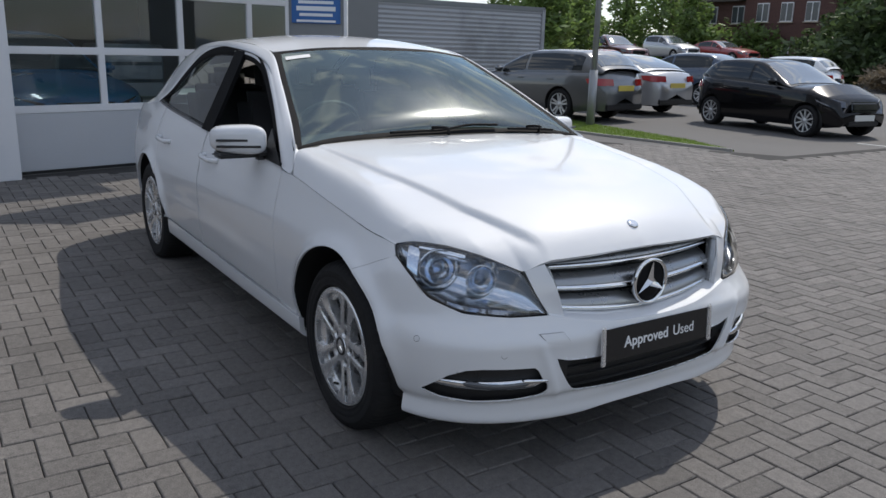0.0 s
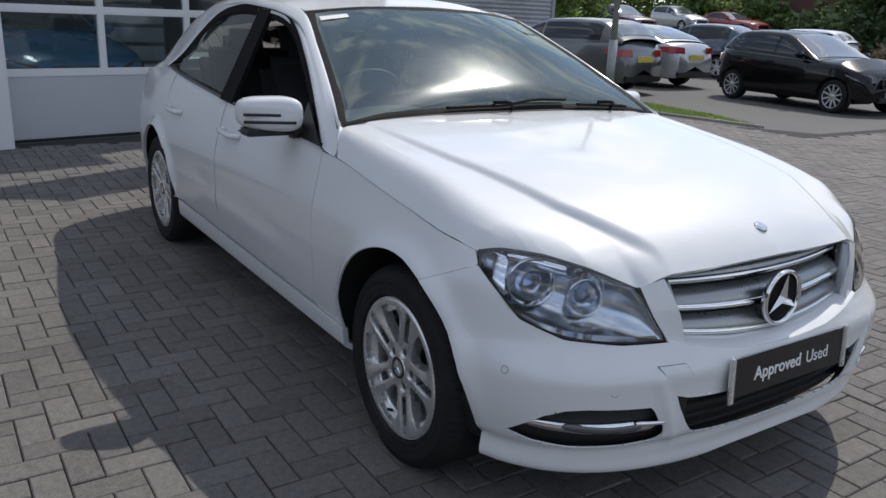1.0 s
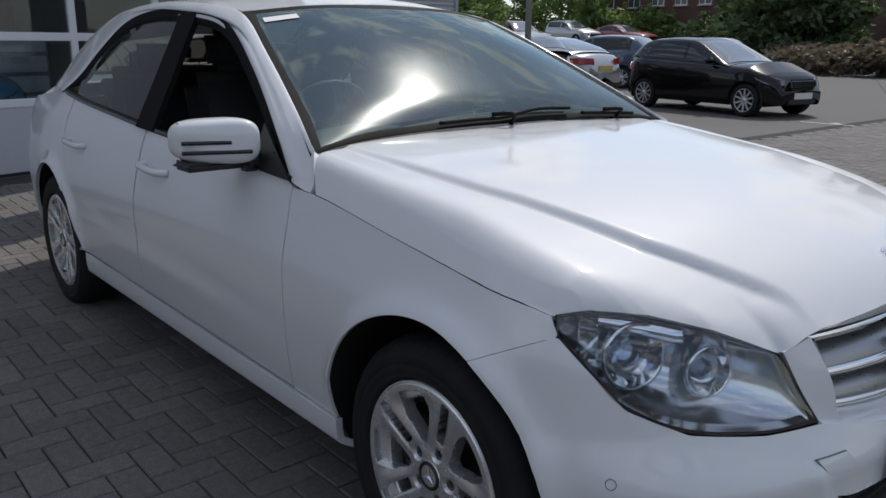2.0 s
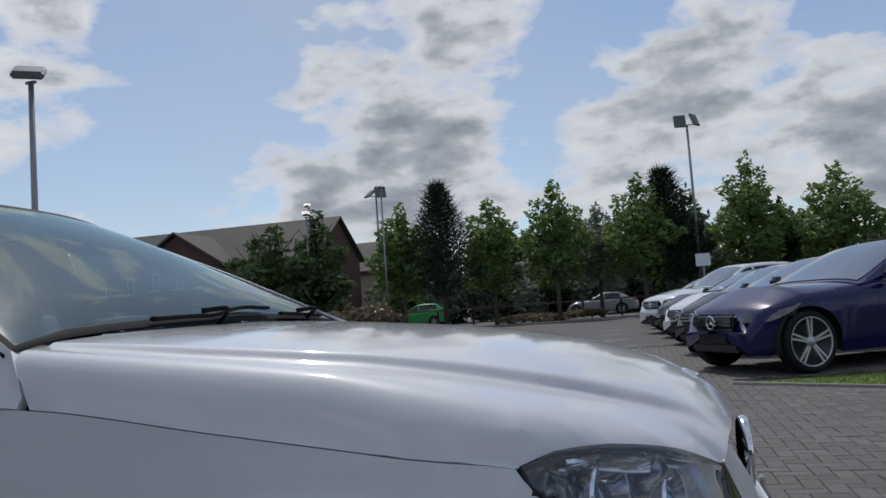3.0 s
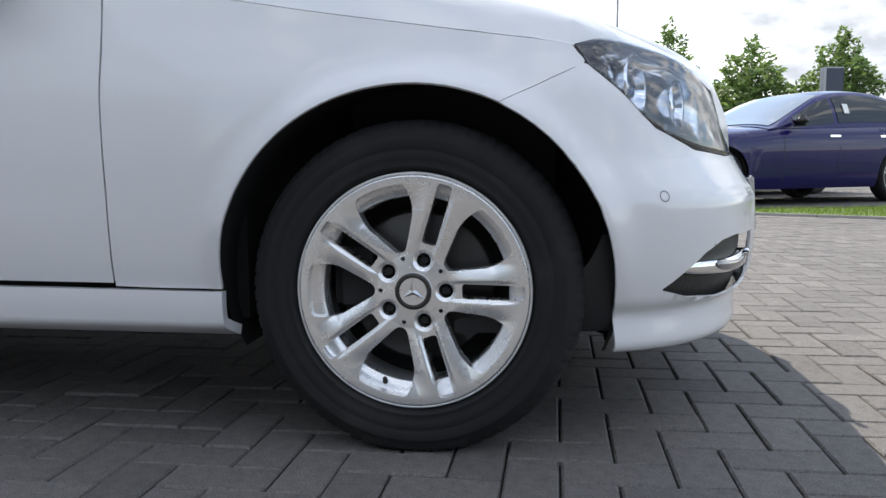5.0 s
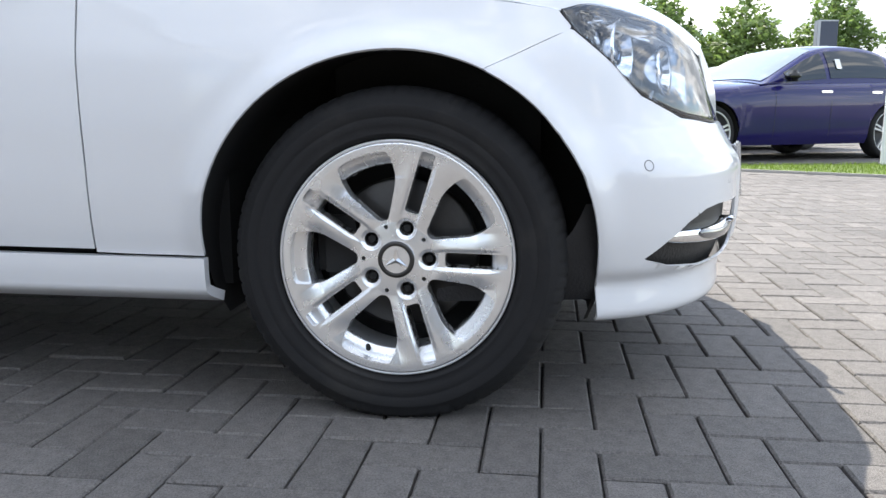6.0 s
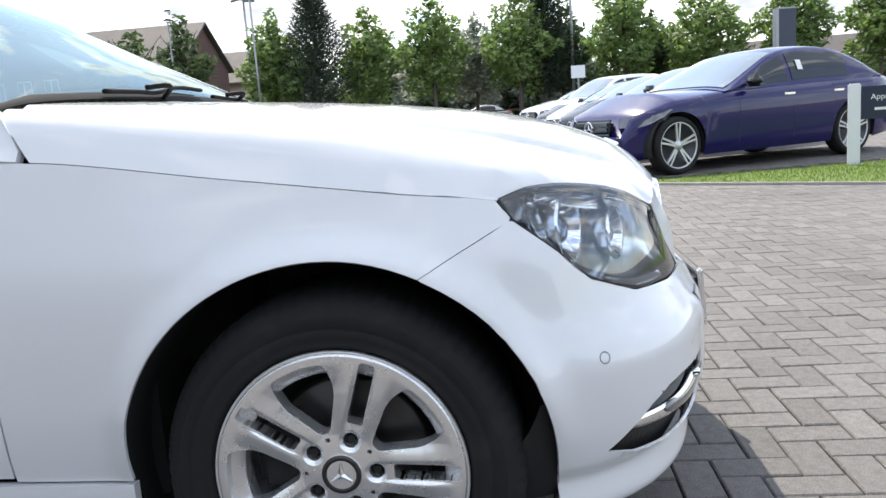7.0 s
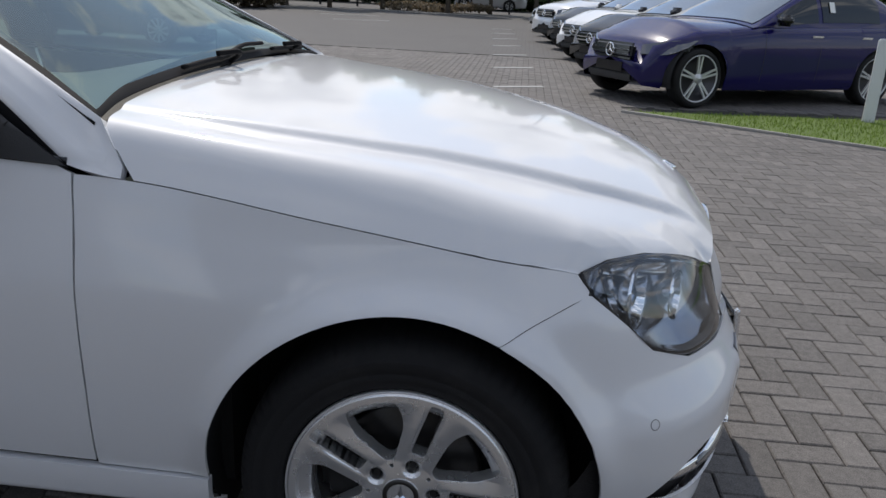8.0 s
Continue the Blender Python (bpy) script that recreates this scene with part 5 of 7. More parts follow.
def far_wheel(parent, x, y, sgn, r, rim_mat, spokes, fine_):
    w = new("wheel")
    w.parent = parent
    w.matrix_local = Matrix.Translation((x, y, r))
    seg = 40 if fine_ else 28
    k = sgn
    q = 1.13 if fine_ else 1.0
    spun([(r * .66 * q, k * -.16), (r * .90, k * -.20), (r * .97, k * -.18), (r, k * -.14), (r, k * -.04), (r * .97, k * -.01), (r * .90, k * .008), (r * .70 * q, k * .004), (r * .67 * q, k * -.02)], seg, (0, 0, 0), "y", M_RUBBER, "tyre", w)
    spun([(0, k * -.10), (r * .5, k * -.10), (r * .6, k * -.08), (r * .65 * q, k * -.02), (r * .69 * q, k * .0)], seg, (0, 0, 0), "y", M_DARKWHEEL, "rim_barrel", w)
    V, F = [], []
    for s in range(spokes):
        for d in (((-.085, .085) if fine_ else (-.13, .13)) if spokes == 5 else (0,)):
            t = 2 * np.pi * s / spokes + .3
            w0, w1 = ((.042, .030) if fine_ else (.06, .05)) if spokes == 5 else (.05, .045)
            c, si = math.cos(t), math.sin(t)
            b = len(V)
            for rr, off, ww, dep in ((.08, d * .3, w0, -.012), (.68 * q, d, w1, .0)):
                for e in (-1, 1):
                    u, v = rr * r, (off + e * ww) * r
                    V.append((u * c - v * si, k * dep, u * si + v * c))
                    V.append((u * c - v * si, k * (dep - .02), u * si + v * c))
            F += [(b, b + 2, b + 6, b + 4), (b, b + 4, b + 5, b + 1), (b + 2, b + 3, b + 7, b + 6)]
    raw("rim", V, F, rim_mat, w, "", False)
    spun([(0, k * .0), (r * .16, k * -.004), (r * .18, k * -.02)], 16, (0, 0, 0), "y", rim_mat, "hub_cap", w)
    spun([(r * .66 * q, k * -.006), (r * .675 * q, k * .003), (r * .70 * q, k * .004), (r * .71 * q, k * -.004)], seg, (0, 0, 0), "y", rim_mat, "rim_lip", w)


def road_car(name, label, mat, at, heading, kind, rim_mat=M_WHEELCOVER, spokes=5, scale=1.0, z=0.0, group="", grille_bars=0, fine_=False):
    """A parked car. kind gives its silhouette; heading in degrees."""
    K = {
        "saloon": dict(wb=2.82, fo=.56, ro=1.05, w=.905, h=1.44, wbx=.62, rf=-.30, rr=-1.30, bb=-1.98, belt0=.93, belt1=.99, nose=.66, tail=.98, bon=.95, r=.335),
        "coupe": dict(wb=2.76, fo=.80, ro=1.00, w=.90, h=1.39, wbx=.55, rf=-.30, rr=-1.15, bb=-2.05, belt0=.93, belt1=1.0, nose=.66, tail=.98, bon=.93, r=.335),
        "estate": dict(wb=2.75, fo=.80, ro=.98, w=.90, h=1.46, wbx=.62, rf=-.25, rr=-1.9, bb=-2.28, belt0=.93, belt1=1.02, nose=.66, tail=.95, bon=.93, r=.33),
        "hatch": dict(wb=2.52, fo=.76, ro=.70, w=.86, h=1.48, wbx=.72, rf=-.10, rr=-1.45, bb=-1.88, belt0=.93, belt1=1.06, nose=.66, tail=.98, bon=.97, r=.305),
        "supermini": dict(wb=2.52, fo=.60, ro=.66, w=.85, h=1.44, wbx=.74, rf=-.10, rr=-1.40, bb=-1.84, belt0=.93, belt1=1.04, nose=.68, tail=.98, bon=.98, r=.305),
        "suv": dict(wb=2.78, fo=.82, ro=.95, w=.94, h=1.66, wbx=.66, rf=-.15, rr=-1.75, bb=-2.18, belt0=1.06, belt1=1.14, nose=.82, tail=1.10, bon=1.08, r=.36),
    }[kind]
    car = thing(name, label, "car", Matrix.Translation((at[0], at[1], z)) @ pose(0, 0, 0, 0, 0, heading) @ Matrix.Diagonal((scale, scale, scale, 1)), group)
    x1, x0 = K["wb"] / 2 + K["fo"], -K["wb"] / 2 - K["ro"]
    xf, xr = K["wb"] / 2, -K["wb"] / 2
    ra = K["r"] + .045
    xs = set(np.linspace(x0, x1, 46))
    for xw in (xf, xr):
        xs |= set(xw + ra * np.cos(np.linspace(0, np.pi, 17)))
        xs |= {xw - ra - .004, xw + ra + .004}
    xs = np.array(sorted(xs))

    def plan(x):
        m = (x0 + x1) / 2
        L = (x1 - x0) / 2
        u = np.abs((x - m) / L)
        return K["w"] * (1 - np.clip((u - .62) / .38, 0, 1)**2.6 * .34)

    def low(x):
        z_ = np.full_like(x, .20) + .05 * np.clip((np.abs(x) - xf - .35) / .4, 0, 1)
        for xw in (xf, xr):
            d = np.abs(x - xw)
            z_ = np.where(d < ra, np.maximum(z_, K["r"] + np.sqrt(np.maximum(ra**2 - d**2, 0))), z_)
        return z_

    cab0, cab1 = K["wbx"] + .12, K["bb"] - .05

    def shoulder(x):
        return np.interp(x, (x0, x0 + .12, cab1, K["wbx"], xf, x1 - .22, x1 - .05, x1), (K["tail"] - .20, K["tail"] - .05, K["belt1"] - .02, K["belt0"] - .02, K["bon"] - .12, K["nose"] + .07, K["nose"] - .04, K["nose"] - .20))

    def deck(x):
        return np.interp(x, (x0, x0 + .10, cab1, K["wbx"], xf, x1 - .25, x1 - .06, x1), (K["tail"] - .18, K["tail"] + .01, K["belt1"] + .02, K["belt0"] + .03, K["bon"] + .01, K["nose"] + .14, K["nose"] + .02, K["nose"] - .18))

    prof_t = np.array((0, .06, .15, .30, .5, .7, .85, .95, 1))
    prof_w = np.array((.925, .955, .972, .985, .995, 1.0, .985, .965, .93))
    rows = []
    W, lo, sh, de = plan(xs), low(xs), shoulder(xs), deck(xs)
    sh = np.maximum(sh, lo + .02)
    for t in np.linspace(0, 1, 12):
        zz = lo + (sh - lo) * t
        tz = np.clip((zz - .2) / (sh - .2 + 1e-6), 0, 1)
        rows.append(np.stack([xs, -W * np.interp(tz, prof_t, prof_w), zz], -1))
    ws = W * prof_w[-1]
    for c in (.90, .75, .5, .25, 0):
        rows.append(np.stack([xs, -ws * c, sh + (de - sh) * (1 - c**3)], -1))
    half = np.stack(rows, 1)
    full = np.concatenate([half, sgn_of(half, -1)[:, ::-1][:, 1:]], 1)
    # round off the two ends
    end0, end1 = full[:1].copy(), full[-1:].copy()
    for e, dx in ((end0, -.05), (end1, .05)):
        e[..., 0] += dx
        e[..., 1] *= .93
        e[..., 2] = .50 + (e[..., 2] - .50) * .80
    m0, m1 = end0.copy(), end1.copy()
    m0[..., 1:] = (m0[..., 1:] - (0, .5)) * .02 + (0, .5)
    m1[..., 1:] = (m1[..., 1:] - (0, .5)) * .02 + (0, .5)
    full = np.concatenate([m0, end0, full, end1, m1], 0)
    sheet("body", full, mat, car, (0, 0, 1), 0)
    # cabin shell
    cx = np.linspace(K["wbx"] + .10, K["bb"], 44)

    def roof_z(x):
        return np.interp(x, (K["bb"], K["bb"] + .10, K["rr"], (K["rf"] + K["rr"]) / 2, K["rf"], K["wbx"], K["wbx"] + .10),
                         (K["belt1"], K["belt1"] + .13 * (K["h"] - K["belt1"]) / .45, K["h"] - .035, K["h"], K["h"] - .035, K["belt0"] + .05, K["belt0"] + .01))
    kk = np.ones(7) / 7

    def smooth(a):
        return np.convolve(np.pad(a, 3, mode="edge"), kk, "valid")
    rz = smooth(roof_z(cx))
    bz = np.interp(cx, (K["bb"], K["wbx"]), (K["belt1"] - .03, K["belt0"] - .03))
    rz = np.maximum(rz, bz + .02)
    yb = plan(cx) * .925
    yr = yb - (rz - bz) * .42

    def cabin(t, off=0.0):
        """t 0 to 1 up the side, 1 to 2 over the roof to the middle."""
        if t <= 1:
            s = t
            y = yb + (yr - yb) * s + .03 * np.sin(np.pi * s * .9)
            z_ = bz + (rz - .05 - bz) * s
            return np.stack([cx, -(y + off), z_], -1)
        s = t - 1
        return np.stack([cx, -(yr + .005) * (1 - s), rz - .05 * (1 - s)**3.5 + off], -1)
    ts = np.r_[np.linspace(0, 1, 8), np.linspace(1.08, 2, 9)]
    shell = np.stack([cabin(t) for t in ts], 1)
    sheet("cabin_shell", np.concatenate([shell, sgn_of(shell, -1)[:, ::-1][:, 1:]], 1), mat, car, (0, 0, 1), 0)

    def window(name_, u0, u1, t0, t1, n=14):
        iu = np.linspace(u0, u1, n)
        out_ = []
        for sgn in (-1, 1):
            g = []
            for t in np.linspace(t0, t1, 6):
                c = cabin(t, .007)
                g.append(np.stack([np.interp(iu, np.arange(44), c[:, k]) for k in range(3)], -1))
            g = np.stack(g, 1)
            out_.append(sheet(name_, sgn_of(g, -sgn), M_CARGLASS, car, (0, sgn, .3), .004))
    i_of = lambda x: float(np.interp(-x, -cx, np.arange(44)))
    a, b = i_of(K["wbx"] - .30), i_of(K["bb"] + (.62 if kind in ("saloon", "coupe") else .42))
    mid = i_of(-.36 if kind not in ("hatch", "supermini") else -.25)
    window("front_window", a, mid - .5, .16, .90)
    window("rear_window", mid + .6, b, .16, .90)

    def screen(name_, i0, i1):
        g = []
        for i in np.linspace(i0, i1, 8):
            row = []
            for t in np.r_[np.linspace(1.07, 2, 9)]:
                c = cabin(t, .008)
                row.append([np.interp(i, np.arange(44), c[:, k]) for k in range(3)])
            g.append(row)
        g = np.array(g)
        g = np.concatenate([g, sgn_of(g, -1)[:, ::-1][:, 1:]], 1)
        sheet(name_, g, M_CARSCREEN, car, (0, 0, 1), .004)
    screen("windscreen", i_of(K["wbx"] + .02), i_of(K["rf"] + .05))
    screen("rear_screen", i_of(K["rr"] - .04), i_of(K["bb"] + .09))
    # lamps, grille, plates, mirrors, handles
    for sgn in (-1, 1):
        hz = K["nose"] + .0
        hl = coons([(x1 - .06, sgn * K["w"] * .50, hz - .10), (x1 - .22, sgn * K["w"] * .79, hz - .09), (x1 - .42, sgn * K["w"] * .915, hz + .0)],
                   [(x1 - .10, sgn * K["w"] * .48, hz + .00), (x1 - .28, sgn * K["w"] * .76, hz + .06), (x1 - .55, sgn * K["w"] * .915, hz + .08)],
                   [(x1 - .06, sgn * K["w"] * .50, hz - .10), (x1 - .10, sgn * K["w"] * .48, hz)], [(x1 - .42, sgn * K["w"] * .915, hz), (x1 - .55, sgn * K["w"] * .915, hz + .08)], 12, 6, 0)
        sheet("headlamp", hl + np.array((.055, sgn * .030, .01)), M_HEADL, car, (1, sgn * .5, 0), .05)
        tz = K["tail"] - .13
        tl = coons([(x0 + .02, sgn * K["w"] * .38, tz - .07), (x0 + .12, sgn * K["w"] * .74, tz - .07), (x0 + .36, sgn * K["w"] * .86, tz - .03)],
                   [(x0 + .04, sgn * K["w"] * .40, tz + .06), (x0 + .14, sgn * K["w"] * .72, tz + .07), (x0 + .42, sgn * K["w"] * .85, tz + .06)],
                   [(x0 + .02, sgn * K["w"] * .38, tz - .07), (x0 + .04, sgn * K["w"] * .40, tz + .06)], [(x0 + .36, sgn * K["w"] * .86, tz - .03), (x0 + .42, sgn * K["w"] * .85, tz + .06)], 12, 6, 0)
        sheet("tail_lamp", tl + np.array((-.055, sgn * .045, 0)), M_TAIL, car, (-1, sgn * .5, 0), .05)
        part("door_mirror", block((.13, .20, .13), (K["wbx"] - .28, sgn * (K["w"] + .045), K["belt0"] + .075), .04, 3), mat if not fine_ else M_GLOSSB, car, "", True)
        for hx in (-.28, -1.12):
            part("door_handle", block((.19, .03, .026), (hx, sgn * (K["w"] * .985), K["belt0"] - .10), .01), M_CHROME if fine_ else mat, car)
        if fine_:
            for xx in (K["wbx"] - .10, -.36, -1.25):
                zz = np.linspace(.30, K["belt0"] - .03, 12)
                tz_ = np.clip((zz - .2) / (K["belt0"] - .22), 0, 1)
                y = float(plan(np.array([xx]))[0]) * np.interp(tz_, prof_t, prof_w) + .0015
                xx_ = xx - .10 * (zz > .55) * (zz - .55) * (xx < -1)
                g = np.stack([np.stack([xx_ - .003, sgn * y, zz], -1), np.stack([xx_ + .003, sgn * y, zz], -1)], 1)
                sheet("door_seam", g, M_SEAL, car, (0, sgn, 0), 0)
    gz = K["nose"] - .08
    part("grille", block((.10, K["w"] * .84, .19), (x1 - .0, 0, gz), .04, 3, pose(0, 0, 0, 0, -8, 0)), M_GLOSSB, car)
    for q in range(grille_bars):
        part("grille_bar", block((.03, K["w"] * .80, .018), (x1 + .052, 0, gz - .035 + .05 * q), .006), M_CHROME, car, "chrome grille bar")
    if grille_bars:
        spun([(.075, -.012), (.082, 0), (.075, .010), (.066, .002)], 28, (x1 + .068, 0, gz), "x", M_CHROME, "emblem_ring", car)
        star((x1 + .064, 0, gz), .070, .016, .010, "x", M_CHROME, "emblem_star", car)
    part("front_plate", block((.012, .52, .11), (x1 + .056, 0, .40), .003), M_PLATEW if not grille_bars else M_PLATE, car, "blank number plate")
    part("lower_intake", block((.06, K["w"] * .98, .11), (x1 + .020, 0, .30), .03), M_BLACK, car)
    part("rear_plate", block((.012, .52, .11), (x0 - .058, 0, .70), .003), M_PLATEY, car, "blank number plate")
    part("rear_valance", block((.06, K["w"] * 1.35, .14), (x0 - .028, 0, .33), .03), M_BLACK, car)
    for xw in (xf, xr):
        for sgn in (-1, 1):
            far_wheel(car, xw, sgn * (K["w"] - .035), sgn, K["r"], rim_mat, spokes, fine_)
            V = [(xw + rr * math.cos(t), sgn * y, K["r"] + rr * math.sin(t)) for y, rr in ((K["w"] * .95, ra + .004), (K["w"] - .30, ra + .004), (K["w"] - .30, 0)) for t in np.linspace(-.3, np.pi + .3, 18)]
            raw("wheel_housing", V, [(i * 18 + k, i * 18 + k + 1, (i + 1) * 18 + k + 1, (i + 1) * 18 + k) for i in range(2) for k in range(17)], M_LINER, car)
    part("underbody", block((x1 - x0 - .5, K["w"] * 1.2, .25), ((x0 + x1) / 2, 0, .34), .05), M_LINER, car)
    return car


P_PURPLE, P_BLACK = paint("indigo_paint", (.009, .007, .075), .25, .0, .6, .2), paint("black_paint", (.004, .004, .005), .25, .0, .6, .1)
P_WHITE, P_SILVER = paint("white_car_paint", (.72, .73, .74)), paint("silver_paint", (.38, .39, .41), .3, .6)
P_GREY, P_RED = paint("grey_paint", (.11, .115, .12), .3, .55), paint("red_paint", (.26, .018, .018))
P_DRED, P_GREEN = paint("dark_red_paint", (.10, .014, .014)), paint("green_paint", (.035, .40, .09))
P_BLUE = paint("blue_paint", (.03, .055, .10), .28, .3)


def beside(wheel_xy, heading, wb, half, front=True, left=True):
    """The middle of a car whose near wheel stands at that place."""
    h = radians(heading)
    f, l = Vector((math.cos(h), math.sin(h))), Vector((-math.sin(h), math.cos(h)))
    return Vector(wheel_xy) - f * (wb / 2 if front else -wb / 2) - l * (half if left else -half)


HEAD = 209.5
first = beside((2.23, 7.56), HEAD, 2.82 * 1.04, .87 * 1.04)
ROW = "row of parked cars by the lawn"
indigo = road_car("saloon_car", "dark indigo saloon with star-spoke wheels, parked by the lawn", P_PURPLE, first, HEAD, "saloon", M_WHEELCOVER, 5, scale=1.04, group=ROW, grille_bars=2, fine_=True)
part("window_sticker", block((.085, .004, .13), (-.56, .772, 1.17), .001, 1, pose(0, 0, 0, 23, 0, 0)), M_PAPER, indigo, "white paper sticker in the window")
for k, (pnt, kind, lab) in enumerate(((P_BLACK, "saloon", "black saloon parked in the row by the lawn"), (P_WHITE, "saloon", "white saloon parked in the row by the lawn"),
                                      (P_BLACK, "saloon", "glossy black saloon parked in the row"), (P_WHITE, "suv", "tall white off-roader parked in the row"),
                                      (P_BLACK, "saloon", "black saloon near the end of the row"), (P_SILVER, "hatch", "silver hatchback at the end of the row"))):
    road_car("saloon_car" if kind == "saloon" else "parked_car", lab, pnt, first + Vector((-.12, 2.75)) * (k + 1), HEAD, kind, group=ROW, grille_bars=2)
road_car("saloon_car", "white saloon parked behind the row", P_WHITE, first + Vector((6.6, 3.2)), HEAD, "saloon")
road_car("hatchback_car", "black five-door hatchback with plastic wheel covers", P_BLACK, beside((-6.10, 11.37), -9, 2.52 * .96, .82 * .96, True, False), -9, "supermini", M_WHEELCOVER, 10, scale=.96, z=-.018, grille_bars=0)
LOT = "cars in the tarmac bays"
road_car("estate_car", "grey low-roofed estate car seen from behind", P_GREY, beside((-10.15, 9.03), 188, 2.75, .87, False), 188, "estate", z=-.016, group=LOT)
road_car("coupe_car", "silver two-door coupe seen from behind", P_SILVER, beside((-11.2, 11.75), 182, 2.76, .87, False), 182, "coupe", z=-.016, group=LOT)
road_car("hatchback_car", "dark blue hatchback among the parked cars", P_BLUE, (-14.2, 17.2), 193, "hatch", z=-.016, group=LOT)
road_car("estate_car", "white estate car seen from behind", P_WHITE, (-15.0, 22.8), 190, "estate", z=-.016, group=LOT)
road_car("saloon_car", "dark grey saloon parked by the steel container", P_GREY, (-21.5, 15.4), 205, "saloon", z=-.016, group=LOT)
road_car("saloon_car", "white saloon parked by the steel container", P_WHITE, (-21.0, 18.4), 205, "saloon", z=-.02, group=LOT)
FAR = "cars on the raised lot"
for pnt, x, y, h, kind, lab in ((P_SILVER, -32.0, 37.0, -8, "hatch", "silver hatchback on the raised lot"), (P_RED, -29.4, 38.9, -6, "coupe", "bright red coupe on the raised lot"),
                                (P_DRED, -30.2, 30.5, -10, "suv", "dark red off-roader on the raised lot"), (P_RED, -25.8, 24.2, 200, "hatch", "red hatchback among the parked cars"),
                                (P_BLACK, -32.5, 27.5, 190, "estate", "black estate on the raised lot")):
    zz = -.05 + 1.15 * math.exp(-((x + 31.5)**2 + (y - 36)**2) / 81)
    road_car("parked_car", lab, pnt, (x, y), h, kind, z=zz - .02, group=FAR)
road_car("hatchback_car", "bright green hatchback parked behind a low rail", P_GREEN, (-14.6, 50.2), 182, "hatch", scale=1.04)
road_car("saloon_car", "pale silver saloon parked behind the trees", P_SILVER, (-2.4, 50.0), 184, "saloon")

# ---- lawns, kerb, bay lines ----
LAWN = [(1.32, 6.88), (3.57, 5.40), (8.6, 2.05), (9.6, 8.6), (4.45, 7.50), (2.66, 7.14)]
plate_of("lawn", LAWN, -.06, .012, M_GRASS, "bright green mown lawn strip", "grass")
rng = np.random.default_rng(11)


def blades(name, outline, count, h0, h1, z, label):
    P = np.array(outline)
    lo, hi = P.min(0), P.max(0)
    q = lo + rng.random((count * 4, 2)) * (hi - lo)
    sd, _ = inside(outline, q)
    q = q[sd < -.02][:count]
    n = len(q)
    a, h, ln = rng.random(n) * 2 * np.pi, h0 + rng.random(n) * (h1 - h0), rng.normal(0, .35, (n, 2))
    w = .0045
    d = np.stack([np.cos(a), np.sin(a)], -1) * w
    V = np.zeros((n, 3, 3))
    V[:, 0, :2], V[:, 1, :2], V[:, 2, :2] = q - d, q + d, q + ln * h[:, None]
    V[:, :2, 2], V[:, 2, 2] = z, z + h
    ob = raw(name, V.reshape(-1, 3), np.arange(3 * n).reshape(n, 3), M_BLADE, None, "", False)
    tagged(ob, label, "grass", kind="stuff")


blades("grass", LAWN, 26000, .02, .055, .008, "short green grass blades of the lawn")
STRIP = [(-10.6, 9.3), (-9.0, 7.6), (-7.4, 7.75), (-5.1, 8.15), (-6.4, 8.65), (-8.8, 9.0)]
plate_of("lawn", STRIP, -.06, .006, M_GRASS, "narrow green lawn strip by the lamp post", "grass")
blades("grass", STRIP, 9000, .02, .05, .0, "short grass blades round the lamp post")


def edging(points, label):
    P = np.array(points, float)
    root = tagged(new("kerb"), label, "kerb", kind="structure")
    for a, b in zip(P[:-1], P[1:]):
        L = np.linalg.norm(b - a)
        k = max(1, int(L / .9))
        for i in range(k):
            c = a + (b - a) * (i + .5) / k
            part("kerb_stone", block((L / k - .006, .055, .10), (c[0], c[1], -.024), .008, 2, pose(0, 0, 0, 0, 0, math.degrees(math.atan2(*(b - a)[::-1])))), M_KERB, root)


edging([(1.30, 6.86), (3.56, 5.37), (8.6, 2.02)], "pale concrete edging along the lawn")
edging([(-9.0, 7.56), (-7.4, 7.70), (-5.1, 8.10)], "pale concrete edging of the lawn strip")
edging([(-15, 39.1), (22, 39.1)], "concrete kerb at the foot of the tree line")
for k in range(7):
    c = first + Vector((-3.25, -.55)) + Vector((-.12, 2.75)) * k
    h = radians(HEAD)
    f = Vector((math.cos(h), math.sin(h)))
    l = Vector((-f.y, f.x))
    o = [c + l * -.05, c + l * .05, c + l * .05 - f * .75, c + l * -.05 - f * .75]
    plate_of("bay_line", [tuple(v) for v in o], -.003, .006, M_LINE, "worn white bay mark on the paving", "road marking")
for (x, y, a, L) in ((-5.0, 11.3, 5, 1.0), (-4.6, 11.6, -40, .5), (-8, 30, 20, 2.4), (-9, 33, 12, 2.2), (-6.5, 26, 25, 2.0)):
    d = Vector((math.cos(radians(a)), math.sin(radians(a))))
    nrm = Vector((-d.y, d.x)) * .05
    p = Vector((x, y))
    zz = -.013 if y < 14 else -.001
    plate_of("bay_line", [tuple(v) for v in (p - nrm, p + d * L - nrm, p + d * L + nrm, p + nrm)], zz - .004, zz + .006, M_LINE, "worn white bay mark", "road marking")

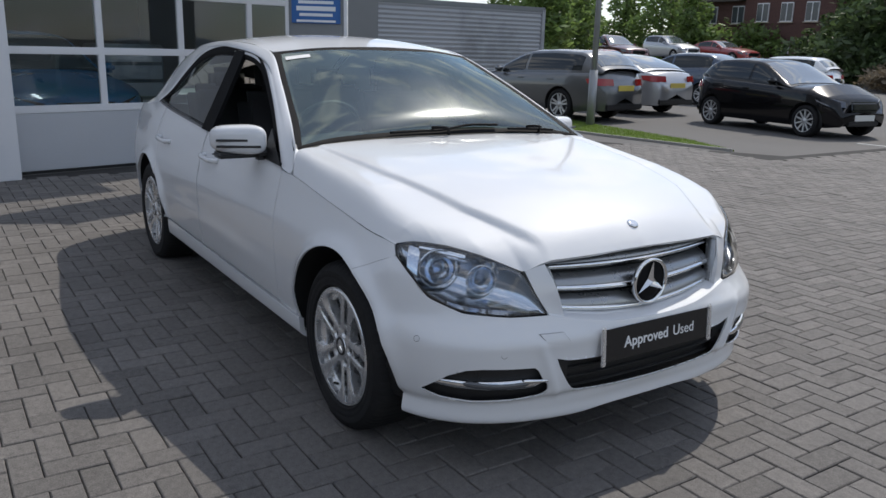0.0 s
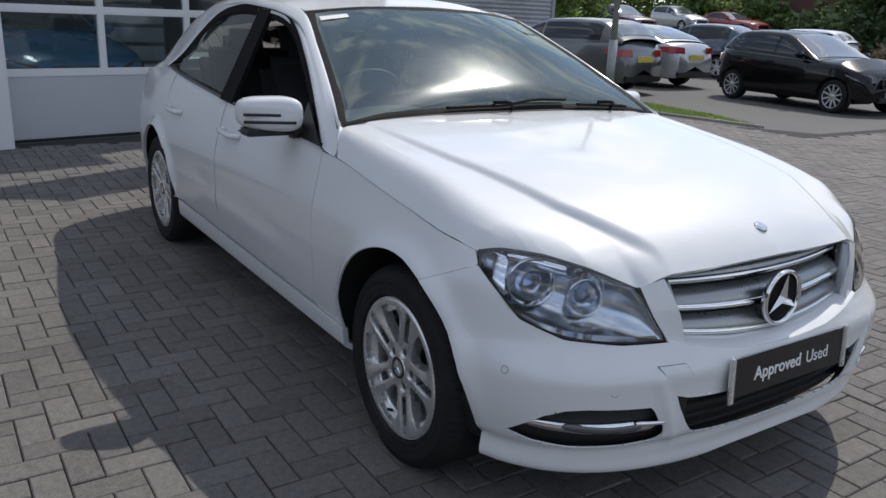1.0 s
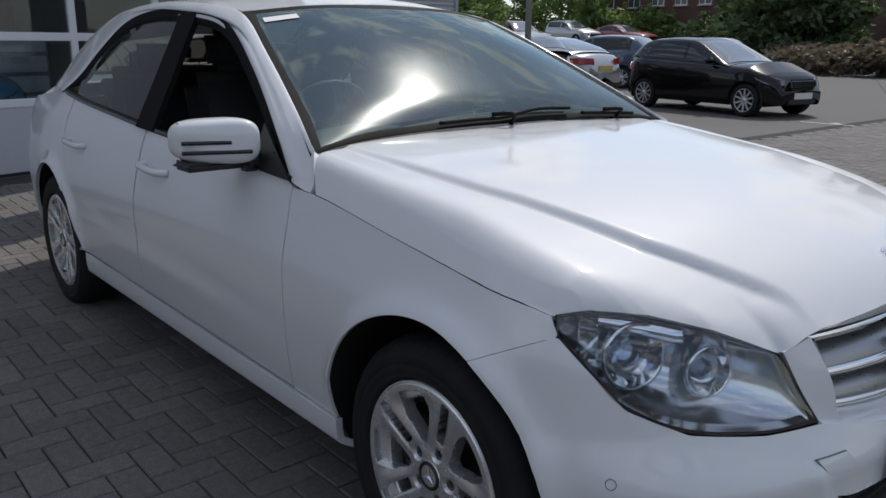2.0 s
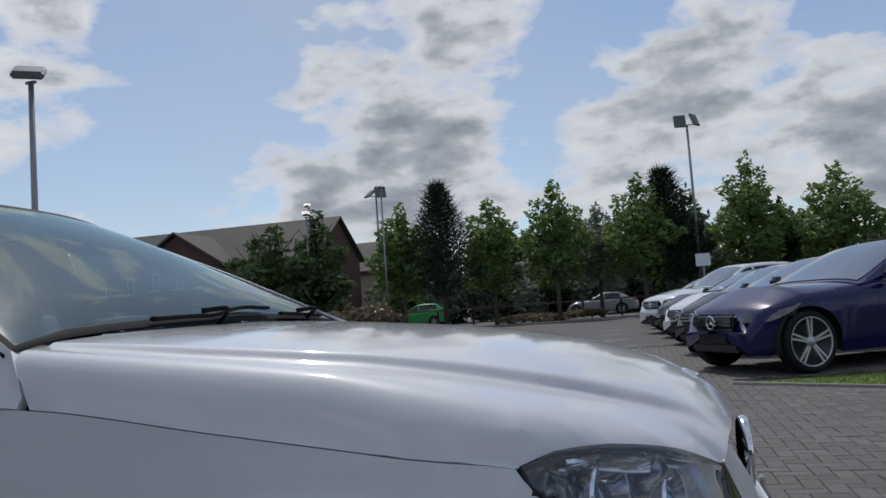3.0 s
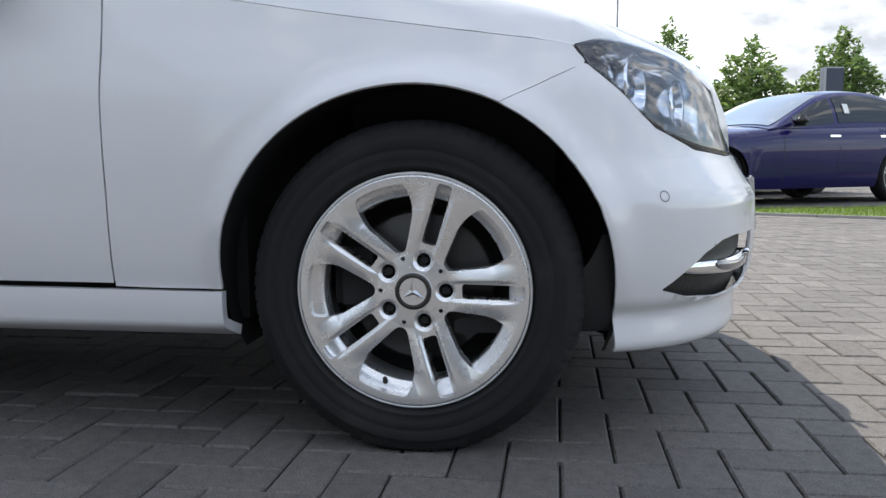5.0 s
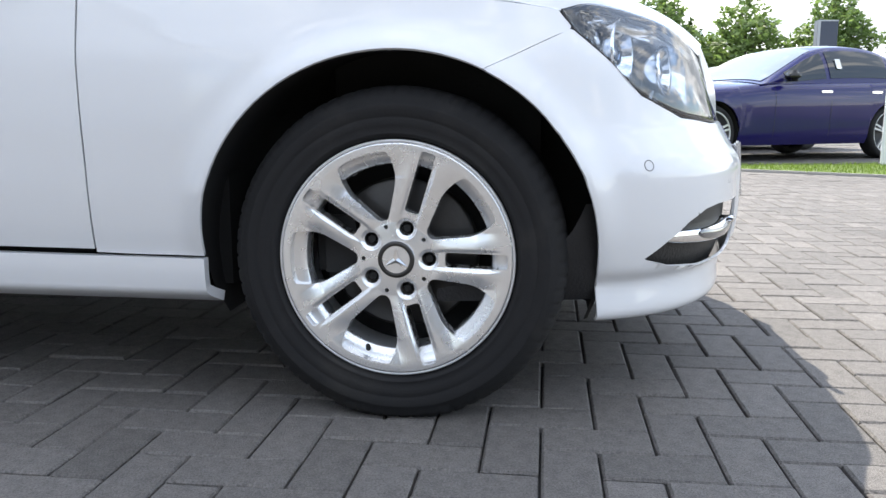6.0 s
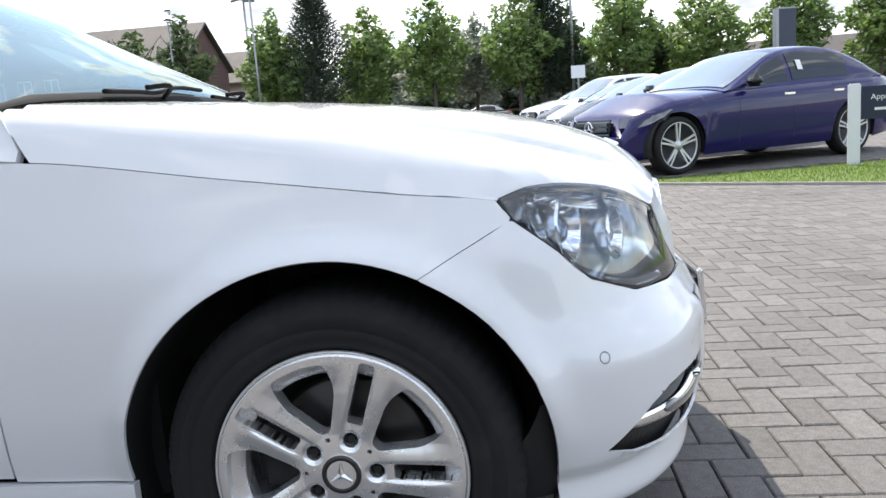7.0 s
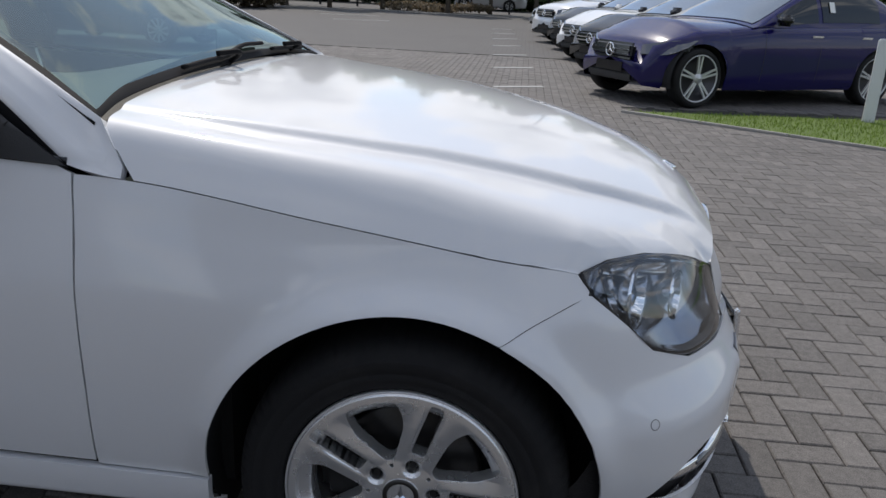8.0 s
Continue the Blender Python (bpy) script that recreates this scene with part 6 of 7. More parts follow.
# ---- dealership workshop ----
M_CLADW = material("white_door_panel", (.47, .49, .52), .45, vary=.05, scale=1.5, fine=90, bump=.05)
M_FRAMEW = material("white_frame", (.70, .71, .73), .4, vary=.04, bump=.03)
M_GREYM = material("grey_metal", (.20, .21, .22), .4, metal=.4, vary=.08, bump=.04)
# near-black base stands in for the dimness inside the workshop
M_DARKR = material("dim_room_wall", (.035, .034, .034), .8, vary=.3, scale=1.2, bump=.05)
M_PANE = glass_material("workshop_glass", (.80, .86, .88), 1.42)
M_BLUE = material("blue_sign", (.02, .11, .34), .35, vary=.04, bump=.01)
M_WSIGN = material("white_sign", (.72, .74, .76), .45, vary=.03, bump=.01)
M_STEEL = material("ribbed_steel", (.36, .37, .39), .42, metal=.35, vary=.10, scale=1.0, fine=60, bump=.06, stain=(.22, .23, .24))
M_FLOOR = material("workshop_floor", (.18, .18, .18), .4, vary=.1, bump=.05)
BW = Matrix.Translation((-6.62, -.95, 0)) @ pose(0, 0, 0, 0, 0, 102.0)   # local x along the wall, to the right; y out of the building is minus


def wall_box(name, x0, x1, y0, y1, z0, z1, mat, label="", parent=None, bevel=.006):
    bm = block((x1 - x0, y1 - y0, z1 - z0), ((x0 + x1) / 2, (y0 + y1) / 2, (z0 + z1) / 2), bevel)
    ob = part(name, bm, mat, parent, label)
    if parent is None:
        ob.matrix_basis = BW
    return ob


def tag_wall(ob, label, cat="wall"):
    return tagged(ob, label, cat, kind="structure")


HB = 6.0
tag_wall(wall_box("wall_left", -9.0, -.42, -.28, .05, 0, HB, M_FRAMEW), "white rendered workshop wall and column")
tag_wall(wall_box("wall_right", 3.15, 4.4, -.02, .25, 0, HB, M_GREYM), "grey metal wall beside the workshop door")
tag_wall(wall_box("wall_over_door", -.42, 3.15, 0, .25, 3.4, HB, M_FRAMEW), "white wall above the workshop door")
tag_wall(wall_box("wall_back", -9.0, 4.4, 7.0, 7.2, 0, HB, M_DARKR), "rear workshop wall, coloured near-black for the dim room")
tag_wall(wall_box("wall_end", 4.2, 4.4, .25, 7.0, 0, HB, M_GREYM), "grey end wall of the workshop")
tag_wall(wall_box("wall_far_end", -9.0, -8.8, .05, 7.0, 0, HB, M_GREYM), "grey far end wall of the workshop")
tag_wall(wall_box("roof", -9.2, 4.6, -.45, 7.3, HB, HB + .18, M_GREYM), "flat grey workshop roof", "roof")
tag_wall(wall_box("floor", -8.8, 4.2, .05, 7.0, -.05, .01, M_FLOOR), "grey workshop floor", "floor")
door = thing("sectional_door", "white sectional workshop door with rows of panes, shut", "door", BW)
wall_box("bottom_panel", -.40, 3.13, .03, .08, .03, .62, M_CLADW, "plain white lower panel", door)
wall_box("bottom_seal", -.40, 3.13, .035, .075, .0, .03, M_SEAL, "black rubber seal", door)
zs = [.62, 1.21, 1.83, 2.45, 3.07]
xs_ = [-.40, .58, 1.50, 2.40, 3.13]
for z_ in zs:
    wall_box("rail", -.40, 3.13, .025, .085, z_, z_ + .075, M_FRAMEW, "", door)
for x_ in xs_:
    wall_box("mullion", x_ - .035, x_ + .035, .028, .082, .66, 3.3, M_FRAMEW, "", door)
for z_ in zs[:-1]:
    for xa, xb in zip(xs_[:-1], xs_[1:]):
        wall_box("pane", xa + .035, xb - .035, .05, .056, z_ + .075, z_ + .62, M_PANE, "clear pane", door, 0).visible_shadow = False
# unseen wall added to close the yard and dim the car's near flank
M_DIMWALL = material("dark_cladding", (.085, .087, .092), .5, metal=.2, vary=.12, scale=.8, bump=.05)
M_DIMGLASS = material("dimming_wall_glass", (.018, .022, .026), .06, vary=.15, bump=0, wear=.02)
show = tagged(new("dimming_wall"), "unseen dark clad wall with tall dark panes, added to dim the car", "wall", kind="structure")
part("cladding", block((36, .3, 4.6), (13.3, -14.2, 2.3), .01), M_DIMWALL, show)
for k in range(9):
    part("pane", block((2.7, .04, 3.6), (-2.6 + 3.6 * k, -14.03, 2.0), .005), M_DIMGLASS, show)
part("coping", block((36.2, .5, .18), (13.3, -14.2, 4.69), .02), M_GREYM, show)

# tubes under the workshop ceiling
M_TUBE = material("tube_light", (.8, .8, .8), .5, vary=0, bump=0, emission=(.85, .95, 1.0, 14))
for x in (-1.5, 1.2):
    cl = thing("ceiling_light", "white tube light under the workshop ceiling", "ceiling light", BW @ Matrix.Translation((x, 2.4, HB - .108)))
    part("housing", block((.20, 2.6, .10), (0, 0, .06), .02), M_FRAMEW, cl)
    part("diffuser", block((.16, 2.5, .05), (0, 0, -.01), .02), M_TUBE, cl, "glowing diffuser")

# shapes inside the workshop
road_car("hatchback_car", "blue hatchback inside the workshop", paint("workshop_blue", (.03, .16, .34)), tuple((BW @ Vector((.6, 2.6, 0))).xy), 12, "hatch")
road_car("hatchback_car", "dark red car inside the workshop", P_DRED, tuple((BW @ Vector((-1.2, 2.2, 0))).xy), 20, "hatch")
cab = thing("tool_cabinet", "grey tool cabinet inside the workshop", "cabinet", BW @ Matrix.Translation((2.2, 3.2, 0)))
part("body", block((1.0, .5, 1.3), (0, 0, .66), .02), M_GREYM, cab)
for q in range(5):
    part("drawer", block((.92, .03, .2), (0, -.26, .16 + .25 * q), .01), M_CLADW, cab)

# sign pillar
pil = thing("sign_pillar", "grey metal pillar with a blue vehicle-testing sign", "sign", Matrix.Translation((-5.55, 1.56, 0)) @ pose(0, 0, 0, 0, 0, 62))
part("post", block((.60, .34, 4.2), (0, 0, 2.1), .02), M_GREYM, pil)
for s in (-1, 1):
    part("edge_trim", block((.035, .37, 4.22), (s * .30, 0, 2.11), .008), M_FRAMEW, pil)
board = part("sign_board", block((.50, .02, .78), (0, -.185, 1.98), .004), M_BLUE, pil, "blue sign with three white triangles")
for tx, tz in ((-.115, 2.20), (.115, 2.20), (0, 1.99)):
    V, F = [], []
    for rr, dep in ((.105, -.2), (.105, -.197), (.060, -.2), (.060, -.197)):
        for k in range(3):
            t = radians(90 + 120 * k)
            V.append((tx + rr * math.cos(t), dep, tz + rr * math.sin(t)))
    F = [(k, (k + 1) % 3, 6 + (k + 1) % 3, 6 + k) for k in range(3)] + [(k, k + 3, 3 + (k + 1) % 3, (k + 1) % 3) for k in range(3)]
    raw("triangle", V, F, M_WSIGN, board, "", False)
for q, (w_, h_) in enumerate(((.36, .03), (.40, .045), (.34, .03), (.40, .022))):
    part("writing_bar", block((w_, .004, h_), (0, -.197, 1.80 - .062 * q), 0), M_WSIGN, board)

# ribbed steel container behind the bays
con = thing("steel_container", "long grey ribbed steel container", "container", Matrix.Translation((-17.2, 7.0, 0)) @ pose(0, 0, 0, 0, 0, 92))
L_, H_ = 7.6, 2.62
zz = np.linspace(.05, H_, 64)
ribs = np.stack([np.stack([np.full_like(zz, x), -.02 * np.sin(zz * 2 * np.pi / .125), zz], -1) for x in np.linspace(0, L_, 5)], 0)
sheet("ribbed_side", ribs, M_STEEL, con, (0, -1, 0), .05)
part("frame", block((L_ + .1, .12, .14), (L_ / 2, .02, H_), .01), M_GREYM, con)
for x in (0, L_):
    part("corner_post", block((.16, .16, H_ + .05), (x, .04, H_ / 2), .02), M_STEEL, con)
part("body", block((L_, 2.3, H_ - .05), (L_ / 2, 1.25, H_ / 2), .02), M_STEEL, con)

# ---- lamps and signs ----
M_POLE = material("galvanised_pole", (.30, .31, .32), .45, metal=.6, vary=.12, scale=6, bump=.05)
M_LAMPF = material("flood_glass", (.10, .11, .12), .5, vary=.1, bump=0)


def flood_pole(x, y, h, r, heads, label, size=.42):
    p = thing("lamp_post", label, "lamp post", Matrix.Translation((x, y, -.05)))
    part("pole", rod((0, 0, 0), (0, 0, h), r, r * .7, 14), M_POLE, p, "", True)
    part("door_base", rod((0, 0, 0), (0, 0, 1.1), r * 1.35, r * 1.3, 14), M_POLE, p, "", True)
    part("bracket", block((.7 if len(heads) > 1 else .2, .05, .05), (0, 0, h), .01), M_POLE, p)
    for dx, yaw, tilt in heads:
        m = Matrix.Translation((dx, 0, h + .16)) @ pose(0, 0, 0, tilt, 0, yaw)
        hd = part("flood_lamp", block((size, .12, size * 1.1), (0, 0, .08), .03), M_GREYM, p, "grey flood lamp")
        hd.matrix_local = m
        part("lens", block((size * .86, .01, size * .92), (0, -.063, .08), .01), M_LAMPF, hd)
    return p


flood_pole(-8.98, 8.85, 5.25, .062, ((-.05, 35, -62),), "grey lamp post with a flood lamp on the lawn strip", .5)
flood_pole(3.4, 40.5, 9.7, .085, ((-.33, 10, -14), (.42, 60, -20)), "tall grey mast with two flood lamps", .62)
flood_pole(-15.3, 45, 8.5, .08, ((-.4, -40, -50), (.3, 30, -20)), "tall grey mast with two flood lamps by the trees", .7)
flood_pole(-19.9, 45, 8.2, .06, ((-.1, 20, -60),), "slender grey street lamp by the houses", .4)
flood_pole(-44, 44, 9.3, .07, ((.1, 20, -55),), "slender grey street lamp far off", .7)
flood_pole(-12.1, 36.3, 7.4, .06, ((0, 30, -60),), "slender grey lamp post at the hedge", .4)
flood_pole(-16.6, 37.0, 6.5, .05, ((0, 30, -60),), "slender grey lamp post by the shrubs", .4)

M_NAVY = material("navy_sign", (.018, .026, .052), .35, vary=.05, bump=.01)
sg = thing("bay_sign", "low navy sign board on white posts on the lawn", "sign", Matrix.Translation((4.09, 7.26, .0)) @ pose(0, 0, 0, 0, 0, -14))
for x in (0, 1.75):
    part("post", block((.125, .07, .93), (x, 0, .455), .012), M_FRAMEW, sg, "pale grey post")
part("board", block((1.62, .035, .36), (.875, -.002, .70), .006), M_NAVY, sg, "navy board with pale words")
lettering("words", "Approved Used", .085, Matrix.Translation((.16, -.0215, .735)) @ pose(0, 0, 0, 90, 0, 0), M_TEXT, sg)
part("writing_bar", block((.9, .004, .03), (.65, -.022, .63), 0), M_WSIGN, sg)
py = thing("totem_sign", "tall dark dealership totem with a grey edge", "sign", Matrix.Translation((8.3, 22.6, 0)) @ pose(0, 0, 0, 0, 0, 10))
part("panel", block((.56, .16, 1.75), (0, 0, 2.38), .01), M_NAVY, py)
part("edge", block((.10, .20, 1.80), (-.30, .0, 2.38), .01), M_POLE, py, "grey metal edge")
part("frame", block((.60, .12, .05), (0, 0, 3.27), .01), M_POLE, py)
for s in (-.2, .2):
    part("leg", block((.06, .06, 1.5), (s, 0, .75), .01), M_POLE, py)
wn_ = thing("notice_board", "small white notice on a post among the cars", "sign", Matrix.Translation((2.4, 24.5, 0)))
part("post", rod((0, 0, 0), (0, 0, 2.1), .03), M_POLE, wn_)
part("board", block((.45, .03, .40), (0, -.03, 2.0), .006), M_WSIGN, wn_)

# low rail of dark posts before the green car
fence = thing("rail_fence", "low timber rail on dark posts", "fence", Matrix.Translation((0, 44.0, 0)))
M_TIMB = material("weathered_timber", (.16, .13, .10), .8, vary=.25, scale=4, bump=.2)
M_DPOST = material("dark_post", (.02, .02, .02), .7, vary=.2, bump=.1)
for x in np.arange(-18, 8, 2.15):
    part("post", block((.11, .11, 1.05), (x, 0, .5), .02), M_DPOST, fence)
for x in np.arange(-16.9, 6, 4.3):
    part("rail", block((4.2, .05, .09), (x, -.06, .98), .01), M_TIMB, fence)

# ---- trees, shrubs ----
M_LEAF = leaf_material("green_leaves", (.165, .245, .070), .55)
M_LEAFD = leaf_material("dark_leaves", (.075, .115, .042), .42)
M_GREYLEAF = leaf_material("grey_green_leaves", (.30, .33, .25), .5)
M_FIR = leaf_material("fir_needles", (.030, .046, .028), .3)
M_DRY = leaf_material("dry_grass", (.17, .135, .09), .4)
M_BARK = material("bark", (.085, .070, .055), .9, vary=.3, scale=8, fine=60, bump=.6)


def leaf_cloud(centres, radii, count, size, rng_, up=.3):
    """Small folded leaves, thickest near the skin of several lumps."""
    k = rng_.choice(len(centres), count, p=np.array([r[0] * r[1] * r[2] for r in radii]) / sum(r[0] * r[1] * r[2] for r in radii))
    d = rng_.normal(size=(count, 3))
    d /= np.linalg.norm(d, axis=1, keepdims=True)
    rad = (.55 + .5 * rng_.random(count)**.7) * (1 + .22 * np.sin(d[:, 0] * 7 + k) * np.cos(d[:, 2] * 6 + 2 * k))
    c = np.array(centres)[k] + d * np.array(radii)[k] * rad[:, None]
    a = rng_.normal(size=(count, 3))
    a[:, 2] *= .6
    a /= np.linalg.norm(a, axis=1, keepdims=True)
    b = np.cross(a, d + rng_.normal(size=(count, 3)) * .6)
    b /= np.linalg.norm(b, axis=1, keepdims=True) + 1e-9
    s = size * (.6 + .8 * rng_.random(count))[:, None]
    V = np.stack([c - a * s, c + b * s * .45, c + a * s, c - b * s * .45], 1).reshape(-1, 3)
    return V, np.arange(4 * count).reshape(count, 4)


def tree(name, label, at, h, w, mat, seed, trunk=.36, leaves=4400, size=.155, narrow=1.0):
    rng_ = np.random.default_rng(seed)
    t = thing(name, label, "tree", Matrix.Translation((at[0], at[1], -.05)))
    bm = rod((0, 0, 0), (.06, .03, h * .42), .13 * h / 7, .085 * h / 7, 9)
    rod((.06, .03, h * .42), (-.04, 0, h * .86), .085 * h / 7, .02, 7, bm)
    for k in range(9):
        a, z0 = 2.4 * k, h * (.28 + .055 * k)
        L = w * (.42 - .02 * k)
        rod((.05, .02, z0), (L * math.cos(a), L * math.sin(a), z0 + L * 1.15), .045 * h / 7, .012, 6, bm)
    part("trunk", bm, M_BARK, t, "brown bark", True)
    C, R = [], []
    for k in range(13):
        f = k / 12
        ring = w * .5 * (math.sin(math.pi * min(1, .18 + .86 * f))**.8) * narrow
        a = 2.4 * k + rng_.random()
        C.append((ring * .62 * math.cos(a), ring * .62 * math.sin(a), h * (trunk + (.96 - trunk) * f) - .2))
        R.append((ring * .55 + .16, ring * .55 + .16, h * .085 + .12))
    C.append((rng_.normal() * .12, 0, h * .93))
    R.append((w * .11, w * .11, h * .09))
    V, F = leaf_cloud(C, R, leaves, size, rng_)
    raw("crown", V, F, mat, t, "leafy crown with gaps", False)
    return t


TREES = "trees along the car park"
spec = [(-11.9, 38.5, 6.9, 3.2, M_LEAF), (-7.3, 40.2, 6.9, 3.3, M_LEAF), (-3.8, 39.2, 7.3, 3.2, M_LEAF), (.6, 39.5, 7.2, 3.4, M_LEAF), (5.8, 39.0, 7.5, 3.3, M_LEAF),
        (9.7, 38.5, 6.6, 3.8, M_LEAF), (13.6, 38.0, 6.9, 3.2, M_LEAF), (17.4, 37.5, 6.7, 3.4, M_LEAF), (22, 37, 6.6, 3.4, M_LEAF),
        (-1.8, 42.5, 6.4, 3.2, M_GREYLEAF), (7.6, 41.5, 5.4, 2.6, M_LEAFD), (2.9, 42, 6.6, 3.0, M_LEAFD)]
for k, (x, y, h, w, mt) in enumerate(spec):
    tagged(tree("tree", "young broad-leaved tree with an upright crown" if mt is M_LEAF else "dense dark tree in the tree line", (x, y), h, w, mt, 40 + k), group=TREES)
for k, (x, y, h, w) in enumerate(((-18.6, 37.2, 6.2, 5.2), (-16.4, 37.5, 6.9, 3.8), (-20.6, 38.6, 5.9, 4.6), (-13.9, 54.5, 6.6, 4.6), (-9.4, 53.8, 6.4, 4.6), (-4.4, 53.4, 6.4, 4.4), (.5, 53.4, 6.2, 4.4))):
    tagged(tree("tree", "broad dark tree before the brick houses", (x, y), h, w, M_LEAFD, 70 + k, .05, 4200, .20), group=TREES)
for k, (x, y, h, w) in enumerate(((-37, 41.5, 8.8, 4.0), (-41, 42, 8.0, 3.0), (-45.5, 42, 8.1, 3.2), (-50.5, 42, 9.2, 3.2), (-54.5, 41, 8.8, 3.2), (-33.5, 40.6, 6.4, 2.6), (-31, 27.5, 6.8, 3.4), (-27.5, 23.0, 5.8, 2.8))):
    tagged(tree("tree", "tall green tree behind the container", (x, y), h, w, M_LEAF, 90 + k, .12, 2600, .2), group=TREES)


def conifer(at, h, w, seed, label):
    rng_ = np.random.default_rng(seed)
    t = thing("fir_tree", label, "tree", Matrix.Translation((at[0], at[1], 0)))
    part("trunk", rod((0, 0, 0), (0, 0, h * .98), .13, .015, 8), M_BARK, t, "", True)
    V, F = [], []
    for tier in np.linspace(.22, .98, 24):
        L = w * .5 * (1.03 - tier)**.8 + .10
        for q in range(9):
            a = q * .7 + tier * 37 + rng_.random() * .4
            n = 16
            for s in np.linspace(.12, 1, n):
                p = np.array((L * s * math.cos(a), L * s * math.sin(a), h * tier + L * .55 * s**1.6))
                dirs = rng_.normal(size=(2, 3)) * .11 + np.array((math.cos(a), math.sin(a), .9)) * .07
                for d in dirs:
                    wv = np.cross(d, rng_.normal(size=3))
                    wv = wv / np.linalg.norm(wv) * .030
                    b = len(V)
                    V += [p - wv, p + wv, p + d * 2.1]
                    F.append((b, b + 1, b + 2))
    raw("needles", np.array(V), F, M_FIR, t, "dark upswept needles", False)


conifer((-9.7, 38.6), 7.6, 4.9, 7, "tall dark fir among the trees")
conifer((1.9, 40.6), 7.4, 4.4, 8, "dark conifer with bare upper twigs")


def shrub(name, label, x0, x1, y0, y1, h, mat, count, size, seed, cat="hedge"):
    rng_ = np.random.default_rng(seed)
    n = max(3, int((x1 - x0) * (y1 - y0) / 1.6))
    C = [(x0 + rng_.random() * (x1 - x0), y0 + rng_.random() * (y1 - y0), h * (.30 + .42 * rng_.random())) for _ in range(n)]
    R = [(.8 + .5 * rng_.random(), .7 + .4 * rng_.random(), h * (.26 + .22 * rng_.random())) for _ in range(n)]
    V, F = leaf_cloud(C, R, count, size, rng_)
    V[:, 2] = np.maximum(V[:, 2], -.03)
    tagged(raw(name, V, F, mat, None, "", False), label, cat, kind="stuff")


shrub("hedge", "tall grey-green shrubs under the trees", -19, 12, 52.5, 55, 4.6, M_GREYLEAF, 13000, .26, 21)
shrub("hedge", "dark undergrowth behind the low rail", -24, 24, 54, 57, 3.4, M_LEAFD, 12000, .30, 22)
shrub("hedge", "dark hedge behind the row of cars", 3.5, 24, 40.5, 43, 2.6, M_LEAFD, 9000, .22, 23)
shrub("hedge", "grey-green shrubs between the trees", -18, 5.0, 51.6, 52.6, 3.7, M_GREYLEAF, 9500, .20, 26)
shrub("dry_bed", "brownish bed of dry ornamental grass", -17.2, -11.2, 31.5, 36.0, 1.35, M_DRY, 7000, .16, 24, "plants")
shrub("dry_bed", "low dry planting at the foot of the trees", -8, 2, 40.2, 41.8, .5, M_DRY, 2200, .14, 25, "plants")
shrub("hedge", "green shrubs on the bank below the houses", -40, -34.4, 40.0, 41.6, 2.6, M_LEAF, 4000, .22, 27)
for x, y, h, k in ((-31.9, 41.2, 3.2, 31), (-30.0, 42.0, 3.4, 32)):
    shrub("bush", "bright green bush before the brick building", x - .9, x + .9, y - .8, y + .8, h, M_LEAF, 900, .2, k, "bush")
shrub("hedge", "dark hedge beyond the bays", -25.0, -18.4, 38.5, 41.0, 3.0, M_LEAFD, 5200, .22, 28)

# ---- houses ----
def brick_material(name, rgb):
    m = material(name, rgb, .85, vary=.14, scale=.6, fine=20, bump=.2)
    t = m.node_tree
    p = t.nodes["Principled BSDF"]
    src = p.inputs["Base Color"].links[0].from_socket
    co = t.nodes.new("ShaderNodeTexCoord")
    br = t.nodes.new("ShaderNodeTexBrick")
    br.inputs["Scale"].default_value = 1
    br.inputs["Brick Width"].default_value, br.inputs["Row Height"].default_value, br.inputs["Mortar Size"].default_value = .225, .075, .010
    br.inputs["Color1"].default_value, br.inputs["Color2"].default_value, br.inputs["Mortar"].default_value = (1, 1, 1, 1), (.75, .72, .72, 1), (1.5, 1.6, 1.7, 1)
    mp = t.nodes.new("ShaderNodeMapping")
    mp.inputs["Rotation"].default_value = (radians(90), 0, 0)
    t.links.new(co.outputs["Object"], mp.inputs[0])
    t.links.new(mp.outputs[0], br.inputs["Vector"])
    mx = t.nodes.new("ShaderNodeMix")
    mx.data_type, mx.blend_type = "RGBA", "MULTIPLY"
    mx.inputs[0].default_value = 1
    t.links.new(src, mx.inputs[6])
    t.links.new(br.outputs[0], mx.inputs[7])
    t.links.new(mx.outputs[2], p.inputs["Base Color"])
    return m


M_BRICK, M_BEIGE = brick_material("red_brick", (.085, .041, .034)), material("beige_render", (.42, .36, .29), .85, vary=.08, scale=.6, bump=.1)
M_TILE = material("roof_tiles", (.080, .068, .062), .8, vary=.2, scale=1.5, fine=12, bump=.5)
M_HWIN = material("house_glass", (.05, .06, .07), .06, vary=.2, bump=0)


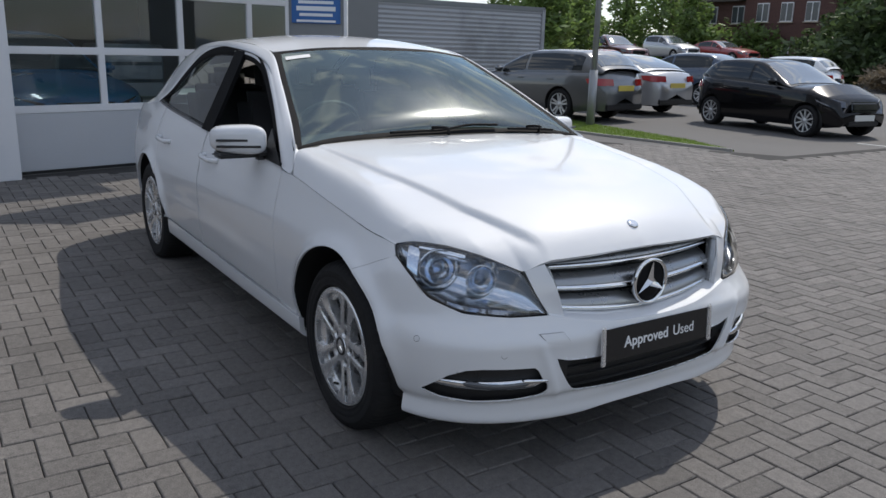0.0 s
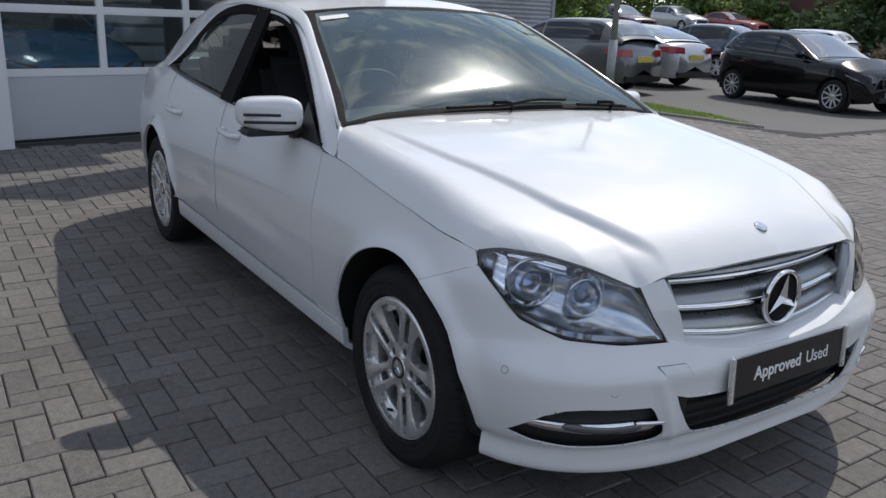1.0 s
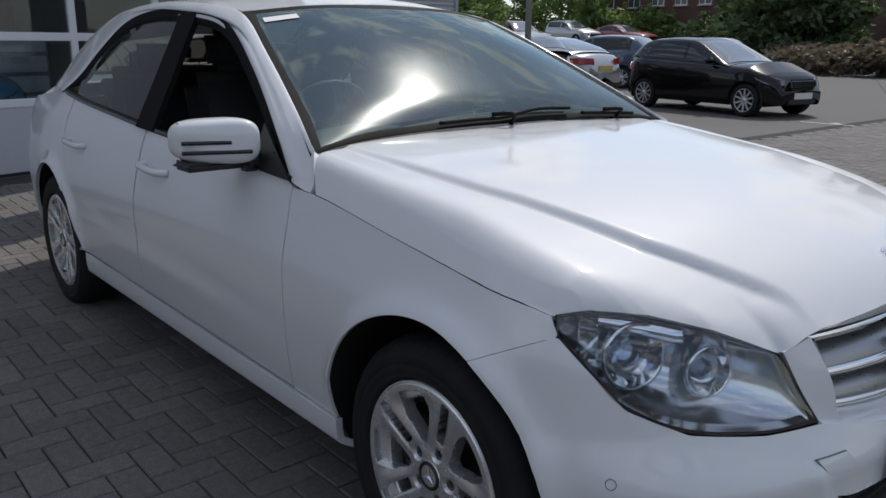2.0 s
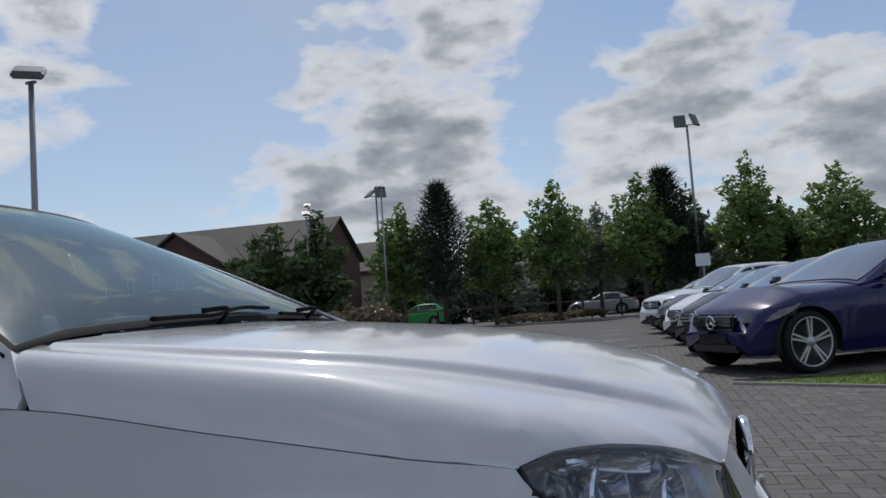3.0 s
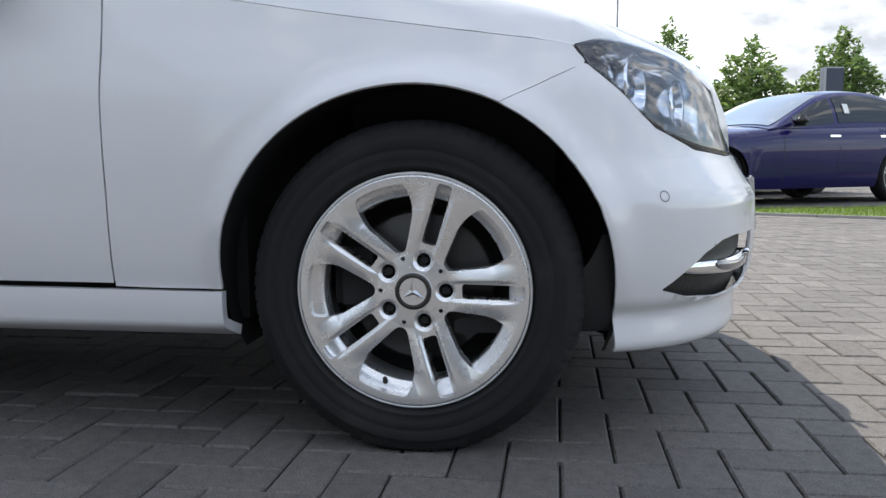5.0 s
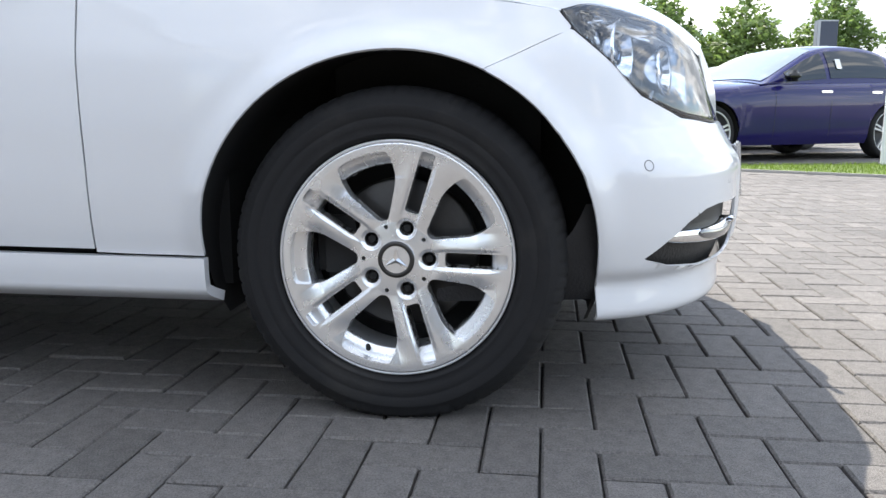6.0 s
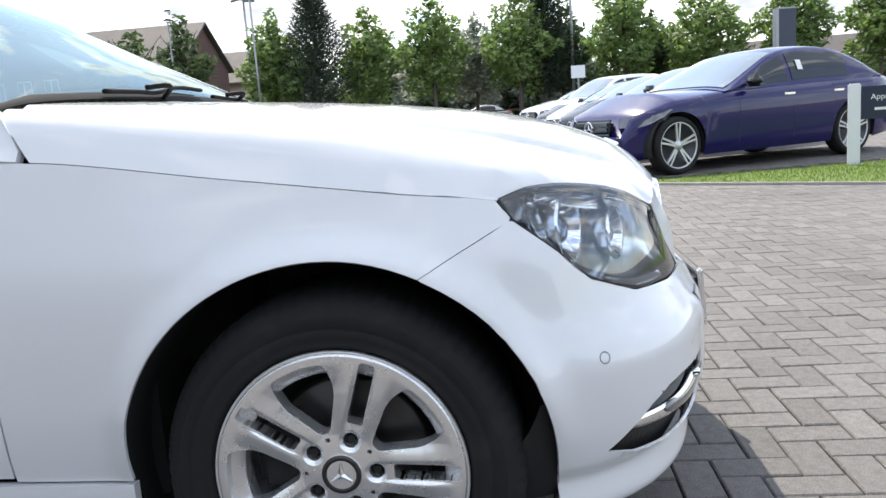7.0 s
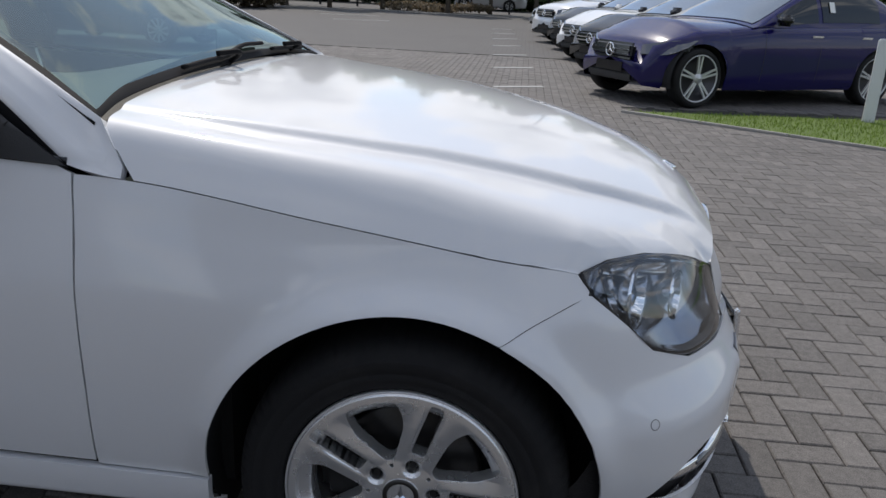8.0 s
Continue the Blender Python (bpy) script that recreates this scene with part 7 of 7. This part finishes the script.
def gable_roof(x0, x1, y0, y1, ze, zr, along="x", t=.14):
    """Two tiled slopes with gable ends."""
    bm = bmesh.new()
    if along == "x":
        ym = (y0 + y1) / 2
        pr = [(y0 - .45, ze - .18), (ym, zr), (y1 + .45, ze - .18), (y1 + .45, ze - .18 + t), (ym, zr + t), (y0 - .45, ze - .18 + t)]
        rings = [[bm.verts.new((x, a, b)) for a, b in pr] for x in (x0 - .3, x1 + .3)]
    else:
        xm = (x0 + x1) / 2
        pr = [(x0 - .35, ze - .18), (xm, zr), (x1 + .35, ze - .18), (x1 + .35, ze - .18 + t), (xm, zr + t), (x0 - .35, ze - .18 + t)]
        rings = [[bm.verts.new((a, y, b)) for a, b in pr] for y in (y0 - .3, y1 + .3)]
    n = 6
    for k in range(n):
        bm.faces.new((rings[0][k], rings[0][(k + 1) % n], rings[1][(k + 1) % n], rings[1][k]))
    for r in rings:
        bm.faces.new((r[0], r[1], r[4], r[5]))
        bm.faces.new((r[1], r[2], r[3], r[4]))
    return bm


def gable_wall(x0, x1, y0, y1, h, zr, along="x"):
    bm = bmesh.new()
    if along == "x":
        ym = (y0 + y1) / 2
        pr = [(y0, 0), (y1, 0), (y1, h), (ym, zr - .02), (y0, h)]
        rings = [[bm.verts.new((x, a, b)) for a, b in pr] for x in (x0, x1)]
    else:
        xm = (x0 + x1) / 2
        pr = [(x0, 0), (x1, 0), (x1, h), (xm, zr - .02), (x0, h)]
        rings = [[bm.verts.new((a, y, b)) for a, b in pr] for y in (y0, y1)]
    for k in range(5):
        bm.faces.new((rings[0][k], rings[0][(k + 1) % 5], rings[1][(k + 1) % 5], rings[1][k]))
    bm.faces.new(rings[0])
    bm.faces.new(rings[1])
    return bm


def house_window(parent, x, y, z, w=.95, h=1.15, bars=True):
    fr = part("window", block((w, .12, h), (x, y - .03, z), .01), M_FRAMEW, parent, "white-framed window")
    for s in (-1, 1):
        part("pane", block((w / 2 - .07, .03, h - .12), (x + s * w / 4, y - .085, z), 0), M_HWIN, fr)
    part("sill", block((w + .16, .16, .07), (x, y - .08, z - h / 2 - .03), .01), M_BEIGE, fr)


hs = thing("brick_house", "long two-storey red brick building with tiled gables", "house", Matrix.Translation((0, 0, 0)))
part("wall", gable_wall(-39.5, -19.6, 45, 53, 5.15, 7.75), M_BRICK, hs)
part("roof", gable_roof(-39.5, -19.6, 45, 53, 5.15, 7.85), M_TILE, hs)
part("wing_wall", gable_wall(-31.6, -25.4, 43.2, 47, 5.05, 7.0, "y"), M_BRICK, hs)
part("wing_roof", gable_roof(-31.6, -25.4, 43.2, 49, 5.05, 7.1, "y"), M_TILE, hs)
part("porch_wall", block((3.2, .5, 2.6), (-24.6, 42.7, 1.3), .02), M_BEIGE, hs, "beige porch wall")
for x in (-38, -35.6, -33.4, -23.5, -21.3):
    house_window(hs, x, 45, 4.1)
    house_window(hs, x, 45, 1.6)
for x in (-30.2, -28.5, -26.8):
    house_window(hs, x, 43.2, 4.1, .85)
    house_window(hs, x, 43.2, 1.6, .85)
h2 = thing("beige_house", "beige rendered house with a dark tiled roof", "house")
part("wall", gable_wall(-13.5, -3, 62, 70, 4.3, 6.6), M_BEIGE, h2)
part("roof", gable_roof(-13.5, -3, 62, 70, 4.3, 6.7), M_TILE, h2)
for x in (-12, -9.5, -7, -4.5):
    house_window(h2, x, 62, 3.2)
h4 = thing("beige_house", "beige rendered house behind the brick one", "house")
part("wall", gable_wall(-26, -17, 58, 66, 4.6, 7.0), M_BEIGE, h4)
part("roof", gable_roof(-26, -17, 58, 66, 4.6, 7.1), M_TILE, h4)
h3 = thing("beige_house", "low beige house at the edge of the car park", "house")
part("wall", gable_wall(17.5, 33, 60, 68, 2.9, 4.7), M_BEIGE, h3)
part("roof", gable_roof(17.5, 33, 60, 68, 2.9, 4.8), M_TILE, h3)
for x in (20, 22.5, 25, 27.5):
    house_window(h3, x, 60, 1.7)


# ---- block paving in herringbone, piece by piece ----
PITCH, PX, PY = .098, .468, -.680


def paver_mesh(w, d):
    """A block w by d with worn, rounded edges, its top at 0."""
    g, c, h = .0021, .0040, .030
    x0, x1, y0, y1 = g, w - g, g, d - g
    V = [(x0, y0, -h), (x1, y0, -h), (x1, y1, -h), (x0, y1, -h), (x0, y0, -c), (x1, y0, -c), (x1, y1, -c), (x0, y1, -c),
         (x0 + c, y0 + c, 0), (x1 - c, y0 + c, 0), (x1 - c, y1 - c, 0), (x0 + c, y1 - c, 0)]
    F = [(8, 9, 10, 11)] + [(a, b, b + 4, a + 4) for k in (0, 4) for a, b in ((k, k + 1), (k + 1, k + 2), (k + 2, k + 3))] + [(3, 0, 4, 7), (7, 4, 8, 11)]
    return np.array(V), F


paving = tagged(new("pavement"), "grey concrete block paving laid in herringbone", "pavement", kind="structure")
flatV, blockF = paver_mesh(2 * PITCH, PITCH)
uprightV, _ = paver_mesh(PITCH, 2 * PITCH)
me_flat = mesh_of("paving_block", flatV, blockF, M_PAVER_ONE, False)
me_up = mesh_of("paving_block", uprightV, blockF, M_PAVER_ONE, False)
rng = np.random.default_rng(5)
allV, allF, singles = [], [], 0
count = 0
for j in range(-150, 66):
    for i in range(-100, 110):
        k = (i - j) % 4
        if k not in (0, 3):
            continue
        x, y = PX + i * PITCH, PY - (j + 1) * PITCH
        if k == 3:
            y -= PITCH
        if not (-8.6 < x < 10.6 and -6.6 < y < 13.8):
            continue
        if y > 7.6 and x < -4.2 or x < -6.4 and (y > -1.7 - 0 * x) or x + y < -12.6 or x < -4.3 and (y - 5.6) > (x + 9.3) * .571:
            continue
        if x > 1.15 and 6.95 - .662 * (x - 1.3) < y + .12 and y < 7.0 + .2 * x and x > 1.3:
            continue
        dz, tx, ty = rng.normal(0, .0011), rng.normal(0, .006), rng.normal(0, .006)
        if -.75 < x < 1.45 and -1.65 < y < -.15 and singles < 300:
            ob = bpy.data.objects.new("paving_block", me_flat if k == 0 else me_up)
            scene.collection.objects.link(ob)
            ob.parent = paving
            ob.matrix_local = Matrix.Translation((x, y, dz)) @ Euler((tx, ty, 0)).to_matrix().to_4x4()
            singles += 1
            continue
        v = (flatV if k == 0 else uprightV) + np.array((x, y, dz))
        v[:, 2] += (v[:, 0] - x) * ty * .6 + (v[:, 1] - y) * tx * .6
        allV.append(v)
        allF.append(np.array([f for f in blockF]) + 12 * count)
        count += 1
rest = raw("paving_blocks", np.vstack(allV), np.vstack(allF), M_PAVER, paving, "", False)
tagged(rest, "grey paving blocks further off", kind="stuff")
